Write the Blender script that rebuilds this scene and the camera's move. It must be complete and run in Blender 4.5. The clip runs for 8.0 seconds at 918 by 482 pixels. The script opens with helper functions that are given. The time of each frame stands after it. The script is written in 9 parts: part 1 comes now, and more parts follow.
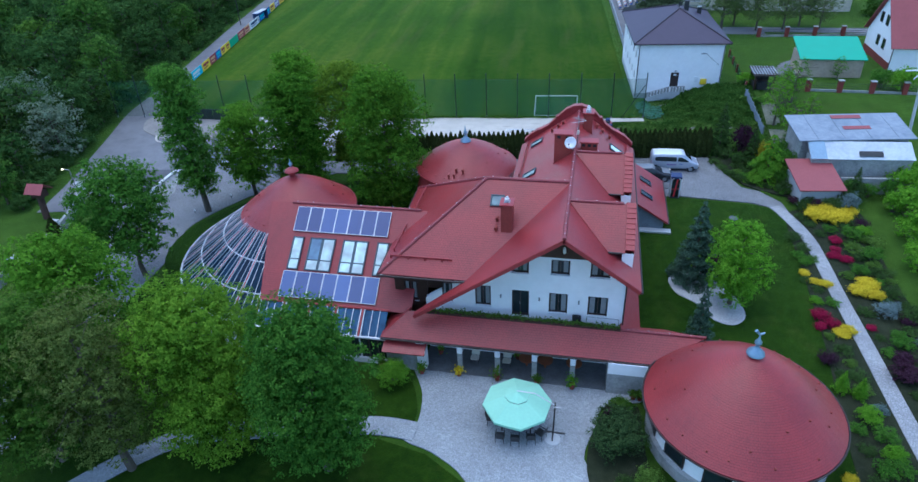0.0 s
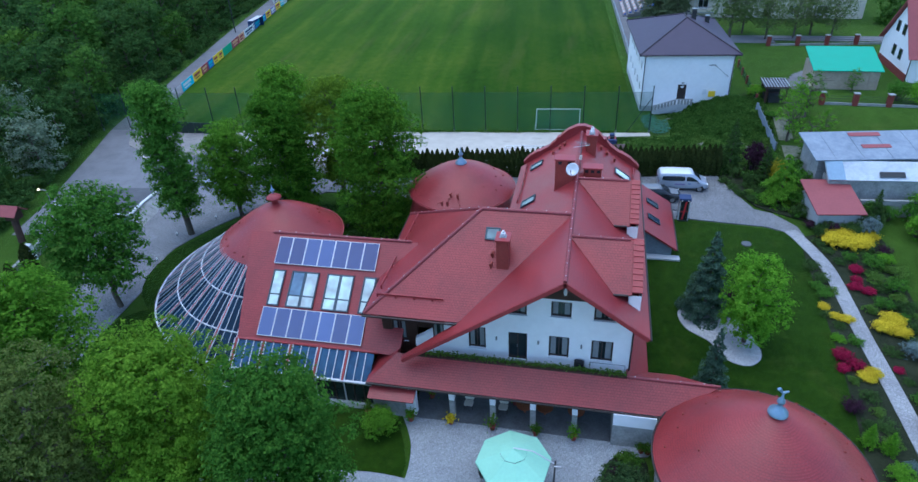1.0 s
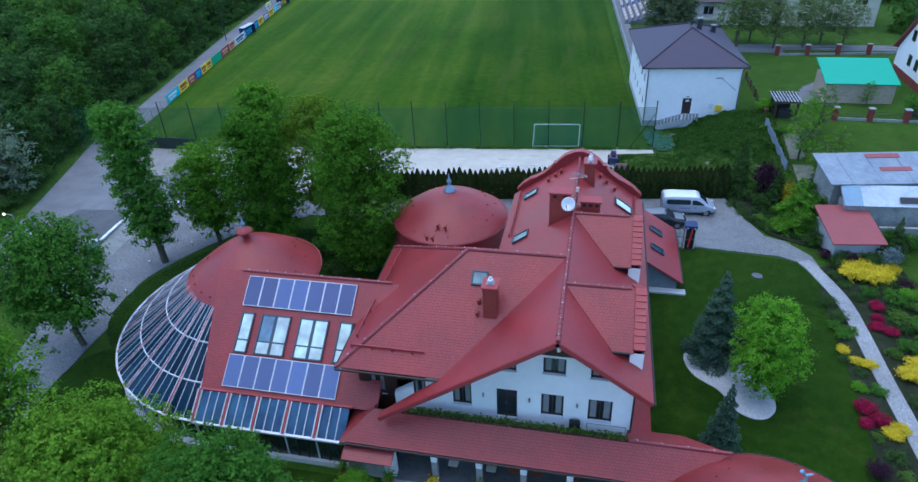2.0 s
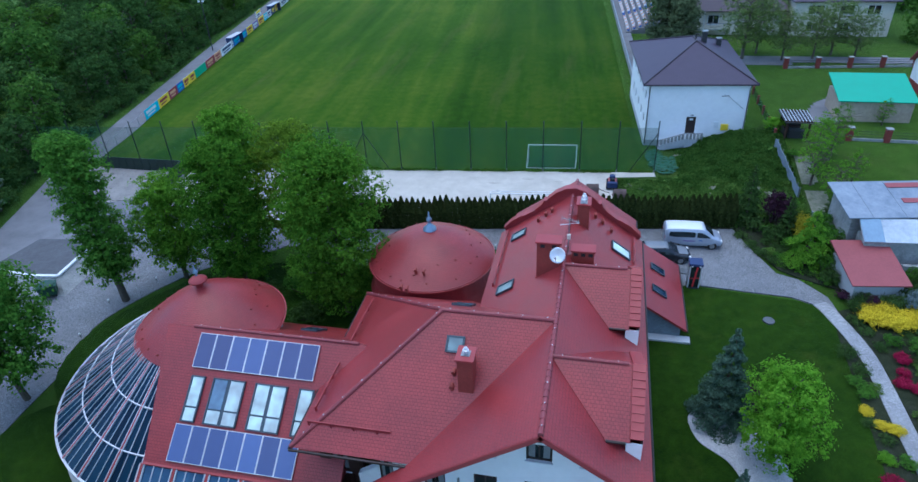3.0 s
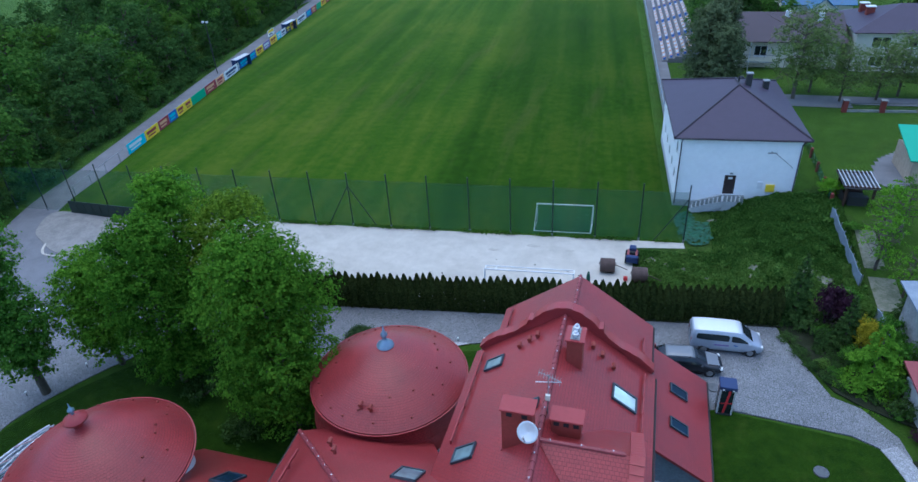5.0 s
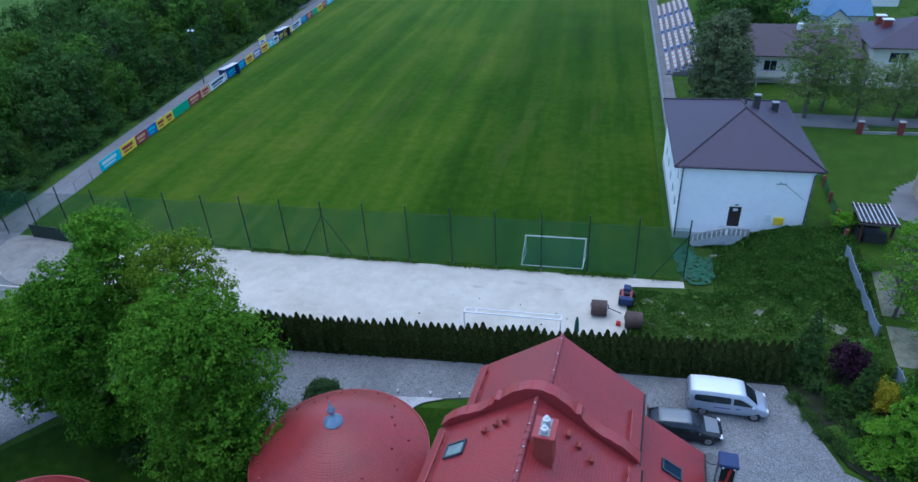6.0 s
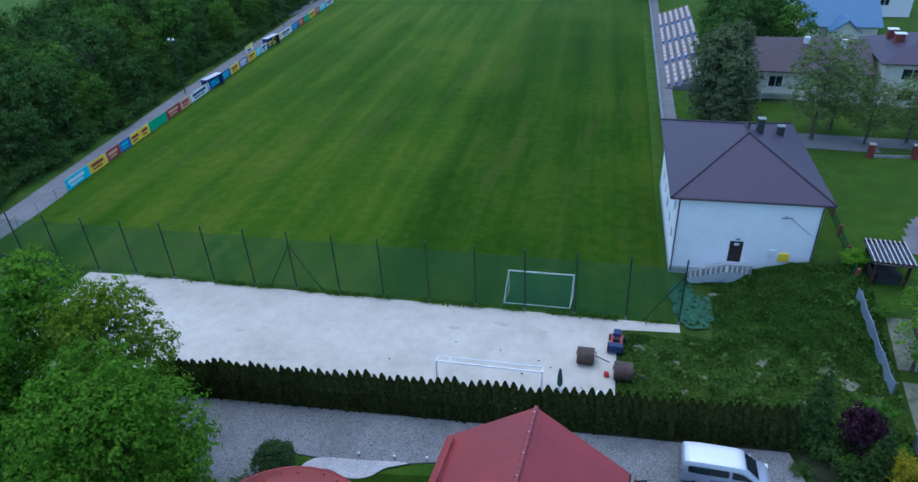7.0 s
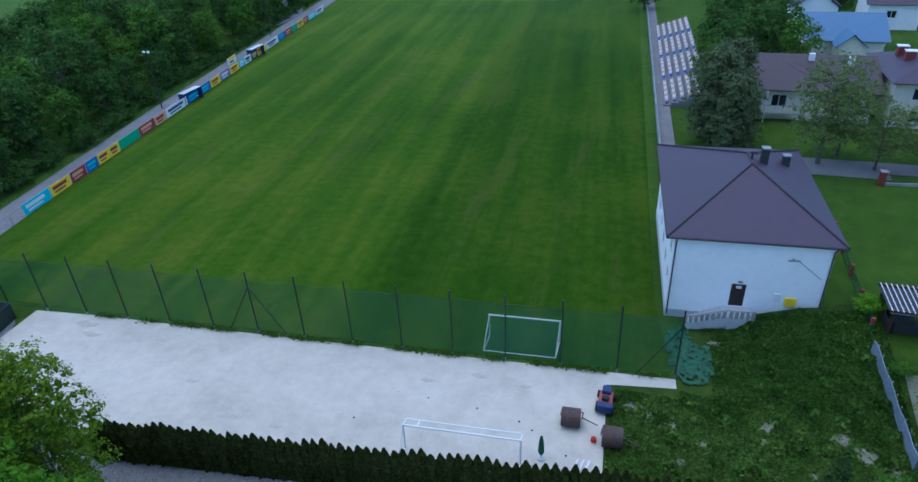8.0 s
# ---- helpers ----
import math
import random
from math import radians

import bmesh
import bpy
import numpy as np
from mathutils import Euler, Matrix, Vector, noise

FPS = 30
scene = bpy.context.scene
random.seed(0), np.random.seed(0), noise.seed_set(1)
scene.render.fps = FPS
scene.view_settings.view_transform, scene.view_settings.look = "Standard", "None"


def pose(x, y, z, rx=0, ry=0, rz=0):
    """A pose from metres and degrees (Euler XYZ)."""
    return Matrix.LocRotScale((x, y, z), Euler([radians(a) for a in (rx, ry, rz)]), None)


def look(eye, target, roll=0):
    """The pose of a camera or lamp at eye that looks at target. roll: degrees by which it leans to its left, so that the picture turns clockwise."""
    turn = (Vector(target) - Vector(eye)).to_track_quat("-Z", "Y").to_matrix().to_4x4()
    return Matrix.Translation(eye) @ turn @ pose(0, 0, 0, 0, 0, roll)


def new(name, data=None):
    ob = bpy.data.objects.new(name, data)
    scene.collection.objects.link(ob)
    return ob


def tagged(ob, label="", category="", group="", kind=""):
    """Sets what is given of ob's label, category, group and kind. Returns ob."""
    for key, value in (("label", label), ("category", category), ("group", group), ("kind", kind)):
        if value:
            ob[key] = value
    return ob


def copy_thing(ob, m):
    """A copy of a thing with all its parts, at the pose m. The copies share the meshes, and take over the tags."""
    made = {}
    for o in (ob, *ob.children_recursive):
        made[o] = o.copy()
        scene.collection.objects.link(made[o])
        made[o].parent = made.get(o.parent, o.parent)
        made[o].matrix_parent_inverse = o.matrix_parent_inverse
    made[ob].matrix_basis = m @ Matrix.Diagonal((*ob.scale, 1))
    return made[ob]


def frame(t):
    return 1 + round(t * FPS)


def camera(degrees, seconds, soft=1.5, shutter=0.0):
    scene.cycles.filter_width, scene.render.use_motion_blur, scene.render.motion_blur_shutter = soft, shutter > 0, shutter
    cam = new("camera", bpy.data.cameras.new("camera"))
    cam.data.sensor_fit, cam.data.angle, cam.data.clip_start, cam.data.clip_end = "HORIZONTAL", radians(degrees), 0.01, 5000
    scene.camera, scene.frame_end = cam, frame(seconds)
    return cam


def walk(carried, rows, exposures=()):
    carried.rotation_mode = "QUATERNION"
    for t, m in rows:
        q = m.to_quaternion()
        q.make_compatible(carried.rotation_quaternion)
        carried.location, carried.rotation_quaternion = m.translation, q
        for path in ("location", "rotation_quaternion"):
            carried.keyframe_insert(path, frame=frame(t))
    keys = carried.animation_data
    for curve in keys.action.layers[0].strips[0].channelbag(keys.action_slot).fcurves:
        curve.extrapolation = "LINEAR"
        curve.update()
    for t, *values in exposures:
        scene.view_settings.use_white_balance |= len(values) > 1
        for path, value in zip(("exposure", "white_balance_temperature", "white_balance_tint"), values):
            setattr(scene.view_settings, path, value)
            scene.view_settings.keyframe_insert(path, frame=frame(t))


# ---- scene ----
cam = camera(70.8, 8.0)
# seconds, eye (x, y, z), yaw to the left of +y, pitch, roll
ROWS = [
    (0.0, 0.012, 0.252, 32.379, 12.88, -32.39, -2.86),
    (0.5, -0.085, 2.305, 32.367, 13.05, -32.30, -2.94),
    (1.0, -0.114, 4.494, 32.352, 13.22, -32.21, -3.01),
    (2.5, 0.227, 12.077, 32.393, 13.66, -32.08, -3.21),
    (3.0, 0.436, 15.101, 32.392, 13.81, -31.99, -3.30),
    (3.5, 0.732, 18.227, 32.432, 13.97, -31.89, -3.41),
    (4.0, 1.069, 21.361, 32.505, 14.88, -31.79, -3.48),
    (4.5, 1.490, 24.470, 32.582, 17.27, -31.55, -3.50),
    (4.7, 1.646, 25.656, 32.602, 17.43, -31.42, -3.52),
    (6.0, 2.596, 33.457, 32.682, 18.31, -31.20, -3.40),
    (6.5, 2.971, 36.355, 32.680, 18.58, -31.19, -3.25),
    (7.0, 3.155, 39.194, 32.630, 18.65, -31.01, -3.18),
    (7.5, 3.258, 42.088, 32.594, 18.65, -30.86, -3.05),
    (8.0, 3.292, 45.042, 32.554, 18.59, -30.63, -2.95),
]


def aimed(x, y, z, yaw, pitch, roll):
    a, b = radians(yaw), radians(pitch)
    eye = Vector((x, y, z))
    return look(eye, eye + Vector((-math.sin(a) * math.cos(b), math.cos(a) * math.cos(b), math.sin(b))), roll)


walk(cam, [(t, aimed(*row)) for t, *row in ROWS], exposures=[(0.0, 1.12, 5300, 4), (2.5, 1.08, 5300, 4), (4.5, 1.01, 5300, 4), (6.5, 0.95, 5300, 4), (8.0, 0.82, 5300, 4)])

# ---- light: an overcast evening sky ----
sky_world = bpy.data.worlds.new("overcast_sky")
scene.world = sky_world
sky_world.use_nodes = True
wn = sky_world.node_tree.nodes
sky = wn.new("ShaderNodeTexSky")
sky.sky_type, sky.sun_disc = "NISHITA", False
sky.sun_elevation, sky.sun_rotation = radians(80), radians(310)
sky.air_density, sky.dust_density, sky.ozone_density = 1.0, 1.5, 2.0
wn["Background"].inputs["Strength"].default_value = 0.143
sky_world.node_tree.links.new(sky.outputs["Color"], wn["Background"].inputs["Color"])
sun_data = bpy.data.lights.new("sun", "SUN")
sun_data.energy, sun_data.angle, sun_data.color = 0.6, radians(90), (1.0, 0.90, 0.80)
sun = new("sun", sun_data)
sun.matrix_world = look((-12, 50, 90), (0, 40, 0))
# ---- materials ----
class Nodes:
    """A small writer of node materials."""

    def __init__(self, name, rough=0.8, metal=0.0, spec=0.5):
        self.mat = bpy.data.materials.new(name)
        self.mat.use_nodes = True
        self.t = self.mat.node_tree
        self.b = self.t.nodes["Principled BSDF"]
        self.b.inputs["Roughness"].default_value = rough
        self.b.inputs["Metallic"].default_value = metal
        self.b.inputs["Specular IOR Level"].default_value = spec
        self.where = None

    def link(self, a, b):
        self.t.links.new(a, b)

    def coords(self, kind="Object", scale=(1, 1, 1)):
        c = self.t.nodes.new("ShaderNodeTexCoord")
        m = self.t.nodes.new("ShaderNodeMapping")
        m.inputs["Scale"].default_value = scale
        self.link(c.outputs[kind], m.inputs["Vector"])
        return m.outputs["Vector"]

    def position(self, scale=(1, 1, 1)):
        g = self.t.nodes.new("ShaderNodeNewGeometry")
        m = self.t.nodes.new("ShaderNodeMapping")
        m.inputs["Scale"].default_value = scale
        self.link(g.outputs["Position"], m.inputs["Vector"])
        return m.outputs["Vector"]

    def noise(self, scale, vec, detail=4.0, rough=0.55, dist=0.0):
        n = self.t.nodes.new("ShaderNodeTexNoise")
        n.inputs["Scale"].default_value, n.inputs["Detail"].default_value = scale, detail
        n.inputs["Roughness"].default_value, n.inputs["Distortion"].default_value = rough, dist
        self.link(vec, n.inputs["Vector"])
        return n.outputs["Fac"]

    def voronoi(self, scale, vec, feature="F1", out="Distance"):
        n = self.t.nodes.new("ShaderNodeTexVoronoi")
        n.feature = feature
        n.inputs["Scale"].default_value = scale
        self.link(vec, n.inputs["Vector"])
        return n.outputs[out]

    def ramp(self, fac, stops):
        r = self.t.nodes.new("ShaderNodeValToRGB")
        while len(r.color_ramp.elements) < len(stops):
            r.color_ramp.elements.new(0.5)
        for e, (p, c) in zip(r.color_ramp.elements, stops):
            e.position = p
            e.color = (*c, 1) if len(c) == 3 else c
        self.link(fac, r.inputs["Fac"])
        return r.outputs["Color"]

    def mix(self, a, b, fac=0.5, how="MIX"):
        m = self.t.nodes.new("ShaderNodeMix")
        m.data_type, m.blend_type = "RGBA", how
        for v, s in ((fac, m.inputs[0]), (a, m.inputs[6]), (b, m.inputs[7])):
            if isinstance(v, (int, float)):
                s.default_value = v
            elif isinstance(v, tuple):
                s.default_value = (*v, 1)
            else:
                self.link(v, s)
        return m.outputs[2]

    def math(self, how, a, b=0.0):
        m = self.t.nodes.new("ShaderNodeMath")
        m.operation = how
        for v, s in ((a, m.inputs[0]), (b, m.inputs[1])):
            if isinstance(v, (int, float)):
                s.default_value = v
            else:
                self.link(v, s)
        return m.outputs[0]

    def random(self):
        return self.t.nodes.new("ShaderNodeObjectInfo").outputs["Random"]

    def island(self):
        return self.t.nodes.new("ShaderNodeNewGeometry").outputs["Random Per Island"]

    def colour(self, c):
        if isinstance(c, tuple):
            self.b.inputs["Base Color"].default_value = (*c, 1)
        else:
            self.link(c, self.b.inputs["Base Color"])
        return self

    def sheen(self, weight, tint=(0.55, 0.85, 0.30)):
        """The fuzz of upright blades, seen flat along the ground."""
        self.b.inputs["Sheen Weight"].default_value, self.b.inputs["Sheen Roughness"].default_value = weight, 0.22
        self.b.inputs["Sheen Tint"].default_value = (*tint, 1)

    def bump(self, height, strength=0.3, dist=0.02):
        n = self.t.nodes.new("ShaderNodeBump")
        n.inputs["Strength"].default_value, n.inputs["Distance"].default_value = strength, dist
        self.link(height, n.inputs["Height"])
        self.link(n.outputs["Normal"], self.b.inputs["Normal"])
        return self


def plain(name, c, rough=0.6, metal=0.0, vary=0.12, scale=6.0, spec=0.4):
    """Painted or solid stuff with a little unevenness at two scales."""
    m = Nodes(name, rough, metal, spec)
    v = m.position()
    n = m.math("ADD", m.math("MULTIPLY", m.noise(scale, v), 0.6), m.math("MULTIPLY", m.noise(scale * 0.15, v, 2), 0.4))
    lo, hi = tuple(x * (1 - vary) for x in c), tuple(min(1, x * (1 + vary)) for x in c)
    m.colour(m.ramp(n, [(0.3, lo), (0.7, hi)]))
    m.bump(n, 0.08, 0.01)
    return m.mat


def tile_mat(name, c, wide=0.19, high=0.17):
    """Glazed clay tiles: rows along u, courses up v (metres)."""
    m = Nodes(name, 0.36, 0.0, 0.42)
    uv = m.coords("UV")
    br = m.t.nodes.new("ShaderNodeTexBrick")
    br.offset, br.squash = 0.5, 1.0
    for k, v in (("Scale", 1.0), ("Mortar Size", 0.016), ("Mortar Smooth", 0.6), ("Bias", 0.0), ("Brick Width", wide), ("Row Height", high)):
        br.inputs[k].default_value = v
    a, b = tuple(x * 0.95 for x in c), tuple(x * 1.06 for x in c)
    br.inputs["Color1"].default_value, br.inputs["Color2"].default_value = (*a, 1), (*b, 1)
    br.inputs["Mortar"].default_value = (c[0] * 0.58, c[1] * 0.55, c[2] * 0.58, 1)
    m.link(uv, br.inputs["Vector"])
    v = m.position()
    big = m.noise(0.35, v, 5)
    fine = m.noise(9, v, 3)
    col = m.mix(br.outputs["Color"], m.ramp(big, [(0.3, (0.80, 0.78, 0.80)), (0.7, (1.12, 1.05, 1.0))]), 1.0, "MULTIPLY")
    col = m.mix(col, m.ramp(fine, [(0.35, (0.88, 0.88, 0.88)), (0.65, (1.06, 1.06, 1.06))]), 1.0, "MULTIPLY")
    m.colour(col)
    sep = m.t.nodes.new("ShaderNodeSeparateXYZ")
    m.link(uv, sep.inputs[0])
    saw = m.math("FRACT", m.math("DIVIDE", sep.outputs["Y"], high))
    wave = m.math("ABSOLUTE", m.math("SINE", m.math("MULTIPLY", sep.outputs["X"], math.pi / wide)))
    hgt = m.math("ADD", m.math("MULTIPLY", m.math("SUBTRACT", 1.0, saw), 0.7), m.math("MULTIPLY", wave, 0.35))
    hgt = m.math("SUBTRACT", hgt, m.math("MULTIPLY", br.outputs["Fac"], 0.5))
    m.bump(hgt, 0.32, 0.014)
    m.link(m.ramp(big, [(0.3, (0.30, 0.30, 0.30)), (0.7, (0.44, 0.44, 0.44))]), m.b.inputs["Roughness"])
    return m.mat


def grass_mat(name, dark, light, dry, scale=1.0, fuzz=0.30):
    m = Nodes(name, 0.95, 0.0, 0.05)
    v = m.position()
    fine = m.noise(14 * scale, v, 4, 0.7)
    mid = m.noise(1.1 * scale, v, 5, 0.65)
    big = m.noise(0.09 * scale, v, 4, 0.6)
    f = m.math("ADD", m.math("MULTIPLY", fine, 0.40), m.math("ADD", m.math("MULTIPLY", mid, 0.35), m.math("MULTIPLY", big, 0.25)))
    col = m.ramp(f, [(0.36, dark), (0.62, light)])
    patch = m.ramp(m.noise(0.35 * scale, v, 5, 0.7), [(0.55, (0, 0, 0)), (0.8, (1, 1, 1))])
    col = m.mix(col, dry, m.math("MULTIPLY", patch, 0.5))
    m.colour(col)
    m.bump(m.math("ADD", fine, m.noise(45 * scale, v, 2)), 0.6, 0.05)
    m.sheen(fuzz)
    return m.mat


def leaf_mat(name, dark, light, trans=0.45):
    m = Nodes(name, 0.8, 0.0, 0.04)
    r = m.island()
    v = m.position()
    n = m.math("ADD", m.math("MULTIPLY", r, 0.55), m.math("MULTIPLY", m.noise(0.7, v, 3), 0.45))
    n = m.math("ADD", n, m.math("MULTIPLY", m.math("SUBTRACT", m.random(), 0.5), 0.18))
    col = m.ramp(n, [(0.2, dark), (0.8, light)])
    m.colour(col)
    tr = m.t.nodes.new("ShaderNodeBsdfTranslucent")
    m.link(col, tr.inputs["Color"])
    mx = m.t.nodes.new("ShaderNodeMixShader")
    mx.inputs[0].default_value = trans
    m.link(m.b.outputs[0], mx.inputs[1])
    m.link(tr.outputs[0], mx.inputs[2])
    m.link(mx.outputs[0], m.t.nodes["Material Output"].inputs["Surface"])
    return m.mat


def paving_mat(name, c, joint, size):
    """Small setts laid in rows."""
    m = Nodes(name, 0.85, 0.0, 0.3)
    v = m.position()
    cell = m.voronoi(1 / size, v, "F1", "Color")
    edge = m.voronoi(1 / size, v, "DISTANCE_TO_EDGE")
    hsv = m.t.nodes.new("ShaderNodeSeparateXYZ")
    m.link(cell, hsv.inputs[0])
    stone = m.ramp(hsv.outputs["X"], [(0.0, tuple(x * 0.86 for x in c)), (1.0, tuple(min(1, x * 1.14) for x in c))])
    col = m.mix(joint, stone, m.ramp(edge, [(0.03, (0, 0, 0)), (0.12, (1, 1, 1))]))
    big = m.noise(0.25, v, 5, 0.6)
    col = m.mix(col, m.ramp(big, [(0.3, (0.78, 0.78, 0.80)), (0.7, (1.12, 1.12, 1.12))]), 1.0, "MULTIPLY")
    m.colour(col)
    m.bump(edge, 0.6, 0.03)
    return m.mat


def stained(name, c, stain, scale=0.3, rough=0.9, amount=0.6):
    """A poured or trodden surface with stains of two sizes."""
    m = Nodes(name, rough, 0.0, 0.3)
    v = m.position()
    a, b, f = m.noise(scale, v, 6, 0.65, 0.4), m.noise(scale * 5, v, 4, 0.6), m.noise(22, v, 3)
    k = m.math("ADD", m.math("MULTIPLY", a, 0.6), m.math("MULTIPLY", b, 0.4))
    col = m.mix(m.ramp(k, [(0.3, stain), (0.3 + amount * 0.5, c)]), m.ramp(f, [(0.3, (0.86, 0.86, 0.86)), (0.7, (1.08, 1.08, 1.08))]), 1.0, "MULTIPLY")
    m.colour(col)
    m.bump(m.math("ADD", f, b), 0.25, 0.015)
    return m.mat


def glass_mat(name, tint, rough=0.05, metal=0.0, vary=False, spec=0.5):
    m = Nodes(name, rough, metal, spec)
    v = m.position()
    f = m.math("ADD", m.math("MULTIPLY", m.random(), 0.8), m.math("MULTIPLY", m.noise(0.9, v, 2), 0.2)) if vary else m.noise(0.9, v, 2)
    m.colour(m.ramp(f, [(0.15 if vary else 0.3, tuple(x * 0.62 for x in tint)), (0.85 if vary else 0.7, (tint[0] * 1.15, tint[1] * 1.35, tint[2] * 1.22))]))
    m.bump(m.noise(1.5, v, 1), 0.05, 0.01)
    return m.mat


ROOF = (0.296, 0.040, 0.044)
TILE = tile_mat("red_roof_tiles", ROOF)
TILE_CONE = tile_mat("red_cone_tiles", ROOF, 0.18, 0.15)
RIDGE = plain("red_ridge_tiles", (0.235, 0.048, 0.055), 0.5, vary=0.2)
RIDGE2 = plain("red_coping_tiles", (0.28, 0.056, 0.058), 0.5, vary=0.15)
RED_METAL = plain("red_sheet_metal", (0.300, 0.043, 0.046), 0.40, vary=0.1, spec=0.4)
SHED_RED = plain("dull_red_sheet", (0.28, 0.070, 0.074), 0.6, vary=0.12)
BRICKRED = plain("red_chimney_render", (0.24, 0.045, 0.035), 0.7, vary=0.18)
WHITE = plain("white_render", (0.85, 0.86, 0.87), 0.85, vary=0.05, scale=2.0)
CREAM = plain("cream_render", (0.72, 0.68, 0.58), 0.85, vary=0.08, scale=2.0)
PLINTH = plain("grey_plinth", (0.45, 0.47, 0.48), 0.85, vary=0.12)
DARKWOOD = plain("dark_stained_wood", (0.055, 0.028, 0.020), 0.6, vary=0.35, scale=14)
BROWNFRAME = plain("dark_brown_joinery", (0.030, 0.020, 0.018), 0.45, vary=0.2)
WHITEFRAME = plain("white_joinery", (0.72, 0.74, 0.76), 0.5, vary=0.05)
PALEFRAME = plain("pale_alloy_profile", (0.60, 0.62, 0.66), 0.4, 0.3, vary=0.06)
STONE = stained("grey_stone_cladding", (0.36, 0.37, 0.36), (0.17, 0.18, 0.18), 1.2)
SLATE = stained("slate_floor", (0.13, 0.14, 0.15), (0.06, 0.065, 0.07), 1.6, 0.5)
PANE = glass_mat("dark_window_glass", (0.020, 0.026, 0.032), 0.05)
CONSGLASS = glass_mat("tinted_roof_glass", (0.012, 0.030, 0.062), 0.06, vary=True, spec=0.08)
# skirt panes: the sky's blue reflection is put into the base colour, gloss kept low
SKYBLUEGLASS = glass_mat("sky_reflection_glass", (0.050, 0.098, 0.190), 0.10, spec=0.08)
ROOFGLASS = glass_mat("grey_roof_window_glass", (0.20, 0.25, 0.28), 0.15, spec=0.3)
SKYGLASS = glass_mat("pale_roof_window_glass", (0.60, 0.66, 0.68), 0.15)
PVCELL = glass_mat("blue_solar_cell", (0.085, 0.112, 0.285), 0.20, vary=True)
CURTAIN = plain("pale_net_curtain", (0.22, 0.23, 0.24), 0.9, vary=0.2, scale=10)
BLUEMETAL = plain("blue_grey_sheet", (0.22, 0.32, 0.42), 0.4, 0.4)
GREY = plain("grey_steel", (0.28, 0.29, 0.30), 0.45, 0.6)
DARKGREY = plain("dark_grey_plastic", (0.035, 0.037, 0.04), 0.6)
BLACK = plain("black_rubber", (0.018, 0.018, 0.02), 0.75)
GREENPOST = plain("dark_green_steel", (0.018, 0.035, 0.028), 0.5)
WHITEPAINT = plain("white_paint", (0.75, 0.77, 0.78), 0.5, vary=0.06)
BARK = plain("grey_brown_bark", (0.11, 0.095, 0.075), 0.95, vary=0.4, scale=10)
PURPLEROOF = plain("aubergine_roof_sheet", (0.046, 0.034, 0.060), 0.55, vary=0.12)
GRASS = grass_mat("lawn_grass", (0.006, 0.020, 0.002), (0.030, 0.066, 0.005), (0.066, 0.086, 0.013))
WILD = grass_mat("rough_grass", (0.014, 0.034, 0.006), (0.058, 0.100, 0.018), (0.13, 0.125, 0.06), 0.8)
MEADOW = grass_mat("meadow_grass", (0.019, 0.046, 0.006), (0.062, 0.120, 0.015), (0.085, 0.105, 0.026), 0.5)
PAVE = paving_mat("granite_setts", (0.345, 0.37, 0.385), (0.21, 0.225, 0.235), 0.12)
DRIVE = paving_mat("worn_driveway_setts", (0.225, 0.23, 0.245), (0.11, 0.12, 0.11), 0.16)
PATHMAT = paving_mat("pale_path_setts", (0.34, 0.345, 0.355), (0.22, 0.225, 0.22), 0.16)
ROAD = stained("worn_grey_asphalt", (0.20, 0.205, 0.215), (0.12, 0.12, 0.13), 0.12)
CONCRETE = stained("pale_concrete", (0.56, 0.525, 0.455), (0.41, 0.38, 0.325), 0.2)
SOIL = grass_mat("planted_bed_mulch", (0.014, 0.020, 0.010), (0.042, 0.050, 0.028), (0.075, 0.070, 0.066), 1.6, 0.0)
GRAVEL = paving_mat("white_gravel", (0.52, 0.52, 0.53), (0.28, 0.28, 0.28), 0.09)
LEAF_BRIGHT = leaf_mat("bright_green_leaves", (0.074, 0.200, 0.010), (0.220, 0.450, 0.036))
LEAF_LIME = leaf_mat("lime_green_leaves", (0.082, 0.182, 0.012), (0.230, 0.400, 0.036))
LEAF_MAPLE = leaf_mat("deep_green_leaves", (0.044, 0.128, 0.016), (0.140, 0.300, 0.040))
LEAF_OAK = leaf_mat("fresh_oak_leaves", (0.042, 0.122, 0.009), (0.146, 0.306, 0.026))
LEAF_WALNUT = leaf_mat("pale_walnut_leaves", (0.085, 0.140, 0.040), (0.240, 0.320, 0.105))
LEAF_JUNIPER = leaf_mat("juniper_sprays", (0.024, 0.056, 0.013), (0.082, 0.142, 0.036), 0.25)
LEAF_CHERRY = leaf_mat("yellowish_leaves", (0.090, 0.165, 0.012), (0.240, 0.360, 0.034))
LEAF_THUJAGREY = leaf_mat("grey_olive_sprays", (0.050, 0.078, 0.034), (0.150, 0.190, 0.095), 0.2)
LEAF_PLUM = leaf_mat("young_olive_leaves", (0.072, 0.108, 0.022), (0.200, 0.262, 0.064))
LEAF_MID = leaf_mat("mid_green_leaves", (0.066, 0.172, 0.012), (0.195, 0.385, 0.034))
LEAF_DARK = leaf_mat("dark_green_leaves", (0.042, 0.102, 0.012), (0.128, 0.235, 0.034))
LEAF_OLIVE = leaf_mat("olive_leaves", (0.066, 0.132, 0.020), (0.180, 0.300, 0.058))
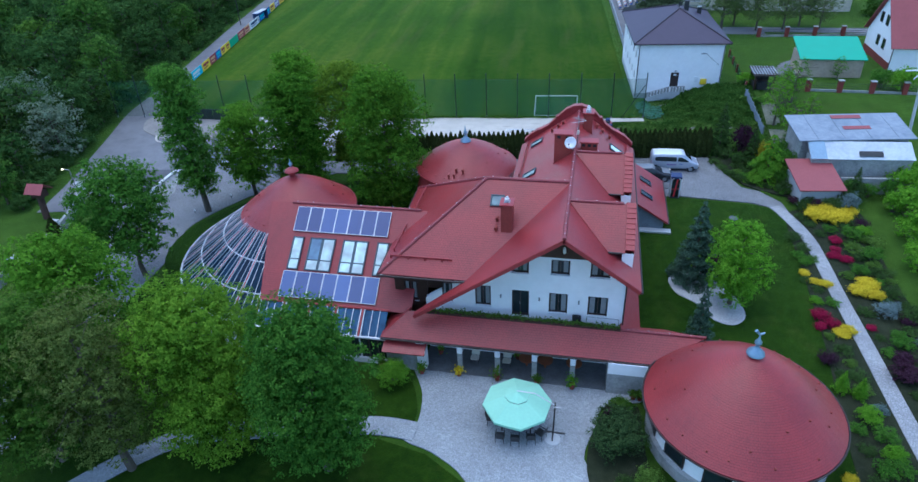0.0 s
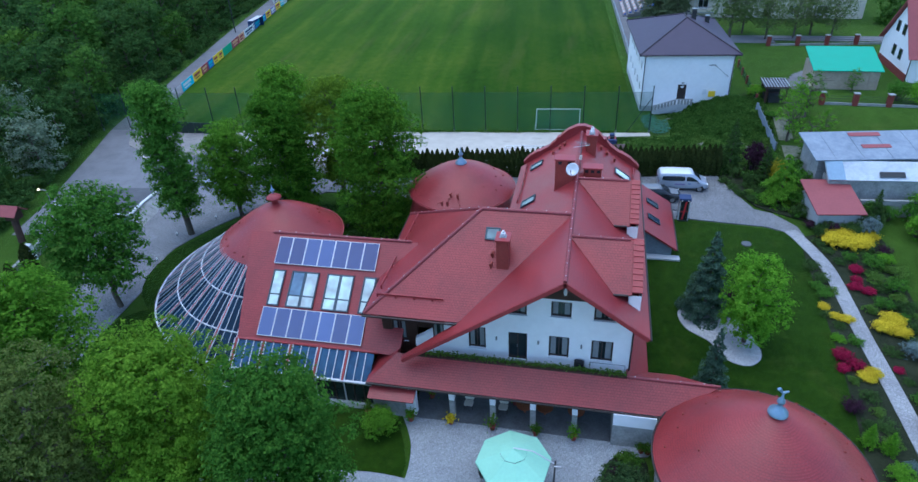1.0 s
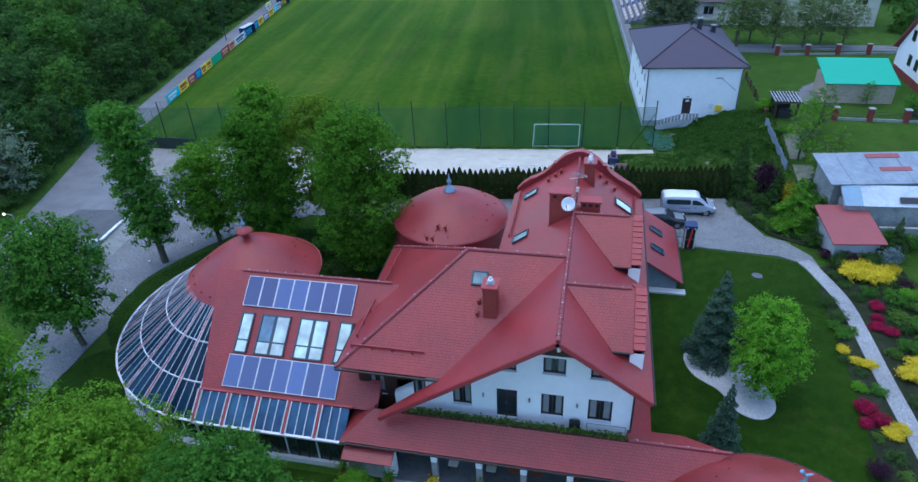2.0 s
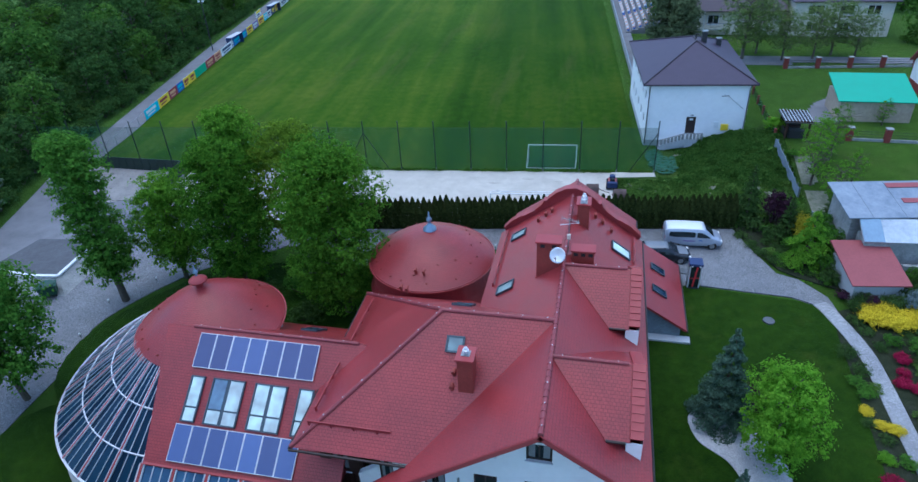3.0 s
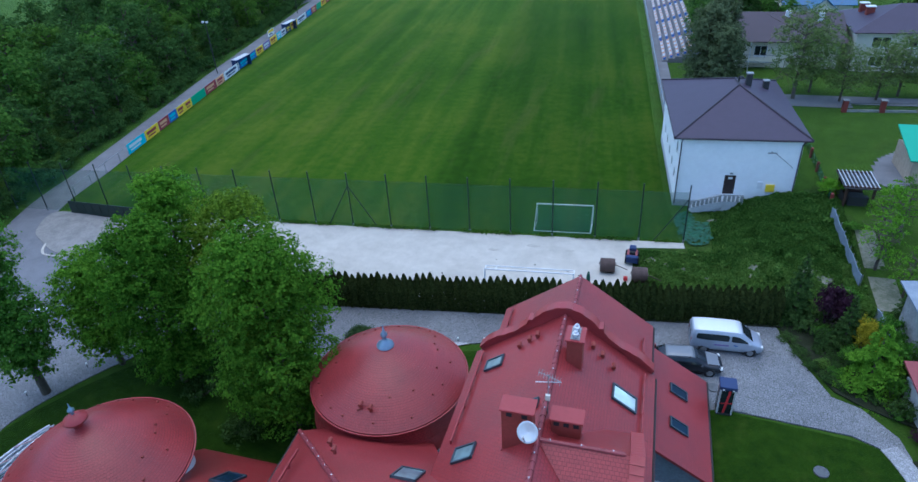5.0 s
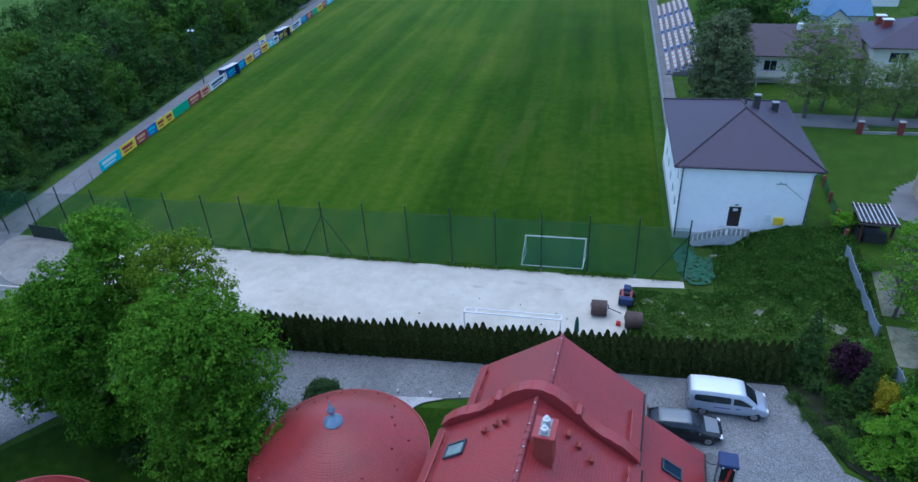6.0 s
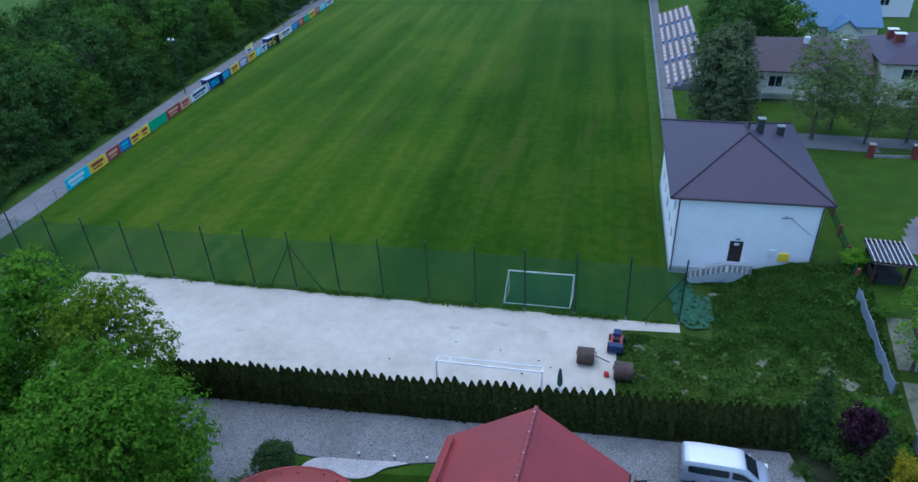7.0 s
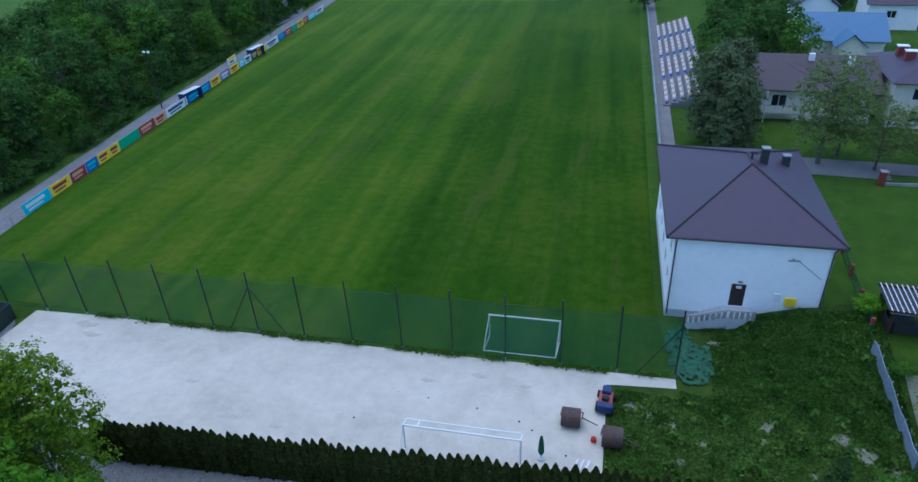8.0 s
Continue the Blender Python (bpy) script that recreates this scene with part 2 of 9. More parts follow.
LEAF_SILVER = leaf_mat("silvery_leaves", (0.110, 0.165, 0.100), (0.250, 0.320, 0.215))
LEAF_SPRUCE = leaf_mat("spruce_needles", (0.022, 0.052, 0.032), (0.098, 0.160, 0.110), 0.2)
LEAF_PINE = leaf_mat("pine_needles", (0.016, 0.040, 0.013), (0.072, 0.122, 0.042), 0.2)
LEAF_BLUE = leaf_mat("blue_spruce_needles", (0.07, 0.11, 0.11), (0.20, 0.26, 0.26), 0.1)
LEAF_THUJA = leaf_mat("thuja_sprays", (0.016, 0.025, 0.006), (0.052, 0.070, 0.018), 0.15)
LEAF_PURPLE = leaf_mat("purple_leaves", (0.020, 0.010, 0.018), (0.060, 0.025, 0.045), 0.15)
LEAF_YELLOW = leaf_mat("yellow_blossom", (0.42, 0.32, 0.015), (0.80, 0.66, 0.04), 0.2)
LEAF_CRIMSON = leaf_mat("crimson_blossom", (0.15, 0.008, 0.028), (0.40, 0.020, 0.080), 0.2)
# ---- building helpers ----
def mesh_of(bm, name, mat, smooth=False):
    bmesh.ops.recalc_face_normals(bm, faces=bm.faces[:]) if len(bm.faces) < 20000 else None
    me = bpy.data.meshes.new(name)
    bm.to_mesh(me)
    bm.free()
    for m in mat if isinstance(mat, (list, tuple)) else (mat,):
        me.materials.append(m)
    if smooth:
        for p in me.polygons:
            p.use_smooth = True
    return me


def part(name, bm, mat, parent, label="", smooth=False):
    ob = new(name, mesh_of(bm, name, mat, smooth))
    ob.parent = parent
    if parent is not None and parent.parent is None:
        ob.matrix_parent_inverse = parent.matrix_basis.inverted()
    return tagged(ob, label)


def empty(name, loc, label, category, group="", kind=""):
    ob = new(name)
    ob.matrix_basis = Matrix.Translation(loc)
    ob.empty_display_size = 0.3
    return tagged(ob, label, category, group, kind)


def solid(name, bm, mat, label, category, group="", kind="", smooth=False):
    return tagged(new(name, mesh_of(bm, name, mat, smooth)), label, category, group, kind)


def box(bm, x0, x1, y0, y1, z0, z1, bevel=0.0):
    r = bmesh.ops.create_cube(bm, size=1.0)["verts"]
    bmesh.ops.transform(bm, matrix=Matrix.Translation(((x0 + x1) / 2, (y0 + y1) / 2, (z0 + z1) / 2)) @ Matrix.Diagonal((abs(x1 - x0), abs(y1 - y0), abs(z1 - z0), 1)), verts=r)
    if bevel:
        bmesh.ops.bevel(bm, geom=list({e for v in r for e in v.link_edges}), offset=bevel, segments=2, affect="EDGES")
    return bm


def B(*args, **kw):
    return box(bmesh.new(), *args, **kw)


def rod(bm, a, b, r0, r1=None, seg=8):
    """A round bar from a to b."""
    a, b = Vector(a), Vector(b)
    d = b - a
    m = Matrix.Translation((a + b) / 2) @ d.to_track_quat("Z", "Y").to_matrix().to_4x4()
    bmesh.ops.create_cone(bm, cap_ends=True, segments=seg, radius1=r0, radius2=r0 if r1 is None else r1, depth=d.length, matrix=m)
    return bm


def rods(*bars, seg=8):
    bm = bmesh.new()
    for a, b, r in bars:
        rod(bm, a, b, r, seg=seg)
    return bm


def slab(bm, pts, thick, uvdir=None):
    """A sloping sheet with the given top outline, thick metres deep; UVs in metres along the eave and up the slope."""
    pts = [Vector(p) for p in pts]
    n = Vector((0, 0, 0))
    for i, p in enumerate(pts):
        n += p.cross(pts[(i + 1) % len(pts)])
    n.normalize()
    if n.z < 0:
        pts.reverse()
        n = -n
    u = Vector(uvdir).normalized() if uvdir else Vector((-n.y, n.x, 0)).normalized() if n.xy.length > 1e-4 else Vector((1, 0, 0))
    v = n.cross(u)
    uv = bm.loops.layers.uv.verify()
    top = [bm.verts.new(p) for p in pts]
    low = [bm.verts.new(p - n * thick) for p in pts]
    faces = [bm.faces.new(top), bm.faces.new(low[::-1])]
    for i in range(len(pts)):
        j = (i + 1) % len(pts)
        faces.append(bm.faces.new((top[i], low[i], low[j], top[j])))
    for f in faces:
        for l in f.loops:
            l[uv].uv = (l.vert.co.dot(u), l.vert.co.dot(v))
    return bm


def sheet(name, pts, z, thick, mat, label, category, kind="structure"):
    """A flat piece of ground with the outline pts, its top at z."""
    bm = bmesh.new()
    top = [bm.verts.new((x, y, z)) for x, y in pts]
    low = [bm.verts.new((x, y, z - thick)) for x, y in pts]
    bm.faces.new(top)
    for i in range(len(pts)):
        j = (i + 1) % len(pts)
        bm.faces.new((top[i], low[i], low[j], top[j]))
    bmesh.ops.triangulate(bm, faces=[f for f in bm.faces if len(f.verts) > 4])
    return solid(name, bm, mat, label, category, kind=kind)


def curve(pts, closed=True, steps=6):
    """A smooth outline through a few corners."""
    out, n = [], len(pts)
    for i in range(n if closed else n - 1):
        p = [Vector(pts[(i + k) % n] if closed else pts[min(max(i + k, 0), n - 1)]) for k in (-1, 0, 1, 2)]
        for s in range(steps):
            t = s / steps
            q = 0.5 * (2 * p[1] + (p[2] - p[0]) * t + (2 * p[0] - 5 * p[1] + 4 * p[2] - p[3]) * t * t + (3 * p[1] - p[0] - 3 * p[2] + p[3]) * t**3)
            out.append(tuple(q))
    if not closed:
        out.append(tuple(pts[-1]))
    return out


def ribbon(line, width):
    """The outline of a band of that width along a line."""
    left, right = [], []
    for i, p in enumerate(line):
        d = (Vector(line[min(i + 1, len(line) - 1)]) - Vector(line[max(i - 1, 0)])).normalized()
        s = Vector((-d.y, d.x)) * width / 2
        left.append(tuple(Vector(p) + s))
        right.append(tuple(Vector(p) - s))
    return left + right[::-1]


def lathe(bm, rings, seg=32, centre=(0, 0), a0=0.0, a1=2 * math.pi, cap=False):
    """A turned form: rings of (radius, z), with UVs along and up it in metres."""
    uv = bm.loops.layers.uv.verify()
    full = abs(a1 - a0 - 2 * math.pi) < 1e-6
    cols = seg if full else seg + 1
    grid = [[bm.verts.new((centre[0] + r * math.cos(a0 + (a1 - a0) * i / seg), centre[1] + r * math.sin(a0 + (a1 - a0) * i / seg), z)) for i in range(cols)] for r, z in rings]
    run = 0.0
    for k in range(len(rings) - 1):
        (r0, z0), (r1, z1) = rings[k], rings[k + 1]
        step = math.hypot(r1 - r0, z1 - z0)
        mean = max(r0, r1)
        for i in range(seg):
            j = (i + 1) % cols
            try:
                f = bm.faces.new((grid[k][i], grid[k][j], grid[k + 1][j], grid[k + 1][i]))
            except ValueError:
                continue
            da = (a1 - a0) / seg
            for l, (ui, vv) in zip(f.loops, ((i, run), (i + 1, run), (i + 1, run + step), (i, run + step))):
                l[uv].uv = (ui * da * max(0.6, round(mean)), vv)
        run += step
    if cap:
        bm.faces.new(grid[0][::-1])
        bm.faces.new(grid[-1])
    return bm


def vpanel(bm, p, q, z0p, z1p, z0q=None, z1q=None, t=0.06):
    """An upright panel between two plan points, with its own foot and head heights at each end."""
    z0q, z1q = z0p if z0q is None else z0q, z1p if z1q is None else z1q
    p, q = Vector(p[:2]), Vector(q[:2])
    d = (q - p).normalized()
    s = Vector((-d.y, d.x)) * t / 2
    vs = [bm.verts.new((*v, z)) for v, z in ((p + s, z0p), (q + s, z0q), (q - s, z0q), (p - s, z0p), (p + s, z1p), (q + s, z1q), (q - s, z1q), (p - s, z1p))]
    for f in ((3, 2, 1, 0), (4, 5, 6, 7), (0, 1, 5, 4), (1, 2, 6, 5), (2, 3, 7, 6), (3, 0, 4, 7)):
        bm.faces.new([vs[i] for i in f])
    return bm
# ---- the ground and what is laid on it ----
def fence_y(x):
    """The line of the ball-catch net along the south end of the pitch."""
    return 81.62 + 0.0865 * x


def board_x(y):
    """The line of the banners along the west side of the pitch."""
    return -63.4 - 0.178 * (y - 91.0)


def ramp01(v, a, b):
    t = min(1.0, max(0.0, (v - a) / (b - a)))
    return t * t * (3 - 2 * t)


def rise(x, y):
    """The ground climbs behind the hedge towards the eastern plots."""
    return 2.0 * ramp01(x, 8.0, 17.0) * ramp01(y, 74.0, 88.0)


bm = bmesh.new()
G = 1600.0
edges = [-G, -700, -300, -150, -90] + list(range(-60, 4, 4)) + list(range(4, 24, 1)) + list(range(24, 61, 4)) + [90, 150, 300, 700, G]
rowsy = [-G, -600, -200, -60, 0, 30, 60] + list(range(64, 92, 1)) + list(range(92, 124, 4)) + [150, 200, 260, 330, 500, 900, G * 2]
gv = [[bm.verts.new((x, y, rise(x, y))) for x in edges] for y in rowsy]
for j in range(len(rowsy) - 1):
    for i in range(len(edges) - 1):
        bm.faces.new((gv[j][i], gv[j][i + 1], gv[j + 1][i + 1], gv[j + 1][i]))
solid("ground", bm, MEADOW, "meadow ground of uneven green grass", "ground", kind="structure", smooth=True)

LAYER = [0]


def laid(name, pts, z, *rest):
    """A sheet, each a little higher than the one before, so that none share a plane."""
    LAYER[0] += 1
    return sheet(name, pts, z + 0.005 * LAYER[0], *rest)


def drape(name, poly, lift, mat, label, category, step=0.8, kind="structure"):
    """A patch that follows the rise of the ground."""
    bm = bmesh.new()
    xs, ys = [p[0] for p in poly], [p[1] for p in poly]
    made = {}

    def vert(i, j):
        if (i, j) not in made:
            x, y = min(xs) + i * step, min(ys) + j * step
            made[i, j] = bm.verts.new((x, y, rise(x, y) + lift))
        return made[i, j]

    def inside(x, y):
        c = False
        for (x0, y0), (x1, y1) in zip(poly, poly[1:] + poly[:1]):
            if (y0 > y) != (y1 > y) and x < (x1 - x0) * (y - y0) / (y1 - y0) + x0:
                c = not c
        return c

    for i in range(int((max(xs) - min(xs)) / step) + 1):
        for j in range(int((max(ys) - min(ys)) / step) + 1):
            if inside(min(xs) + (i + 0.5) * step, min(ys) + (j + 0.5) * step):
                bm.faces.new((vert(i, j), vert(i + 1, j), vert(i + 1, j + 1), vert(i, j + 1)))
    return solid(name, bm, mat, label, category, kind=kind, smooth=True)


# the mown pitch, with faint mowing lanes and worn places
m = Nodes("mown_pitch_grass", 0.95, 0.0, 0.04)
v = m.position()
sl = m.t.nodes.new("ShaderNodeSeparateXYZ")
m.link(v, sl.inputs[0])
cl = m.t.nodes.new("ShaderNodeCombineXYZ")
m.link(m.math("MULTIPLY", m.math("ADD", sl.outputs["X"], m.math("MULTIPLY", sl.outputs["Y"], 0.10)), 0.26), cl.inputs[0])
m.link(m.math("MULTIPLY", sl.outputs["Y"], 0.010), cl.inputs[1])
lane = m.noise(1.0, cl.outputs[0], 3, 0.6)
fine, mid, big = m.noise(12, v, 4, 0.7), m.noise(0.8, v, 5, 0.65), m.noise(0.035, v, 4, 0.6)
f = m.math("ADD", m.math("MULTIPLY", fine, 0.22), m.math("ADD", m.math("MULTIPLY", mid, 0.20), m.math("ADD", m.math("MULTIPLY", lane, 0.30), m.math("MULTIPLY", big, 0.28))))
col = m.ramp(f, [(0.40, (0.013, 0.039, 0.002)), (0.49, (0.024, 0.063, 0.003)), (0.58, (0.052, 0.085, 0.007))])
sp = m.t.nodes.new("ShaderNodeSeparateXYZ")
m.link(v, sp.inputs[0])
# the western half was mown the other way and shows paler
half = m.ramp(m.math("ADD", m.math("MULTIPLY", m.math("ADD", sp.outputs["X"], m.math("MULTIPLY", sp.outputs["Y"], 0.085)), -0.25), -2.6), [(0.0, (1, 1, 1)), (1.0, (1.50, 1.34, 1.5))])
col = m.mix(col, half, 1.0, "MULTIPLY")
worn = m.ramp(m.noise(1.0, m.position((0.30, 0.030, 1)), 6, 0.7), [(0.53, (0, 0, 0)), (0.78, (1, 1, 1))])
col = m.mix(col, (0.085, 0.085, 0.026), m.math("MULTIPLY", worn, 0.55))
m.colour(col)
m.bump(fine, 0.4, 0.04)
m.sheen(0.32)
PITCH = m.mat
laid("sports_pitch", [(-63.9, 77.0), (6.2, 82.3), (4.6, 92), (-6.5, 240), (board_x(240), 240), (board_x(91) - 0.4, 91)], 0.02, 0.1, PITCH, "wide mown green sports pitch with faint lanes", "pitch")

laid("concrete_yard", [(-46.5, 68.6), (-29, 66.6), (2.6, 70.2), (1.9, 80.35), (6.6, 81.1), (6.5, 82.05), (-25.8, 79.25), (-41.0, 78.1), (-47.0, 77.4)], 0.06, 0.12, CONCRETE, "pale bare concrete yard beside the pitch", "yard")
road_line = curve([(-55.0, 50), (-56.6, 57), (-60.4, 69), (-63.4, 78), (-64.6, 86), (-66.2, 94), (-69.0, 108), (-72.6, 126), (-75.4, 142), (-79.3, 164), (-84.6, 193), (-95.0, 250)], False)
laid("road", ribbon(road_line, 4.3), 0.03, 0.12, ROAD, "narrow grey asphalt lane", "road")
laid("forecourt", curve([(-57.2, 56), (-61.9, 69), (-62, 75.6), (-48.5, 76.4), (-46, 68.5), (-47.2, 61), (-49.5, 56), (-54.5, 53.9)], True, 5), 0.03, 0.1, ROAD, "worn grey asphalt forecourt with patched places", "forecourt")
laid("driveway_side", curve([(-47.0, 60.5), (-46.2, 67.5), (-38, 65.8), (-28.2, 65.0), (-28.2, 62.2), (-34.5, 57.2), (-38.6, 49.4), (-37.6, 44.6), (-37.3, 38), (-36.4, 30), (-35.0, 22), (-35, 14), (-39, 14), (-41.0, 30), (-43.6, 42), (-47.6, 49), (-49.4, 54.6)], True, 5), 0.03, 0.1, DRIVE, "grey granite sett drive past the trees", "driveway")
laid("driveway_spur", [(12.0, 60.95), (16.2, 60.6), (17.6, 59.9), (18.2, 58.9), (19.2, 59.3), (18.9, 61.0), (17.2, 63.2), (12.0, 65.4)], 0.07, 0.12, DRIVE, "grey granite sett spur to the garden path", "driveway")
laid("driveway_rear", [(-28.6, 62.2), (-12, 63.2), (-7.6, 64.6), (4, 65.2), (4.2, 60.2), (9.3, 61.2), (12.6, 60.9), (15.6, 64.0), (14.0, 67.9), (13.0, 71.0), (-14, 67.5), (-28.6, 65.5)], 0.07, 0.12, DRIVE, "grey granite sett driveway behind the house", "driveway")
laid("patio", curve([(-11.2, 32.8), (-10.0, 30.5), (-9.7, 27.9), (-10.2, 26.5), (-8.2, 25.8), (-5.8, 24.1), (-4.2, 20.5)], False, 4) + curve([(1.2, 20.5), (2.2, 25), (1.0, 26.8), (1.6, 29.5), (2.2, 31.4), (4.4, 32.0), (4.6, 32.8)], False, 4), 0.04, 0.1, PAVE, "grey granite sett patio in front of the porch", "patio")
laid("front_path", ribbon(curve([(-9.6, 27.2), (-12.0, 27.3), (-15.6, 26.8), (-19.5, 25.8), (-23.4, 24.8), (-25.6, 23.4), (-28.4, 20.3), (-30.6, 16.4), (-32, 12)], False, 5), 1.5), 0.10, 0.1, PAVE, "narrow sett path through the front lawn", "path")
laid("lawn_front", curve([(-11.6, 32.5), (-9.9, 28.2), (-13, 28.1), (-17, 26.9), (-26, 23.4), (-33.6, 15), (-36.2, 30), (-37.0, 39), (-31, 41), (-26, 33.4), (-14, 32.4)], True, 4), 0.03, 0.08, GRASS, "shaded mown lawn under the front trees", "lawn")
laid("lawn_south", [(-12.4, 26.4), (-8.6, 25.6), (-6.0, 24.0), (-4.6, 20.0), (-5, 8), (-31, 8), (-30, 17), (-25, 23.0), (-17, 26.0)], 0.03, 0.08, GRASS, "mown lawn beside the front path", "lawn")
laid("lawn_west", curve([(-31, 39.6), (-37.0, 42), (-38.4, 48.6), (-33, 57.2), (-26, 59.8), (-18, 61.2), (-9, 63.2), (-7.4, 62.6), (-7.4, 54), (-18, 48), (-25, 46)], True, 4), 0.03, 0.08, GRASS, "mown lawn under the trees behind the house", "lawn")
laid("lawn_east", curve([(4.6, 61.2), (9.4, 60.9), (17.8, 59.8), (19.0, 57.6), (18.5, 50), (17.9, 42), (17.0, 34), (15.5, 25), (8, 22), (4.4, 34)], True, 4), 0.03, 0.08, GRASS, "mown green lawn east of the house", "lawn")
laid("flower_bed", curve([(18.6, 57.6), (19.6, 59.4), (25.4, 60.6), (25.0, 50), (25.2, 30), (25, 16), (16.5, 16), (16.4, 28), (17.6, 40), (18.2, 50)], True, 4), 0.045, 0.08, SOIL, "dark planted bed along the garden path", "flower bed")
laid("garden_path", ribbon(curve([(18.1, 60.0), (18.65, 58.7), (19.6, 55.4), (19.95, 52.4), (20.1, 45.8), (20.35, 39.8), (20.6, 32.2), (21.2, 18)], False), 1.15), 0.08, 0.1, PATHMAT, "pale winding sett garden path", "path")
laid("gravel_bed", curve([(7.4, 46.8), (7.6, 44.6), (9.2, 43.2), (10.2, 41.4), (11.6, 41.0), (12.6, 42.2), (12.2, 44.4), (10.6, 47.6)], True, 5), 0.07, 0.08, GRAVEL, "white gravel bed edged in the lawn", "gravel bed")
laid("shrub_bed", curve([(1.3, 25.4), (1.2, 27.6), (1.7, 29.6), (2.4, 31.2), (4.2, 31.7), (4.5, 29.0), (4.9, 26.6), (6.2, 24.4), (4.4, 22.6), (2.2, 23.4)], True, 4), 0.06, 0.08, SOIL, "dark planted bed between the patio and the pavilion", "flower bed")
laid("hedge_bed", [(-29.4, 65.3), (13.4, 70.8), (13.4, 72.2), (-29.4, 66.6)], 0.09, 0.1, SOIL, "dark soil under the hedge", "flower bed")
laid("shrub_border", [(13.3, 70.5), (14.3, 67.8), (15.9, 64.4), (17.4, 63.3), (20.2, 62.0), (20.4, 74.0), (14.0, 72.6)], 0.05, 0.08, SOIL, "dark planted border at the end of the hedge", "flower bed")
drape("rough_bank", curve([(6.7, 82.4), (6.9, 88.4), (11, 89.2), (17, 90.5), (20.0, 92), (20.6, 79), (20.6, 70), (14, 71.6), (3.0, 70.8), (2.3, 80)], True, 4), 0.05, WILD, "unmown grass bank beside the clubhouse", "rough grass")
SHEETING = stained("green_sheeting", (0.022, 0.110, 0.056), (0.016, 0.045, 0.020), 2.2, 0.6)
for cx, cy, rx_, ry_, sd in ((6.6, 86.2, 1.0, 1.9, 1), (7.9, 85.0, 1.1, 1.3, 2), (7.6, 83.0, 1.2, 1.4, 3), (6.6, 83.9, 0.7, 1.0, 4), (8.7, 83.6, 0.6, 0.9, 5)):
    bm = bmesh.new()
    made = {}
    for i in range(-12, 12):
        for j in range(-12, 12):
            u, w = (i + 0.5) / 12, (j + 0.5) / 12
            if u * u + w * w > 1 + 0.55 * noise.noise(Vector((u * 2.2, w * 2.2, sd * 7.1))) or noise.noise(Vector((u * 4 + sd, w * 4, 3.3))) > 0.20:
                continue
            ring = []
            for di, dj in ((0, 0), (1, 0), (1, 1), (0, 1)):
                k = (i + di, j + dj)
                if k not in made:
                    x, y = cx + k[0] / 12 * rx_, cy + k[1] / 12 * ry_
                    made[k] = bm.verts.new((x, y, rise(x, y) + 0.16 + 0.02 * sd + 0.09 * noise.noise(Vector((x * 2.6, y * 2.6, sd)))))
                ring.append(made[k])
            bm.faces.new(ring)
    solid("ground_sheet", bm, SHEETING, "crumpled torn green sheeting on the grass", "ground sheet", "torn green sheets")
drape("gravel_apron", curve([(30.0, 103), (27.6, 101.6), (25.2, 98.0), (24.6, 94.2), (26.4, 92.6), (27.6, 94.5), (27.9, 98.0), (29.6, 101.5)], True, 4), 0.06, ROAD, "grey gravel apron beside the shed", "gravel", 0.5)
DUST = stained("dusty_gravelled_asphalt", (0.285, 0.272, 0.250), (0.17, 0.165, 0.155), 0.5)
laid("dusty_patch", curve([(-60.6, 76.0), (-59.6, 72.2), (-57.2, 70.4), (-53.6, 68.7), (-50.2, 68.8), (-47.6, 70.4), (-48.6, 75.6), (-54.0, 76.0)], True, 5), 0.02, 0.08, DUST, "dusty patch of loose grit on the asphalt", "grit patch")
NEWTAR = stained("dark_new_asphalt", (0.115, 0.120, 0.130), (0.075, 0.078, 0.085), 0.6)
laid("painted_curve", curve([(-56.0, 69.9), (-55.2, 68.75), (-54.1, 68.2), (-51.6, 68.45), (-51.7, 68.3), (-54.2, 68.03), (-55.4, 68.6), (-56.15, 69.8)], True, 3), 0.02, 0.06, CONCRETE, "worn pale line curving on the asphalt", "painted line")
laid("driveway_branch", [(-23.0, 62.6), (-22.8, 60.6), (-20.0, 57.9), (-17.9, 58.2), (-17.8, 60.6), (-18.4, 63.0)], 0.05, 0.1, DRIVE, "sett branch between the oak and the box ball", "driveway")
laid("pebble_strip", curve([(-15.8, 61.6), (-15.2, 62.9), (-12.2, 63.5), (-9.4, 64.0), (-10.6, 63.3), (-11.4, 62.4), (-12.6, 62.0), (-14.2, 62.3)], True, 5), 0.05, 0.06, GRAVEL, "pale pebble strip edging the rear lawn", "gravel")
for x, y, r, n in ((8.2, 63.05, 0.42, 14), (13.9, 57.2, 0.42, 14)):
    c = lathe(bmesh.new(), [(r, 0.0), (r, 0.19), (r - 0.05, 0.20), (0.01, 0.20)], 20, (x, y))
    solid("manhole_cover", c, SLATE, "round manhole cover set in the ground", "manhole", "manhole covers")
# ---- the large house ----
house = empty("house", (-4, 44, 0), "large white house with red tiled roofs and dormers", "house")
RZ, RX, K = 11.45, -1.1, 0.70


def wx(x):
    return RZ - K * abs(x - RX)


def wing_s(y):
    return RZ - K * abs(40.9 - y)


def roof_part(name, pts, label="", mat=TILE, thick=0.16, parent=house):
    return part(name, slab(bmesh.new(), pts, thick), mat, parent, label)


TILE_MESH = {}


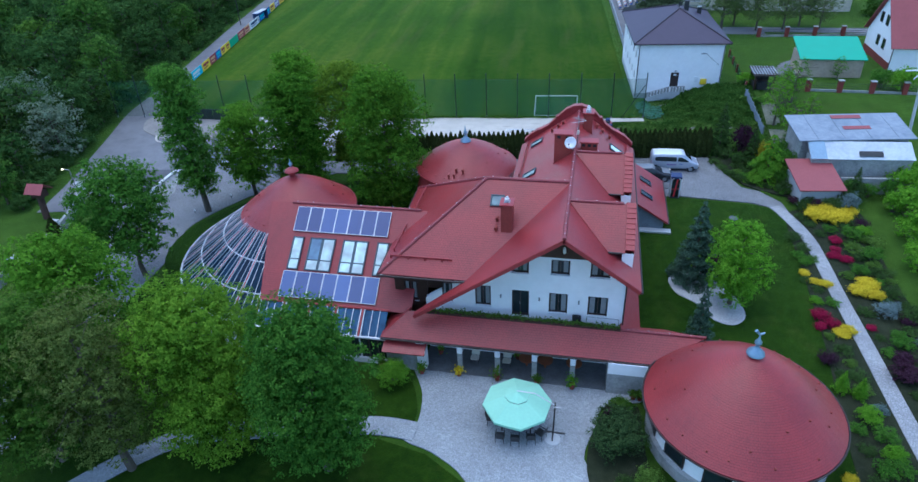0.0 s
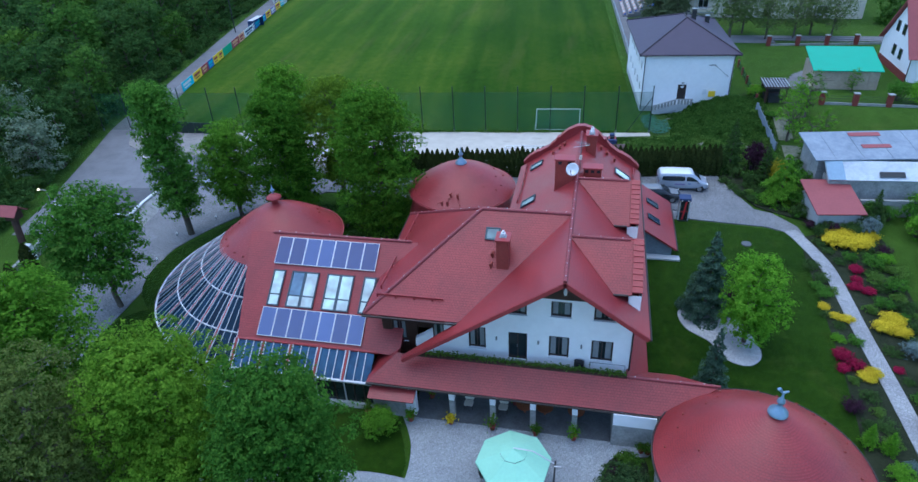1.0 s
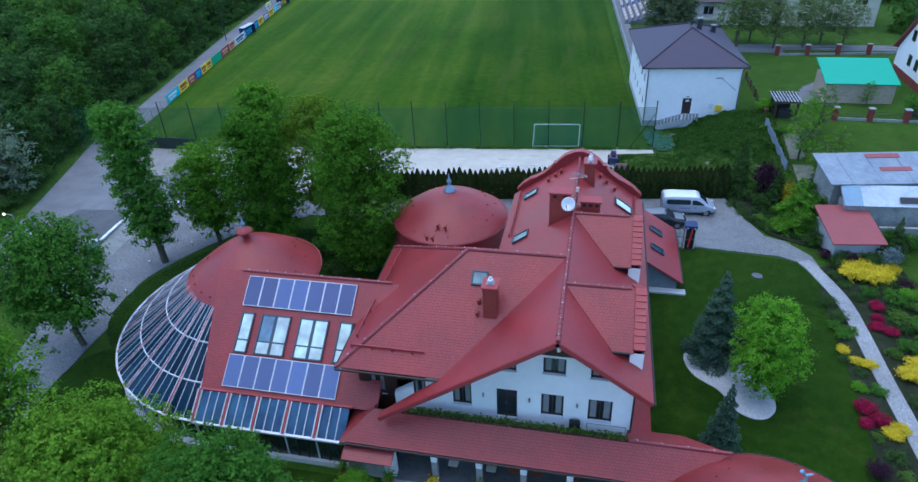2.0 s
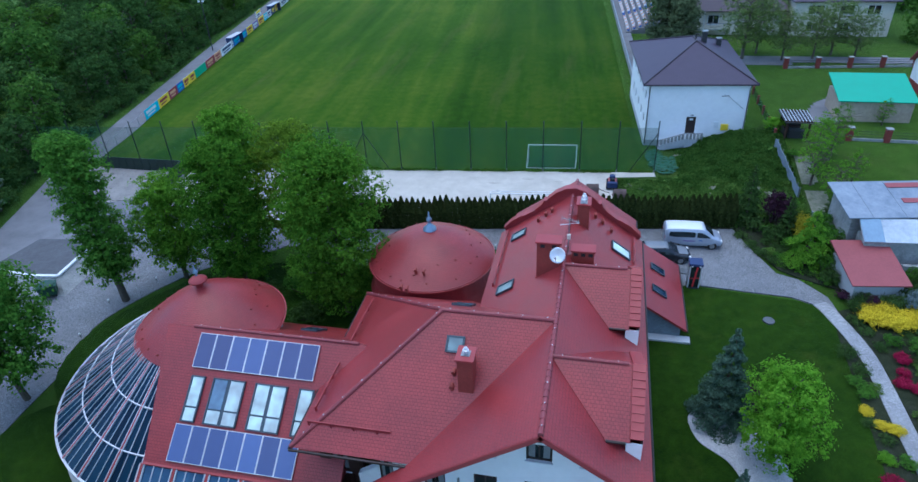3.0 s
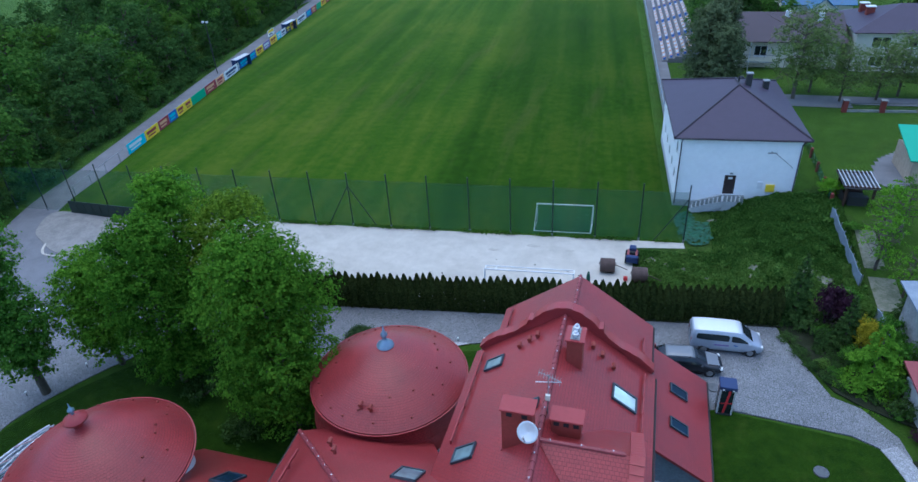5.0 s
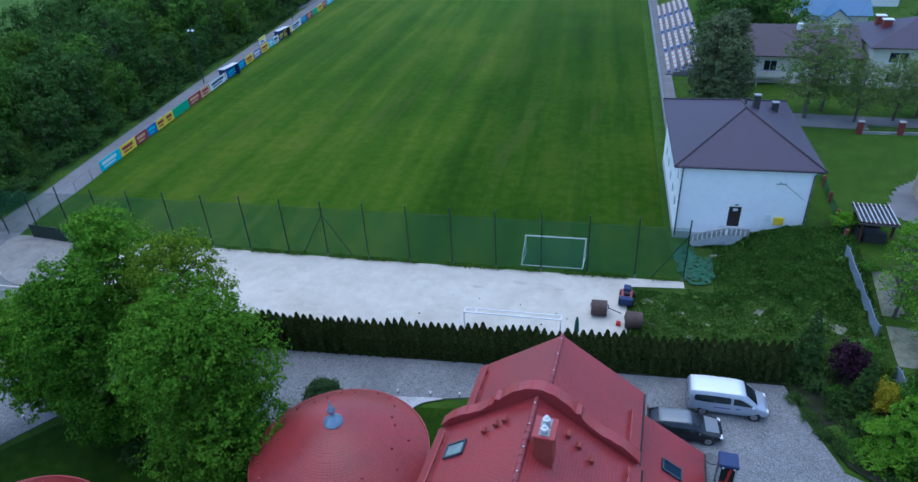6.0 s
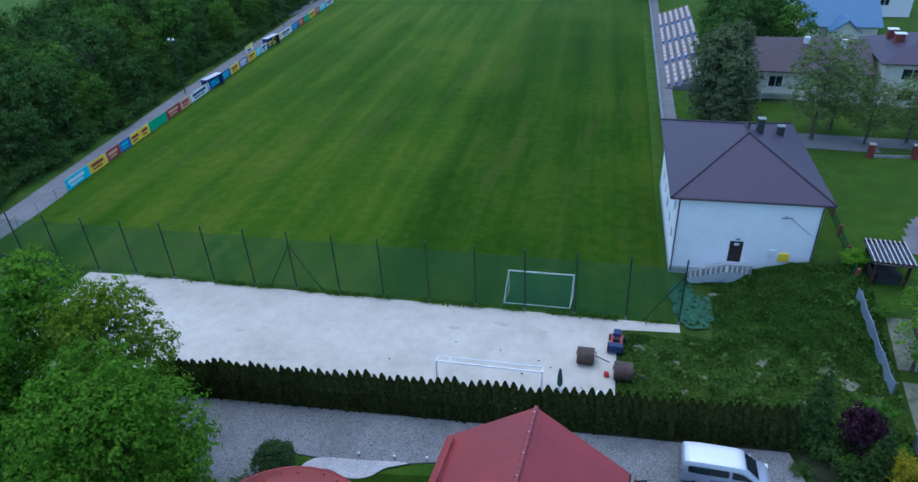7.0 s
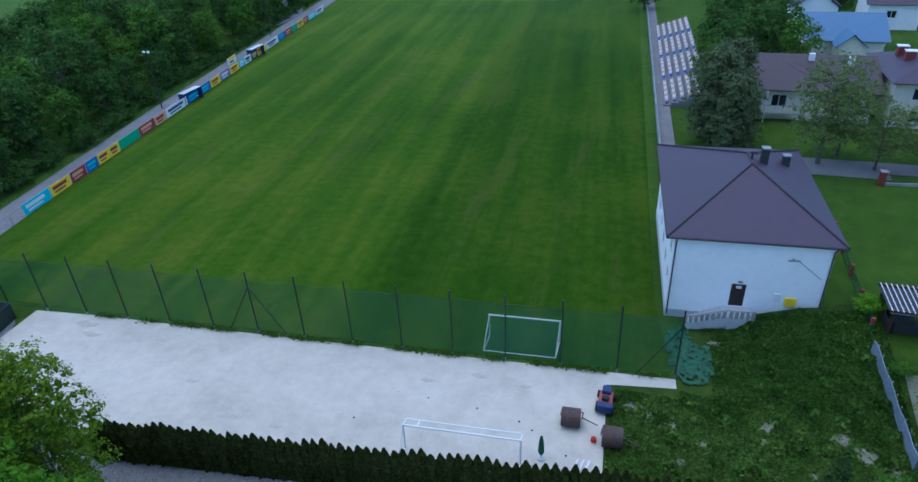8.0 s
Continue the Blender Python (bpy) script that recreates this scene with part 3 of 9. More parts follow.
def ridge_row(a, b, r=0.13, step=0.42, parent=house):
    """Half-round ridge tiles laid end over end, each a piece of its own."""
    a, b = Vector(a), Vector(b)
    n = max(2, int((b - a).length / step))
    if r not in TILE_MESH:
        bm = rod(bmesh.new(), (0, 0, 0), (0, 0, 0.47), r, r * 0.80, 8)
        TILE_MESH[r] = mesh_of(bm, "ridge_tile", RIDGE)
    turn = (b - a).to_track_quat("Z", "Y").to_matrix().to_4x4()
    for i in range(n):
        o = new("ridge_tile", TILE_MESH[r])
        o.parent = parent
        o.matrix_parent_inverse = parent.matrix_basis.inverted()
        o.matrix_basis = Matrix.Translation(a.lerp(b, i / n)) @ turn @ Matrix.Diagonal((1, 1, (b - a).length / n / 0.42, 1))
        if i % 3 == 1:
            if "clip" not in TILE_MESH:
                TILE_MESH["clip"] = mesh_of(B(-0.022, 0.022, -0.03, 0.03, 0.0, 0.03), "ridge_clip", PALEFRAME)
            o = new("ridge_clip", TILE_MESH["clip"])
            o.parent = parent
            o.matrix_parent_inverse = parent.matrix_basis.inverted()
            o.matrix_basis = Matrix.Translation(a.lerp(b, i / n) + Vector((0, 0, r * 0.93)))


# main roof: west and east slopes
ew, ee = RX - 4.95, RX + 4.85
roof_part("roof_slope", [(RX, 40.9, RZ), (RX, 54.6, RZ), (ew, 54.6, wx(ew)), (ew, 40.9 - ew + RX, wx(ew))])
fx = -11.1
roof_part("roof_slope", [(RX, 33.4, RZ), (RX, 40.9, RZ), (-7.5, 34.5, wx(-7.5)), (-8.4, 34.35, wx(-8.4)), (fx, 33.8, wx(fx)), (fx, 33.4, wx(fx))])
roof_part("roof_slope", [(RX, 33.4, RZ), (RX, 54.6, RZ), (ee, 54.6, wx(ee)), (ee, 33.4, wx(ee))])
# cross wing with a hipped end
wz = wing_s(34.5)
hw = -7.0
roof_part("roof_slope", [(hw, 40.9, RZ), (RX, 40.9, RZ), (-7.5, 34.5, wz), (-13.65, 34.5, wz)])
NWX, NWY = -14.3, 48.15
roof_part("roof_slope", [(hw, 40.9, RZ), (-13.65, 34.5, wz), (NWX, NWY, wing_s(NWY))])
roof_part("roof_slope", [(hw, 40.9, RZ), (NWX, NWY, wing_s(NWY)), (-12.8, 50.0, wing_s(50.0)), (-9.4, 50.9, wing_s(50.9)), (-7.4, 50.0, wing_s(50.0)), (ew, 47.6, wing_s(47.6)), (ew, 40.9 - ew + RX, wx(ew)), (RX, 40.9, RZ)])
# lower rear annex
AD = 2.9
roof_part("roof_slope", [(RX, 54.7, RZ - AD), (RX, 62.5, RZ - AD), (ew, 62.5, wx(ew) - AD), (ew, 54.7, wx(ew) - AD)])
roof_part("roof_slope", [(RX, 54.7, RZ - AD), (RX, 62.5, RZ - AD), (ee, 62.5, wx(ee) - AD), (ee, 54.7, wx(ee) - AD)])
# lean-to roof that comes down almost to the lawn
roof_part("roof_slope", [(3.9, 54.0, 3.35), (3.9, 62.6, 3.35), (7.6, 62.6, 1.0), (7.6, 54.0, 1.0)], "low lean-to roof slope")
for a, b in (((RX, 33.4, RZ + 0.02), (RX, 54.4, RZ + 0.02)), ((hw, 40.9, RZ + 0.02), (RX, 40.9, RZ + 0.02)), ((hw, 40.9, RZ + 0.02), (-13.6, 34.55, wz + 0.04)), ((hw, 40.9, RZ + 0.02), (NWX + 0.05, NWY - 0.05, wing_s(NWY) + 0.05)), ((RX, 55, RZ - AD + 0.02), (RX, 62.45, RZ - AD + 0.02))):
    ridge_row(a, b)


# the curved parapet between the main roof and the annex
def parapet_z(x):
    d = x - RX
    a = abs(d)
    if a < 1.75:
        return 10.78 + 1.06 * math.cos(a / 1.75 * math.pi / 2) ** 0.8
    if a < 2.0:
        return 10.78
    s = (a - 2.0) / 2.7
    return 10.78 - 0.22 - 2.10 * (s + 0.06 * math.sin(2 * math.pi * s))


def band(bm, sections):
    """A closed bar through equal rings of points."""
    rings = [[bm.verts.new(p) for p in ring] for ring in sections]
    n = len(rings[0])
    for p, q in zip(rings, rings[1:]):
        for i in range(n):
            bm.faces.new((p[i], p[(i + 1) % n], q[(i + 1) % n], q[i]))
    bm.faces.new(rings[0][::-1]), bm.faces.new(rings[-1])
    return bm


xs = [RX - 4.7 + 9.4 * i / 72 for i in range(73)]
part("parapet", band(bmesh.new(), [[(x, 54.62, 7.0), (x, 54.92, 7.0), (x, 54.92, parapet_z(x)), (x, 54.62, parapet_z(x))] for x in xs]), RED_METAL, house, "curved red parapet wall")
for i in range(30):
    seg = [RX - 4.75 + 9.5 * (i + k / 4) / 30 for k in range(5)]
    up = 0.028 * (i % 2)
    part("coping_tile", band(bmesh.new(), [[(x, 54.46, parapet_z(x) - 0.01), (x, 55.10, parapet_z(x) - 0.05), (x, 55.10, parapet_z(x) + 0.045 + up), (x, 54.46, parapet_z(x) + 0.085 + up)] for x in seg]), RED_METAL if i % 3 else RIDGE2, house)


# walls with openings
def wall(bm, axis, at, lo, hi, z0, z1, openings=(), thick=0.3):
    """An upright wall in the plane axis = at (outer face), going inwards by thick, with rectangular openings (lo, hi, z0, z1)."""
    us = sorted({lo, hi, *[o[0] for o in openings], *[o[1] for o in openings]})
    zs = sorted({z0, z1, *[o[2] for o in openings], *[o[3] for o in openings]})
    nu, nz = len(us) - 1, len(zs) - 1
    full = [[not any(o[0] <= us[i] and us[i + 1] <= o[1] and o[2] <= zs[k] and zs[k + 1] <= o[3] for o in openings) for k in range(nz)] for i in range(nu)]
    made = {}

    def vert(i, k, side):
        if (i, k, side) not in made:
            d = at + thick * side
            made[i, k, side] = bm.verts.new((us[i], d, zs[k]) if axis == "y" else (d, us[i], zs[k]))
        return made[i, k, side]

    def has(i, k):
        return 0 <= i < nu and 0 <= k < nz and full[i][k]

    for i in range(nu):
        for k in range(nz):
            if not full[i][k]:
                continue
            c = ((i, k), (i + 1, k), (i + 1, k + 1), (i, k + 1))
            for side in (0, 1):
                bm.faces.new([vert(*q, side) for q in c])
            for (a, b), (di, dk) in zip(((0, 1), (1, 2), (2, 3), (3, 0)), ((0, -1), (1, 0), (0, 1), (-1, 0))):
                if not has(i + di, k + dk):
                    bm.faces.new((vert(*c[a], 0), vert(*c[b], 0), vert(*c[b], 1), vert(*c[a], 1)))
    return bm


def cut(bm, co, no):
    """Take away what lies on the normal's side of a plane."""
    r = bmesh.ops.bisect_plane(bm, geom=bm.verts[:] + bm.edges[:] + bm.faces[:], plane_co=co, plane_no=no, clear_outer=True)
    return bm


def window(parent, x0, x1, y, z0, z1, mat=BROWNFRAME, bars=1, curtain=True, label="dark brown casement window", inward=1, axis="y"):
    """A casement set in an opening: surround, panes, sill, curtain."""
    def put(a, b, c, d, e, f):
        return B(a, b, min(c, d), max(c, d), e, f) if axis == "y" else B(min(c, d), max(c, d), a, b, e, f)

    w = part("window", put(x0, x1, y + 0.10 * inward, y + 0.14 * inward, z0, z0 + 0.07), mat, parent, label)
    t = 0.085
    for a, b, e, f in ((x0, x0 + t, z0, z1), (x1 - t, x1, z0, z1), (x0 + t, x1 - t, z1 - t, z1), (x0 + t, x1 - t, z0 + 0.072, z0 + t + 0.05)):
        part("window_frame", put(a, b, y + 0.06 * inward, y + 0.18 * inward, e, f), mat, w)
    n = bars + 1
    for i in range(n):
        a, b = x0 + t + (x1 - x0 - 2 * t) * i / n, x0 + t + (x1 - x0 - 2 * t) * (i + 1) / n
        part("pane", put(a + 0.03, b - 0.03, y + 0.12 * inward, y + 0.13 * inward, z0 + t + 0.05, z1 - t), PANE, w)
        if i:
            part("glazing_bar", put(a - 0.035, a + 0.035, y + 0.08 * inward, y + 0.17 * inward, z0 + t + 0.05, z1 - t), mat, w)
    if curtain:
        for a, b in ((x0 + t, x0 + 0.36 * (x1 - x0)), (x1 - 0.36 * (x1 - x0), x1 - t)):
            part("curtain", put(a + 0.02, b - 0.02, y + 0.112 * inward, y + 0.118 * inward, z0 + t + 0.06, z1 - t - 0.02), CURTAIN, w, "pale net curtain behind the glass")
    part("sill", put(x0 - 0.06, x1 + 0.06, y - 0.07 * inward, y + 0.10 * inward, z0 - 0.05, z0 - 0.002), WHITEFRAME, w)
    return w


WY = 35.3
front = [(-9.4, -8.65, 4.45, 6.05), (-7.05, -5.95, 4.4, 6.1), (-4.5, -3.32, 3.75, 5.95), (-1.97, -0.73, 4.3, 5.95), (0.62, 1.92, 4.35, 5.93), (-4.5, -3.37, 7.4, 8.45), (-1.91, -0.69, 7.5, 8.64), (0.63, 1.9, 7.5, 8.6)]
bm = wall(bmesh.new(), "y", WY, -10.6, 2.95, 0.0, 11.4, front)
cut(bm, (RX, 0, RZ - 0.16), (-K, 0, 1))
cut(bm, (RX, 0, RZ - 0.16), (K, 0, 1))
part("wall", bm, WHITE, house, "white rendered gable wall")
for i, (a, b, c, d) in enumerate(front):
    if i != 2:
        window(house, a, b, WY, c, d, bars=1 if i not in (0,) else 0)
door = part("door", B(-4.5, -3.32, WY + 0.12, WY + 0.17, 3.75, 5.95), BROWNFRAME, house, "dark brown glazed balcony door")
for a, b in ((-4.42, -3.95), (-3.87, -3.40)):
    part("pane", B(a, b, WY + 0.10, WY + 0.118, 4.0, 5.85), PANE, door)
part("door_handle", B(-3.97, -3.93, WY + 0.05, WY + 0.118, 4.75, 4.9), GREY, door)
# timber panel in the gable's point
bm = B(-4.2, 2.0, WY - 0.06, WY - 0.005, 8.85, 11.4)
cut(bm, (RX, 0, RZ - 0.17), (-K, 0, 1))
cut(bm, (RX, 0, RZ - 0.17), (K, 0, 1))
part("gable_boarding", bm, DARKWOOD, house, "dark stained timber boarding")
part("gable_lamp", lathe(bmesh.new(), [(0.02, 9.3), (0.10, 9.35), (0.12, 9.6), (0.05, 9.8), (0.01, 9.82)], 10, (-1.1, WY - 0.2)), WHITEPAINT, house, "small white lamp")
# barge boards
for s, xe in ((-1, fx), (1, ee)):
    x1 = xe
    part("barge_board", slab(bmesh.new(), [(RX, 33.36, RZ - 0.03), (x1, 33.36, wx(x1) - 0.03), (x1, 33.44, wx(x1) - 0.03), (RX, 33.44, RZ - 0.03)], 0.24), RED_METAL, house)
# remaining outer walls
bm = bmesh.new()
wall(bm, "x", 2.95, WY + 0.301, 54.4, 0, 8.3, thick=-0.3)
wall(bm, "x", -5.3, 47.0, 54.4, 0, 8.2)
wall(bm, "x", 3.2, 54.95, 61.8, 0, 5.3, thick=-0.3)
wall(bm, "x", -5.3, 54.95, 61.8, 0, 5.3)
part("wall", bm, WHITE, house, "white rendered side walls")
bm = wall(bmesh.new(), "y", 61.8, -5.3, 3.2, 0, 8.5, thick=-0.3)
cut(bm, (RX, 0, RZ - AD - 0.17), (-K, 0, 1))
cut(bm, (RX, 0, RZ - AD - 0.17), (K, 0, 1))
part("wall", bm, WHITE, house, "white rendered rear gable")
bm = wall(bmesh.new(), "y", 35.9, -13.0, -10.6, 2.0, 6.6, [(-12.35, -11.35, 3.85, 5.5)])
wall(bm, "y", 36.0, -10.6, -5.3, 5.0, 6.9)
wall(bm, "x", -13.0, 36.2, 47.0, 0, 6.7)
wall(bm, "y", 47.0, -13.0, -5.6, 0, 6.7, thick=-0.3)
part("wall", bm, DARKWOOD, house, "dark stained timber boarded wall")
window(house, -12.35, -11.35, 35.9, 3.85, 5.5)
for i in range(14):
    part("board", B(-13.0 + i * 0.175, -12.86 + i * 0.175, 35.86, 35.896, 2.0, 3.8), DARKWOOD, house)

# dormers on the east slope
for yd in (38.2, 45.95):
    d = empty("dormer", (1.5, yd, 8.5), "cross-gabled dormer with stepped coping and white gable", "dormer", "dormers on the east slope")
    kd = 0.64
    ze = RZ - kd * 2.95
    xv = RX + (RZ - ze) / K
    for s in (-1, 1):
        part("roof_slope", slab(bmesh.new(), [(RX, yd, RZ + 0.03), (2.66, yd, RZ + 0.03), (2.66, yd + s * 2.95, ze + 0.03), (xv, yd + s * 2.95, ze + 0.03)], 0.14), TILE, d)
        for i in range(9):
            y0, y1 = 2.85 * i / 9, 2.85 * (i + 1) / 9 + 0.03
            zt = RZ + 0.16 - kd * y0
            part("coping_tile", slab(bmesh.new(), [(2.64, yd + s * y0, zt - 0.02), (3.22, yd + s * y0, zt - 0.05), (3.22, yd + s * y1, zt - 0.20), (2.64, yd + s * y1, zt - 0.20)], 0.14), RED_METAL, d)
    bm = wall(bmesh.new(), "x", 3.2, yd - 2.85, yd + 2.85, 7.6, RZ + 0.0, thick=-0.7)
    cut(bm, (0, yd, RZ - 0.12), (0, -kd, 1))
    cut(bm, (0, yd, RZ - 0.12), (0, kd, 1))
    part("wall", bm, WHITE, d, "white rendered dormer gable")
    part("gutter", rods(((xv, yd - 2.98, ze), (2.45, yd - 2.98, ze), 0.07)), BROWNFRAME, d)
    ridge_row((RX + 0.1, yd, RZ + 0.06), (2.4, yd, RZ + 0.06), 0.10, 0.42, d)
# ---- round roofs, conservatory, porch ----
STOP = {}


def cone_roof(name, c, r, z0, z1, label, belly=0.06, mat=TILE_CONE, courses=None, rim=BROWNFRAME):
    """A conical tiled roof in stepped courses, slightly bellied."""
    th = empty(name, (c[0], c[1], z0), label, "round roof", "round tiled roofs")
    n = courses or int(math.hypot(r, z1 - z0) / 0.16)
    rings = [(r - 0.05, z0 - 0.16), (r, z0 - 0.10)]
    for i in range(n):
        a, b = i / n, (i + 1) / n
        for s, lift in ((a, 0.010), (b, 0.0)):
            z = z0 + (z1 - z0) * s + belly * r * math.sin(math.pi * s)
            rings.append((max(0.03, r * (1 - s) + lift * 0.4), z + lift))
    part("roof", lathe(bmesh.new(), rings, 56, c), mat, th)
    part("gutter", lathe(bmesh.new(), [(r - 0.02, z0 - 0.10), (r + 0.10, z0 - 0.12), (r + 0.12, z0 - 0.02), (r + 0.06, z0 - 0.02), (r + 0.05, z0 - 0.10)], 56, c), rim, th, "narrow gutter")
    # small snow stops dotted over the tiles
    rnd = random.Random(5)
    if "snow_stop" not in STOP:
        STOP["snow_stop"] = mesh_of(B(-0.05, 0.05, -0.05, 0.05, 0, 0.10), "snow_stop", BRICKRED)
    for i in range(26):
        s, a = rnd.choice((0.10, 0.2, 0.34)), 2 * math.pi * (i + rnd.random() * 0.3) / 26
        z = z0 + (z1 - z0) * s + belly * r * math.sin(math.pi * s)
        x, y = c[0] + r * (1 - s) * math.cos(a), c[1] + r * (1 - s) * math.sin(a)
        o = new("snow_stop", STOP["snow_stop"])
        o.parent = th
        o.matrix_parent_inverse = th.matrix_basis.inverted()
        o.matrix_basis = Matrix.Translation((x, y, z - 0.01))
    return th


def finial(th, c, z, mat, cap=0.42, bird=False):
    part("finial", lathe(bmesh.new(), [(cap, z - 0.12), (cap * 0.95, z), (cap * 0.45, z + 0.22), (0.12, z + 0.4), (0.10, z + 0.5), (0.20, z + 0.62), (0.20, z + 0.74), (0.08, z + 0.9), (0.03, z + 1.3), (0.005, z + 1.35)], 16, c), mat, th, "sheet metal finial with a ball", True)
    if bird:
        bm = bmesh.new()
        rod(bm, (c[0] - 0.05, c[1], z + 1.25), (c[0] + 0.22, c[1], z + 1.40), 0.08, 0.04)
        rod(bm, (c[0] - 0.05, c[1], z + 1.25), (c[0] - 0.25, c[1], z + 1.5), 0.05, 0.10)
        part("weather_vane", bm, mat, th)


dome_s = cone_roof("pavilion", (9.9, 29.9), 5.6, 3.0, 7.1, "round pavilion roof of small red tiles")
finial(dome_s, (9.9, 29.9), 7.15, BLUEMETAL, 0.5, True)
dome_n = cone_roof("rear_turret", (-11.0, 53.1), 4.5, 6.55, 8.9, "low round red tiled turret roof", 0.07, rim=RED_METAL)
finial(dome_n, (-11.0, 53.1), 8.9, BLUEMETAL, 0.5)
dome_w = cone_roof("conservatory_roof", (-23.45, 43.7), 4.65, 6.45, 9.4, "round red tiled roof over the conservatory", rim=RED_METAL)
vent = part("vent", lathe(bmesh.new(), [(0.24, 9.2), (0.24, 9.75), (0.58, 9.72), (0.56, 9.80), (0.10, 10.10), (0.02, 10.12)], 16, (-23.5, 43.65)), RED_METAL, dome_w, "capped red vent", True)
part("finial", lathe(bmesh.new(), [(0.09, 10.08), (0.07, 10.2), (0.16, 10.3), (0.16, 10.4), (0.05, 10.52), (0.01, 10.85)], 14, (-23.5, 43.65)), BLUEMETAL, vent, "small blue-grey finial", True)
# walls below them
part("wall", lathe(bmesh.new(), [(5.0, 0), (5.0, 3.0)], 40, (9.9, 29.9)), WHITE, dome_s, "white round wall")
part("plinth", lathe(bmesh.new(), [(5.25, 0), (5.25, 0.9), (5.0, 0.95)], 40, (9.9, 29.9)), STONE, dome_s, "grey stone plinth")
for i in range(12):
    a = 2 * math.pi * i / 12 + 0.16
    w = part("window", B(-0.75, 0.75, 4.98, 5.06, 1.1, 2.6), BROWNFRAME, dome_s, "dark framed window")
    p = part("pane", B(-0.66, 0.66, 5.065, 5.075, 1.2, 2.5), PANE, w)
    w.matrix_basis = Matrix.Translation((9.9, 29.9, 0)) @ Matrix.Rotation(a, 4, "Z")
part("wall", lathe(bmesh.new(), [(4.1, 0), (4.1, 6.5)], 40, (-11.0, 53.1)), WHITE, dome_n, "white round wall")
part("roof_skirt", lathe(bmesh.new(), [(4.42, 6.50), (4.30, 6.2), (4.42, 5.2), (4.7, 4.4)], 56, (-11.0, 53.1)), TILE_CONE, dome_n, "red tiled skirt under the rim")
part("wall", lathe(bmesh.new(), [(4.2, 0), (4.2, 6.4)], 40, (-23.45, 43.7), radians(-30), radians(150)), WHITE, dome_w, "white round wall")

# conservatory wing: tiled roof with a glazed skirt that turns round the western end
cons = empty("conservatory", (-20, 38, 0), "conservatory with glazed skirt roof and red tiled top", "conservatory")
CX, CY, CR, CT, CZ = -23.2, 43.5, 10.55, 4.5, 2.45
kz = (RZ - 3.05 - CZ) / (40.9 - 32.95)


def sz(y):
    return CZ + kz * (y - 32.95)


for pts in ([(-24.2, 40.9, sz(40.9)), (-11.6, 40.9, sz(40.9)), (-11.6, 34.55, sz(34.55)), (-23.2, 34.55, sz(34.55))], [(-23.5, 40.9, sz(40.9)), (-11.6, 40.9, sz(40.9)), (-11.6, 48.4, sz(33.4)), (-21.5, 48.4, sz(33.4))]):
    part("roof_slope", slab(bmesh.new(), pts, 0.14), TILE, cons)
ridge_row((-22.4, 40.9, sz(40.9) + 0.04), (-12.1, 40.9, sz(40.9) + 0.04), 0.11, 0.42, cons)


def strip(bm, a, b, w, h, up=None):
    """A square bar from a to b."""
    a, b = Vector(a), Vector(b)
    d = (b - a).normalized()
    s = d.cross(Vector(up or (0, 0, 1))).normalized() * w / 2
    n = s.cross(d).normalized() * h
    vs = [bm.verts.new(p + q) for p in (a, b) for q in (s, -s, -s + n, s + n)]
    for f in ((0, 1, 2, 3), (7, 6, 5, 4), (0, 4, 5, 1), (1, 5, 6, 2), (2, 6, 7, 3), (3, 7, 4, 0)):
        bm.faces.new([vs[i] for i in f])
    return bm


def cone_pt(a, r, lift=0.0):
    return Vector((CX + r * math.cos(a), CY + r * math.sin(a), CZ + (CR - r) * 0.675 + lift))


A0, A1, NB = radians(-90), radians(-205), 10
for i in range(NB):
    a0, a1 = A0 + (A1 - A0) * i / NB, A0 + (A1 - A0) * (i + 1) / NB
    for j in range(3):
        b0, b1 = a0 + (a1 - a0) * j / 3, a0 + (a1 - a0) * (j + 1) / 3
        for r0, r1 in ((CR, 8.6), (8.58, 6.5), (6.48, CT)):
            part("pane", slab(bmesh.new(), [cone_pt(b0, r0), cone_pt(b1, r0), cone_pt(b1, r1), cone_pt(b0, r1)], 0.03), CONSGLASS, cons)
        if j:
            part("glazing_bar", strip(bmesh.new(), cone_pt(b0, CR, 0.0), cone_pt(b0, CT, 0.0), 0.032, 0.05), PALEFRAME, cons)
    for da, mat, w in ((0.0, RED_METAL, 0.11), (0.011, PALEFRAME, 0.045), (-0.011, PALEFRAME, 0.045)):
        part("rafter", strip(bmesh.new(), cone_pt(a0 + da, CR, 0.0), cone_pt(a0 + da * CR / CT * 0.55, CT, 0.0), w, 0.09), mat, cons)
for r, w in ((CR, 0.14), (8.6, 0.07), (6.5, 0.07)):
    bm = bmesh.new()
    for i in range(60):
        strip(bm, cone_pt(A0 + (A1 - A0) * i / 60, r), cone_pt(A0 + (A1 - A0) * (i + 1) / 60, r), w, 0.10)
    part("ring_beam", bm, PALEFRAME, cons, "pale ring profile")
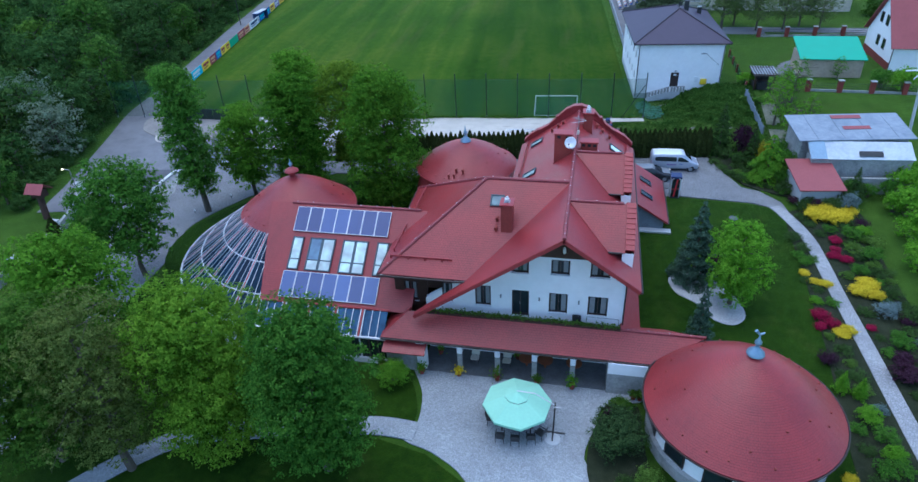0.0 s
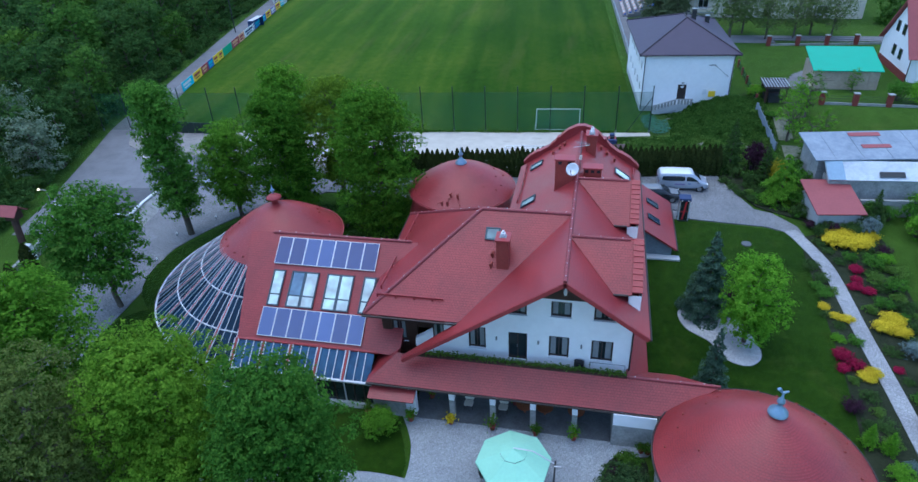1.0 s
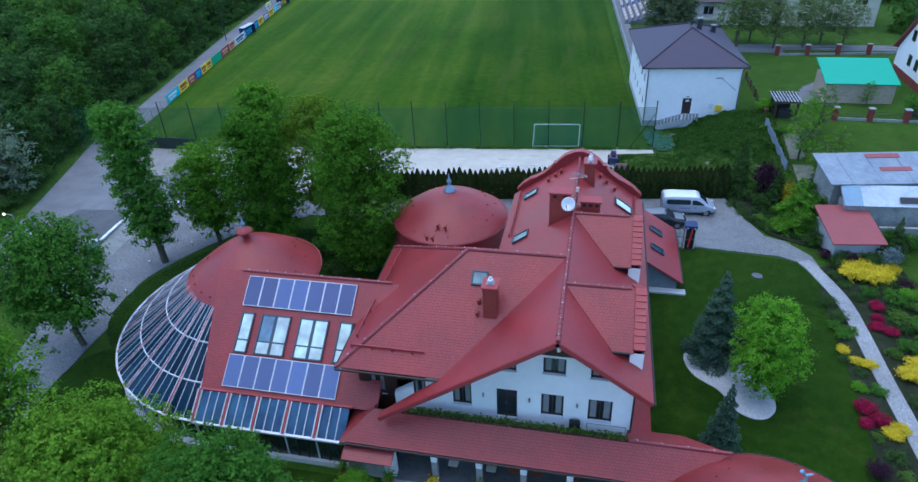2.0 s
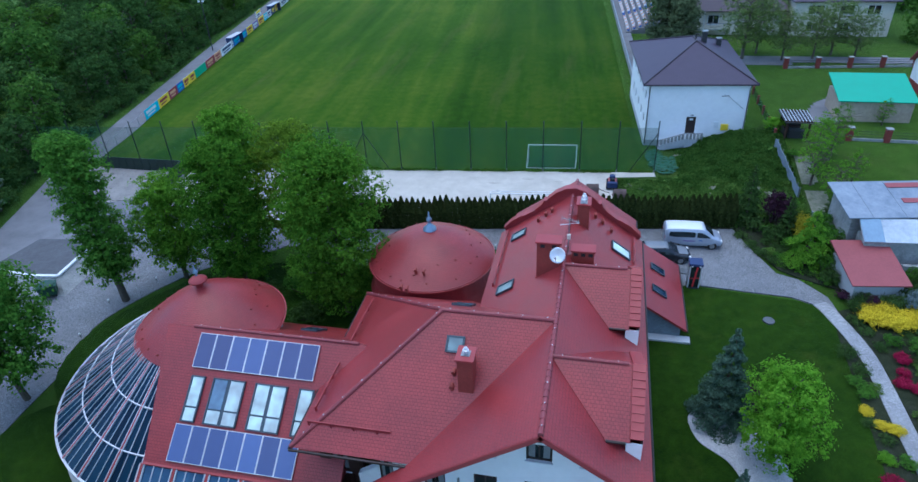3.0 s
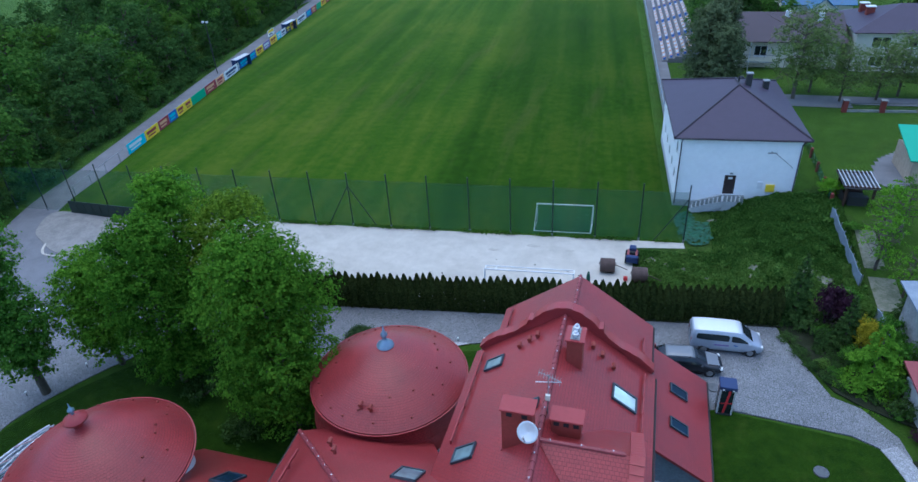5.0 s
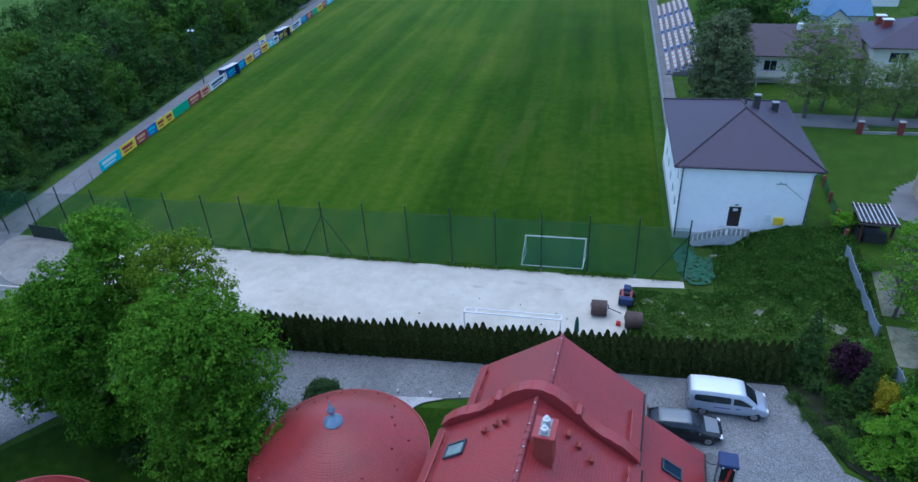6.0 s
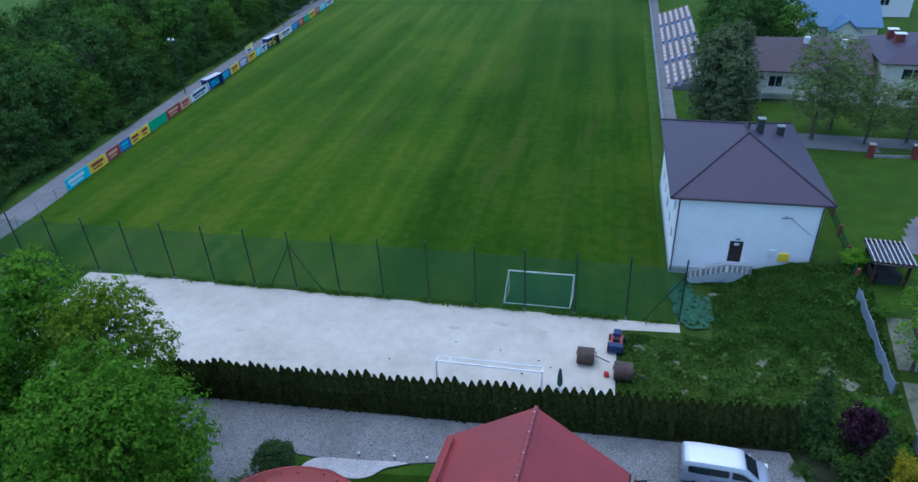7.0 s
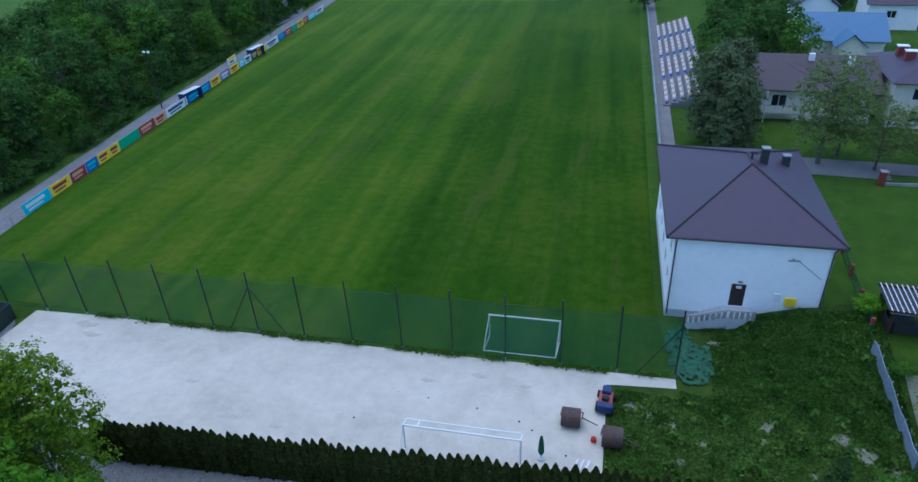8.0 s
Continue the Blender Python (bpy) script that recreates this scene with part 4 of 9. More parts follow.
# straight glazed skirt
for i in range(5):
    x0, x1 = -23.2 + i * 2.02, -23.2 + (i + 1) * 2.02
    for j in range(3):
        a, b = x0 + 0.17 + j * 0.56, x0 + 0.17 + (j + 1) * 0.56
        part("pane", slab(bmesh.new(), [(a + 0.02, 32.95, CZ), (b - 0.02, 32.95, CZ), (b - 0.02, 34.5, sz(34.5)), (a + 0.02, 34.5, sz(34.5))], 0.03), SKYBLUEGLASS, cons)
        if j:
            part("glazing_bar", strip(bmesh.new(), (a, 32.93, CZ), (a, 34.52, sz(34.52)), 0.045, 0.06), PALEFRAME, cons)
    part("rafter", strip(bmesh.new(), (x0, 32.93, CZ), (x0, 34.56, sz(34.56)), 0.13, 0.10), RED_METAL, cons)
    for dx in (-0.14, 0.14):
        part("rafter", strip(bmesh.new(), (x0 + dx, 32.93, CZ), (x0 + dx, 34.56, sz(34.56)), 0.06, 0.09), PALEFRAME, cons)
part("eave_beam", strip(bmesh.new(), (-23.2, 32.9, CZ - 0.06), (-13.1, 32.9, CZ - 0.06), 0.16, 0.12), PALEFRAME, cons)
part("eave_beam", strip(bmesh.new(), (-23.2, 34.55, sz(34.55)), (-13.1, 34.55, sz(34.55)), 0.14, 0.09), RED_METAL, cons)
# glazed wall below
for i in range(NB * 2):
    a0, a1 = A0 + (A1 - A0) * i / NB / 2, A0 + (A1 - A0) * (i + 1) / NB / 2
    p = [(CX + 10.3 * math.cos(a), CY + 10.3 * math.sin(a)) for a in (a0, a1)]
    bm = bmesh.new()
    f = [bm.verts.new((*p[k], z)) for k, z in ((0, 0.5), (1, 0.5), (1, 2.4), (0, 2.4))]
    bm.faces.new(f)
    part("pane", bm, PANE, cons)
    part("mullion", rods(((*p[0], 0), (*p[0], 2.42), 0.10 if i % 2 == 0 else 0.05)), PALEFRAME, cons)
part("plinth", lathe(bmesh.new(), [(10.7, 0), (10.7, 0.45), (10.2, 0.5)], 50, (CX, CY), A1, A0), PLINTH, cons)
for i in range(15):
    x0 = -23.2 + i * 0.67
    part("pane", B(x0 + 0.04, x0 + 0.63, 33.16, 33.19, 0.4, 2.4), PANE, cons)
    part("mullion", B(x0 - 0.04, x0 + 0.04, 33.1, 33.25, 0, 2.42), PALEFRAME if i % 3 == 0 else BROWNFRAME, cons)
part("plinth", B(-23.2, -13.1, 32.95, 33.3, 0, 0.4), PLINTH, cons)

# solar panels
def solar_panel(loc):
    th = empty("solar_panel", loc, "blue solar panel in a pale alloy surround", "solar panel", "solar panels on the conservatory roof")
    return th


proto = solar_panel((0, 0, 0))
L = 2.02
part("cell_sheet", B(-0.50, 0.50, 0.03, L - 0.03, 0.06, 0.085), PVCELL, proto)
for a, b, c, d in ((-0.53, -0.495, 0, L), (0.495, 0.53, 0, L), (-0.495, 0.495, 0, 0.035), (-0.495, 0.495, L - 0.035, L)):
    part("panel_frame", B(a, b, c, d, 0.0, 0.10), PALEFRAME, proto)
tilt = math.atan(kz)
first = True
for row, y in ((0, 38.98), (1, 34.80)):
    for i in range(7):
        mm = Matrix.Translation((-21.27 + i * 1.077, y, sz(y) + 0.06)) @ Matrix.Rotation(tilt, 4, "X")
        if first:
            proto.matrix_basis = mm
            first = False
        else:
            copy_thing(proto, mm)

# roof windows
def roof_window(parent, m, w, h, panes=1, split=0.0, glass=SKYGLASS, label="roof window with dark surround"):
    """A pitched-roof window lying in the plane of m (x across, y up the slope)."""
    rw = part("roof_window", bmesh_frame(w, h, 0.08), BLUEFRAME, parent, label)
    rw.matrix_basis = m
    for i in range(panes):
        a, b = -w / 2 + 0.06 + (w - 0.12) * i / panes, -w / 2 + 0.06 + (w - 0.12) * (i + 1) / panes
        if panes == 2:
            a, b = (a, b - 0.06) if i == 0 else (a + 0.06, b)
        cuts = [(0.06, h - 0.06)] if not split else [(0.06, h * split - 0.05), (h * split + 0.05, h - 0.06)]
        for k, (c, d) in enumerate(cuts):
            part("pane", B(a + 0.05, b - 0.05, c, d, 0.02, 0.07), BLUEPANE if split and panes == 2 and i == 0 and k == 1 and m.translation.x < -18 else glass, rw)
    return rw


def bmesh_frame(w, h, t):
    bm = bmesh.new()
    box(bm, -w / 2, w / 2, 0, h, 0.0, 0.05)
    for a, b, c, d in ((-w / 2, -w / 2 + t, 0, h), (w / 2 - t, w / 2, 0, h), (-w / 2, w / 2, 0, t), (-w / 2, w / 2, h - t, h)):
        box(bm, a, b, c, d, 0.05, 0.12)
    return bm


# darker, bluer glass for one upper pane
BLUEPANE = glass_mat("mid_blue_roof_window_glass", (0.17, 0.24, 0.36), 0.12, spec=0.3)
BLUEFRAME = plain("slate_blue_cladding", (0.060, 0.085, 0.105), 0.45, 0.3)
for x, n, w in ((-21.22, 1, 0.88), (-19.25, 2, 2.02), (-16.64, 2, 1.97), (-14.5, 1, 0.9)):
    roof_window(cons, Matrix.Translation((x, 36.55, sz(36.55) + 0.02)) @ Matrix.Rotation(tilt, 4, "X"), w, 2.60, n, 0.32)
roof_window(cons, Matrix.Translation((-17.2, 45.95, sz(35.85) + 0.02)) @ Matrix.Rotation(math.pi, 4, "Z") @ Matrix.Rotation(tilt, 4, "X"), 1.15, 1.7, 1, 0, CONSGLASS)
roof_window(cons, Matrix.Translation((-13.9, 45.6, sz(36.2) + 0.02)) @ Matrix.Rotation(math.pi, 4, "Z") @ Matrix.Rotation(tilt, 4, "X"), 1.15, 1.5, 1, 0, CONSGLASS)
tk = math.atan(K)


def on_slope(face, x, y, z, lift=0.02):
    """The pose of something lying on a roof slope: face is the way that it drops (s, n, e, w)."""
    turn = {"s": 0, "e": 90, "n": 180, "w": 270}[face]
    return Matrix.Translation((x, y, z + lift)) @ Matrix.Rotation(radians(turn), 4, "Z") @ Matrix.Rotation(tk, 4, "X")


for face, x, y, w, h, g in (("w", -5.05, 46.5, 0.92, 1.22, ROOFGLASS), ("w", -5.0, 52.65, 0.85, 1.15, ROOFGLASS), ("e", 2.82, 51.45, 1.05, 1.46, SKYGLASS), ("s", -6.05, 39.08, 0.95, 0.88, ROOFGLASS), ("n", -6.9, 45.95, 1.2, 1.6, ROOFGLASS), ("w", -2.35, 48.25, 0.62, 1.1, CONSGLASS)):
    roof_window(house, on_slope(face, x, y, wing_s(y) if face in "sn" else wx(x)), w, h, 1, 0, g)
tl = math.atan(2.35 / 3.7)
for y in (56.85, 59.78):
    roof_window(house, Matrix.Translation((6.18, y, 1.90 + 0.03)) @ Matrix.Rotation(radians(90), 4, "Z") @ Matrix.Rotation(tl, 4, "X"), 0.82, 1.3, 1, 0, CONSGLASS)
bm = wall(bmesh.new(), "y", 54.3, 3.3, 7.2, 0, 3.3)
cut(bm, (3.9, 0, 3.18), (2.35 / 3.7, 0, 1))
part("wall", bm, plain("blue_grey_boards", (0.16, 0.19, 0.22), 0.8, vary=0.25), house, "grey lean-to end wall")
part("kerb", B(3.4, 7.9, 53.6, 54.28, 0.0, 0.25), PLINTH, house)

# porch along the front
porch = empty("porch", (-4, 33.5, 0), "open porch with red tiled roof on pale square columns", "porch")
part("roof_slope", slab(bmesh.new(), [(-13.4, 32.75, 2.8), (5.4, 32.75, 2.8), (8.2, 34.5, 3.95), (2.95, 34.5, 3.95), (-11.7, 34.5, 3.95)], 0.14), TILE, porch)
part("roof_slope", slab(bmesh.new(), [(-13.4, 32.75, 2.8), (-11.7, 34.5, 3.95), (-11.7, 37.5, 3.95), (-13.4, 37.5, 2.8)], 0.14), TILE, porch)
part("roof_slope", slab(bmesh.new(), [(2.9, 34.52, 3.95), (8.2, 34.52, 3.95), (6.0, 36.4, 2.8), (4.3, 36.4, 2.8), (4.3, 54, 2.8), (2.95, 54, 3.9)], 0.14), TILE, porch)
part("roof_slope", slab(bmesh.new(), [(-13.2, 32.1, 2.05), (-10.15, 32.1, 2.05), (-10.15, 33.5, 2.62), (-13.2, 33.5, 2.62)], 0.12), TILE, porch, "small lower roof slope")
ridge_row((2.9, 34.5, 3.99), (8.2, 34.5, 3.99), 0.11, 0.42, porch)
part("gutter", rods(((-13.4, 32.7, 2.7), (5.0, 32.7, 2.7), 0.07)), BROWNFRAME, porch, "dark gutter")
part("ceiling", B(-13.2, 4.9, 32.95, 35.2, 2.45, 2.55), DARKWOOD, porch)
for x in (-7.85, -5.21, -2.66, -0.08):
    c = part("column", B(x - 0.17, x + 0.17, 33.0, 33.34, 0.0, 2.55, 0.02), STONE, porch, "square column, white over grey stone")
    part("column_head", B(x - 0.18, x + 0.18, 32.99, 33.35, 1.75, 2.56, 0.02), WHITE, c)
part("pier", B(-10.9, -10.25, 32.9, 33.4, 0, 2.5), WHITE, porch)
part("wall", B(-13.1, -10.9, 32.75, 33.0, 0, 2.1), STONE, porch, "grey stone wall")
w = part("end_wall", B(2.2, 4.7, 32.55, 35.0, 0, 1.8), STONE, porch, "grey stone lower wall")
part("end_wall_head", B(2.2, 4.7, 32.56, 35.0, 1.8, 2.7), WHITE, w)
part("rear_wall", B(-13.0, 2.9, 36.0, 36.25, 0, 2.6), STONE, porch, "shaded rear wall of the porch")
part("floor", B(-10.6, 2.2, 32.75, 36.0, 0.0, 0.12), SLATE, porch, "dark slate porch floor")
for a, b in ((-9.8, -8.2), (-6.8, -5.4), (-3.4, -1.6), (0.2, 1.6)):
    d = part("porch_window", B(a, b, 35.9, 35.99, 0.5 if a > -7 else 0.12, 2.3), BROWNFRAME, porch)
    part("pane", B(a + 0.1, b - 0.1, 35.885, 35.898, 0.7, 2.2), PANE, d)
# balcony floor, planter and rail
part("balcony_floor", B(-10.6, 2.95, 34.5, 35.28, 3.6, 3.72), PLINTH, porch)
part("planter", B(-10.55, 2.85, 34.42, 34.72, 3.80, 4.08), DARKWOOD, porch, "long dark flower trough")
part("balcony_rail", rods(((0.6, 34.8, 4.6), (2.7, 34.8, 4.6), 0.02), ((0.6, 34.8, 4.1), (0.6, 34.8, 4.6), 0.02), ((2.7, 34.8, 4.1), (2.7, 34.8, 4.6), 0.02)), GREY, porch)
# ---- trees, hedge and shrubs ----
def leaf_mesh(name, mat, centres, normals, sizes, seed):
    """Many small folded leaf sprays, one island each."""
    rng = np.random.default_rng(seed)
    n = len(centres)
    nn = normals / (np.linalg.norm(normals, axis=1, keepdims=True) + 1e-9)
    u = np.cross(nn, rng.normal(size=(n, 3)))
    u /= np.linalg.norm(u, axis=1, keepdims=True) + 1e-9
    v = np.cross(nn, u)
    s = sizes[:, None]
    k = rng.uniform(0.45, 0.8, (n, 1))
    p = np.stack([centres - u * s, centres - v * s * k + nn * s * 0.18, centres + u * s, centres + v * s * k + nn * s * 0.18], 1).reshape(-1, 3)
    me = bpy.data.meshes.new(name)
    me.vertices.add(4 * n)
    me.vertices.foreach_set("co", p.astype(np.float32).ravel())
    me.loops.add(6 * n)
    i = np.arange(n)[:, None] * 4
    me.loops.foreach_set("vertex_index", np.concatenate([i, i + 1, i + 2, i, i + 2, i + 3], 1).astype(np.int32).ravel())
    me.polygons.add(2 * n)
    me.polygons.foreach_set("loop_start", np.arange(0, 6 * n, 3, dtype=np.int32))
    me.update()
    me.validate()
    me.materials.append(mat)
    return me


def lobes_of(rng, h0, h1, r, n, shape):
    """Clumps of the crown: centre and half-sizes."""
    out = []
    for i in range(n):
        t = (i + rng.uniform(0, 1)) / n
        z = h0 + (h1 - h0) * (0.06 + 0.86 * t)
        prof = {"round": math.sin(math.pi * (0.14 + 0.76 * t)) ** 0.75, "tall": 0.35 + 0.65 * math.sin(math.pi * (0.12 + 0.80 * t)), "wide": math.sin(math.pi * (0.2 + 0.65 * t)) ** 0.6, "open": math.sin(math.pi * (0.14 + 0.74 * t)) ** 0.8}[shape]
        a = i * 2.399963 + rng.uniform(-0.5, 0.5)
        d = r * prof * math.sqrt(rng.uniform(0.2, 1.0)) * 0.70
        q = r * rng.uniform(0.30, 0.46) * (1.25 if shape == "tall" else 1.0)
        out.append((np.array([d * math.cos(a), d * math.sin(a), z]), np.array([q, q, q * rng.uniform(0.6, 0.85)])))
    return out


def leaves_on(rng, lobes, count, size, tuft=14):
    """Leaves gathered in tufts over the outside of the clumps."""
    w = np.array([l[1][0] ** 2 for l in lobes])
    nt = max(1, count // tuft)
    pick = rng.choice(len(lobes), nt, p=w / w.sum())
    c = np.array([l[0] for l in lobes])[pick]
    q = np.array([l[1] for l in lobes])[pick]
    d = rng.normal(size=(nt, 3))
    d[:, 2] = np.where(rng.random(nt) < 0.72, np.abs(d[:, 2]), d[:, 2])
    d /= np.linalg.norm(d, axis=1, keepdims=True)
    rad = rng.uniform(0.45, 1.0, (nt, 1)) ** 0.4 * np.where(rng.random((nt, 1)) < 0.15, 1.2, 1.0)
    tc = c + d * q * rad
    k = np.repeat(np.arange(nt), tuft)
    n = len(k)
    spread = size * rng.uniform(1.0, 1.8, (nt, 1))[k]
    off = rng.normal(size=(n, 3)) * spread * np.array([1, 1, 0.6])
    p = tc[k] + off
    nrm = d[k] * 0.7 + off / (spread + 1e-6) * 0.35 + rng.normal(size=(n, 3)) * 0.40 + np.array([0, 0, 0.55])
    return p, nrm, size * rng.uniform(0.55, 1.2, n)


def limb(bm, a, b, r0, r1, rng, bend=0.08, n=4, seg=7):
    a, b = Vector(a), Vector(b)
    p, last = a, r0
    for i in range(1, n + 1):
        t = i / n
        q = a.lerp(b, t) + Vector(rng.normal(size=3)) * bend * (b - a).length * (0.5 if i < n else 0)
        r = r0 + (r1 - r0) * t
        rod(bm, p, q, last, r, seg)
        p, last = q, r


def tree(name, height, r, base, leaf, label, seed, n=44, count=5200, size=0.30, shape="round", category="tree", group="", trunk=0.0, bark=BARK, bare=0):
    """A trunk that tapers, limbs out to the clumps, and a crown of leaf sprays with gaps."""
    rng = np.random.default_rng(seed)
    th = empty(name, (0, 0, 0), label, category, group)
    lobes = lobes_of(rng, base, height, r, n, shape)
    bm = bmesh.new()
    tr = trunk or 0.018 * height + 0.05
    limb(bm, (0, 0, -0.1), (0, 0, base + (height - base) * 0.75), tr, tr * 0.18, rng, 0.015, 6, 9)
    for c, q in lobes[:: max(1, n // 16)]:
        z = max(base * 0.55, min(c[2] - 0.4 * float(np.hypot(c[0], c[1])), height * 0.8))
        limb(bm, (0, 0, z), tuple(c), tr * 0.36, 0.025, rng, 0.06, 3, 5)
    for i in range(bare):
        c, q = lobes[(i * max(1, n // 16)) % (16 * max(1, n // 16)) % n]
        d = rng.normal(size=3) * 0.8
        limb(bm, tuple(c), tuple(c + d * q * 1.2), 0.03, 0.01, rng, 0.1, 2, 4)
    part("trunk", bm, bark, th)
    p, nrm, s = leaves_on(rng, lobes, count, size * 1.2)
    crown = new("crown", leaf_mesh("crown", leaf, p, nrm, s, seed + 1))
    crown.parent = th
    return th


def conifer(name, height, r, leaf, label, seed, count=3600, size=0.20, category="conifer", group="", droop=0.25, tiers=16, base=0.25):
    """A spire of drooping tiers of needled sprays."""
    rng = np.random.default_rng(seed)
    th = empty(name, (0, 0, 0), label, category, group)
    bm = bmesh.new()
    limb(bm, (0, 0, -0.1), (0, 0, height * 0.97), 0.02 * height + 0.03, 0.01, rng, 0.004, 3, 7)
    part("trunk", bm, BARK, th)
    t = 1 - np.sqrt(rng.uniform(0, 1, count))
    a = rng.uniform(0, 2 * math.pi, count)
    tier = np.floor(t * tiers) / tiers
    arms = 9
    aa = np.round(a / (2 * math.pi) * arms + tier * 37.1) / arms * 2 * math.pi - tier * 37.1 * 2 * math.pi / arms + rng.normal(0, 0.20, count)
    edge = r * (1 - tier) ** 0.9 * (0.85 + 0.3 * np.sin(aa * 3 + tier * 40))
    d = edge * rng.uniform(0.25, 1.0, count) ** 0.55
    z = base + tier * (height - base) + (height / tiers) * 0.9 - droop * d + rng.normal(0, 0.05, count)
    p = np.stack([d * np.cos(aa), d * np.sin(aa), np.maximum(z, 0.05)], 1)
    p[:25] = np.stack([rng.normal(0, 0.03, 25), rng.normal(0, 0.03, 25), rng.uniform(0.93, 1.0, 25) * height], 1)
    nrm = np.stack([np.cos(aa) * 0.6, np.sin(aa) * 0.6, np.full(count, 0.8)], 1) + rng.normal(size=(count, 3)) * 0.4
    crown = new("crown", leaf_mesh("crown", leaf, p, nrm, size * rng.uniform(0.6, 1.2, count), seed + 1))
    crown.parent = th
    return th


def shrub(name, r, h, leaf, label, seed, count=900, size=0.12, category="shrub", group="", lumps=9):
    """A rounded bush of leaf sprays on a few stems."""
    rng = np.random.default_rng(seed)
    th = empty(name, (0, 0, 0), label, category, group)
    bm = bmesh.new()
    lobes = []
    for i in range(lumps):
        a, d = i * 2.4 + rng.uniform(-0.3, 0.3), r * 0.62 * math.sqrt((i + 0.3) / lumps)
        q = r * rng.uniform(0.38, 0.5)
        lobes.append((np.array([d * math.cos(a), d * math.sin(a), h * (0.62 - 0.30 * (d / r)) * rng.uniform(0.85, 1.1)]), np.array([q, q, h * 0.40])))
        rod(bm, (0.05 * math.cos(a), 0.05 * math.sin(a), -0.03), tuple(lobes[-1][0]), 0.03, 0.012, 5)
    part("stem", bm, BARK, th)
    p, nrm, s = leaves_on(rng, lobes, count, size)
    p[:, 2] = np.maximum(p[:, 2], 0.04)
    crown = new("crown", leaf_mesh("crown", leaf, p, nrm, s, seed + 1))
    crown.parent = th
    return th


def at(th, x, y, z=0.0, turn=0.0, size=1.0, tall=None):
    th.matrix_basis = Matrix.Translation((x, y, z)) @ Matrix.Rotation(radians(turn), 4, "Z") @ Matrix.Diagonal((size, size, tall or size, 1))
    return th


def again(th, x, y, z=0.0, turn=0.0, size=1.0, tall=None):
    c = copy_thing(th, Matrix.Identity(4))
    return at(c, x, y, z, turn, size, tall)


# front garden trees
at(tree("lime_tree", 12.8, 4.3, 0.5, LEAF_LIME, "broad lime tree in fresh bright green leaf", 11, 76, 64000, 0.075), -21.2, 24.4)
at(tree("maple_tree", 12.6, 3.7, 1.2, LEAF_MAPLE, "dense maple tree in deep green leaf", 12, 74, 60000, 0.074), -14.1, 23.6)
at(tree("plum_tree", 13.0, 3.9, 2.2, LEAF_PLUM, "thin-crowned tree with olive young leaves", 13, 64, 26000, 0.07, "open", bare=24), -26.2, 21.6)
at(tree("ash_tree", 12.4, 4.4, 1.8, LEAF_MID, "spreading ash tree in mid green leaf", 14, 56, 28000, 0.105), -32.8, 28.2)
at(tree("beech_tree", 12.0, 4.3, 1.8, LEAF_DARK, "dense green tree beside the front garden", 19, 56, 28000, 0.105), -31.0, 21.5)
at(tree("chestnut_tree", 10.6, 4.5, 2.2, LEAF_MAPLE, "dense leafed chestnut tree beside the lane", 15, 52, 22000, 0.11), -38.0, 40.6)
# trees between the house and the forecourt
at(tree("poplar_tree", 15.8, 2.5, 1.8, LEAF_MAPLE, "tall slim poplar in deep green leaf", 16, 66, 25000, 0.11, "tall"), -38.4, 52.2)
at(tree("hornbeam_tree", 10.0, 3.3, 1.4, LEAF_MID, "slender hornbeam with open crown", 17, 54, 26000, 0.095, "open", bare=16), -35.0, 56.2)
at(tree("linden_tree", 14.8, 2.8, 1.6, LEAF_MID, "tall linden in mid green leaf", 18, 60, 26000, 0.10, "tall"), -30.4, 60.6)
at(tree("field_maple", 13.8, 3.8, 0.8, LEAF_OAK, "broad field maple in fresh green leaf", 22, 78, 48000, 0.09), -28.9, 55.6)
at(tree("cherry_tree", 13.8, 3.4, 2.0, LEAF_CHERRY, "cherry tree with thin yellow-green crown", 20, 56, 24000, 0.09, "open", bare=14), -25.2, 60.3)
at(tree("oak_tree", 15.2, 4.5, 0.8, LEAF_OAK, "broad oak in dense fresh green leaf", 21, 84, 60000, 0.09), -18.6, 53.6)
# garden on the east side
at(conifer("spruce", 7.4, 2.0, LEAF_SPRUCE, "blue-green spruce on a white gravel bed", 31, 22000, 0.080), 9.1, 46.6)
at(tree("birch_tree", 7.5, 2.6, 0.7, LEAF_BRIGHT, "young round tree in bright green leaf", 32, 36, 17000, 0.075, "open"), 11.6, 43.6)
at(conifer("small_spruce", 5.4, 1.2, LEAF_SPRUCE, "slim dark conifer on the lawn", 33, 6000, 0.075), 8.6, 38.2)
at(shrub("barberry", 1.3, 2.2, LEAF_PURPLE, "purple-leafed barberry beside the spruce", 34, 3000, 0.07), 11.2, 47.6)
at(shrub("mountain_pine", 2.0, 2.6, LEAF_PINE, "large dense mountain pine beside the patio", 35, 16000, 0.055, lumps=16), 2.9, 28.2)
at(shrub("spirea", 0.9, 1.2, LEAF_OLIVE, "small olive shrub beside the pavilion", 36, 2400, 0.06), 4.6, 25.6)
at(shrub("juniper", 0.8, 1.1, LEAF_DARK, "small dark juniper beside the patio", 37, 2400, 0.055), 3.0, 31.0)
at(shrub("lilac_bush", 1.3, 1.9, LEAF_MID, "leafy lilac bush with a few white flowers", 38, 5500, 0.06), -12.3, 31.3)
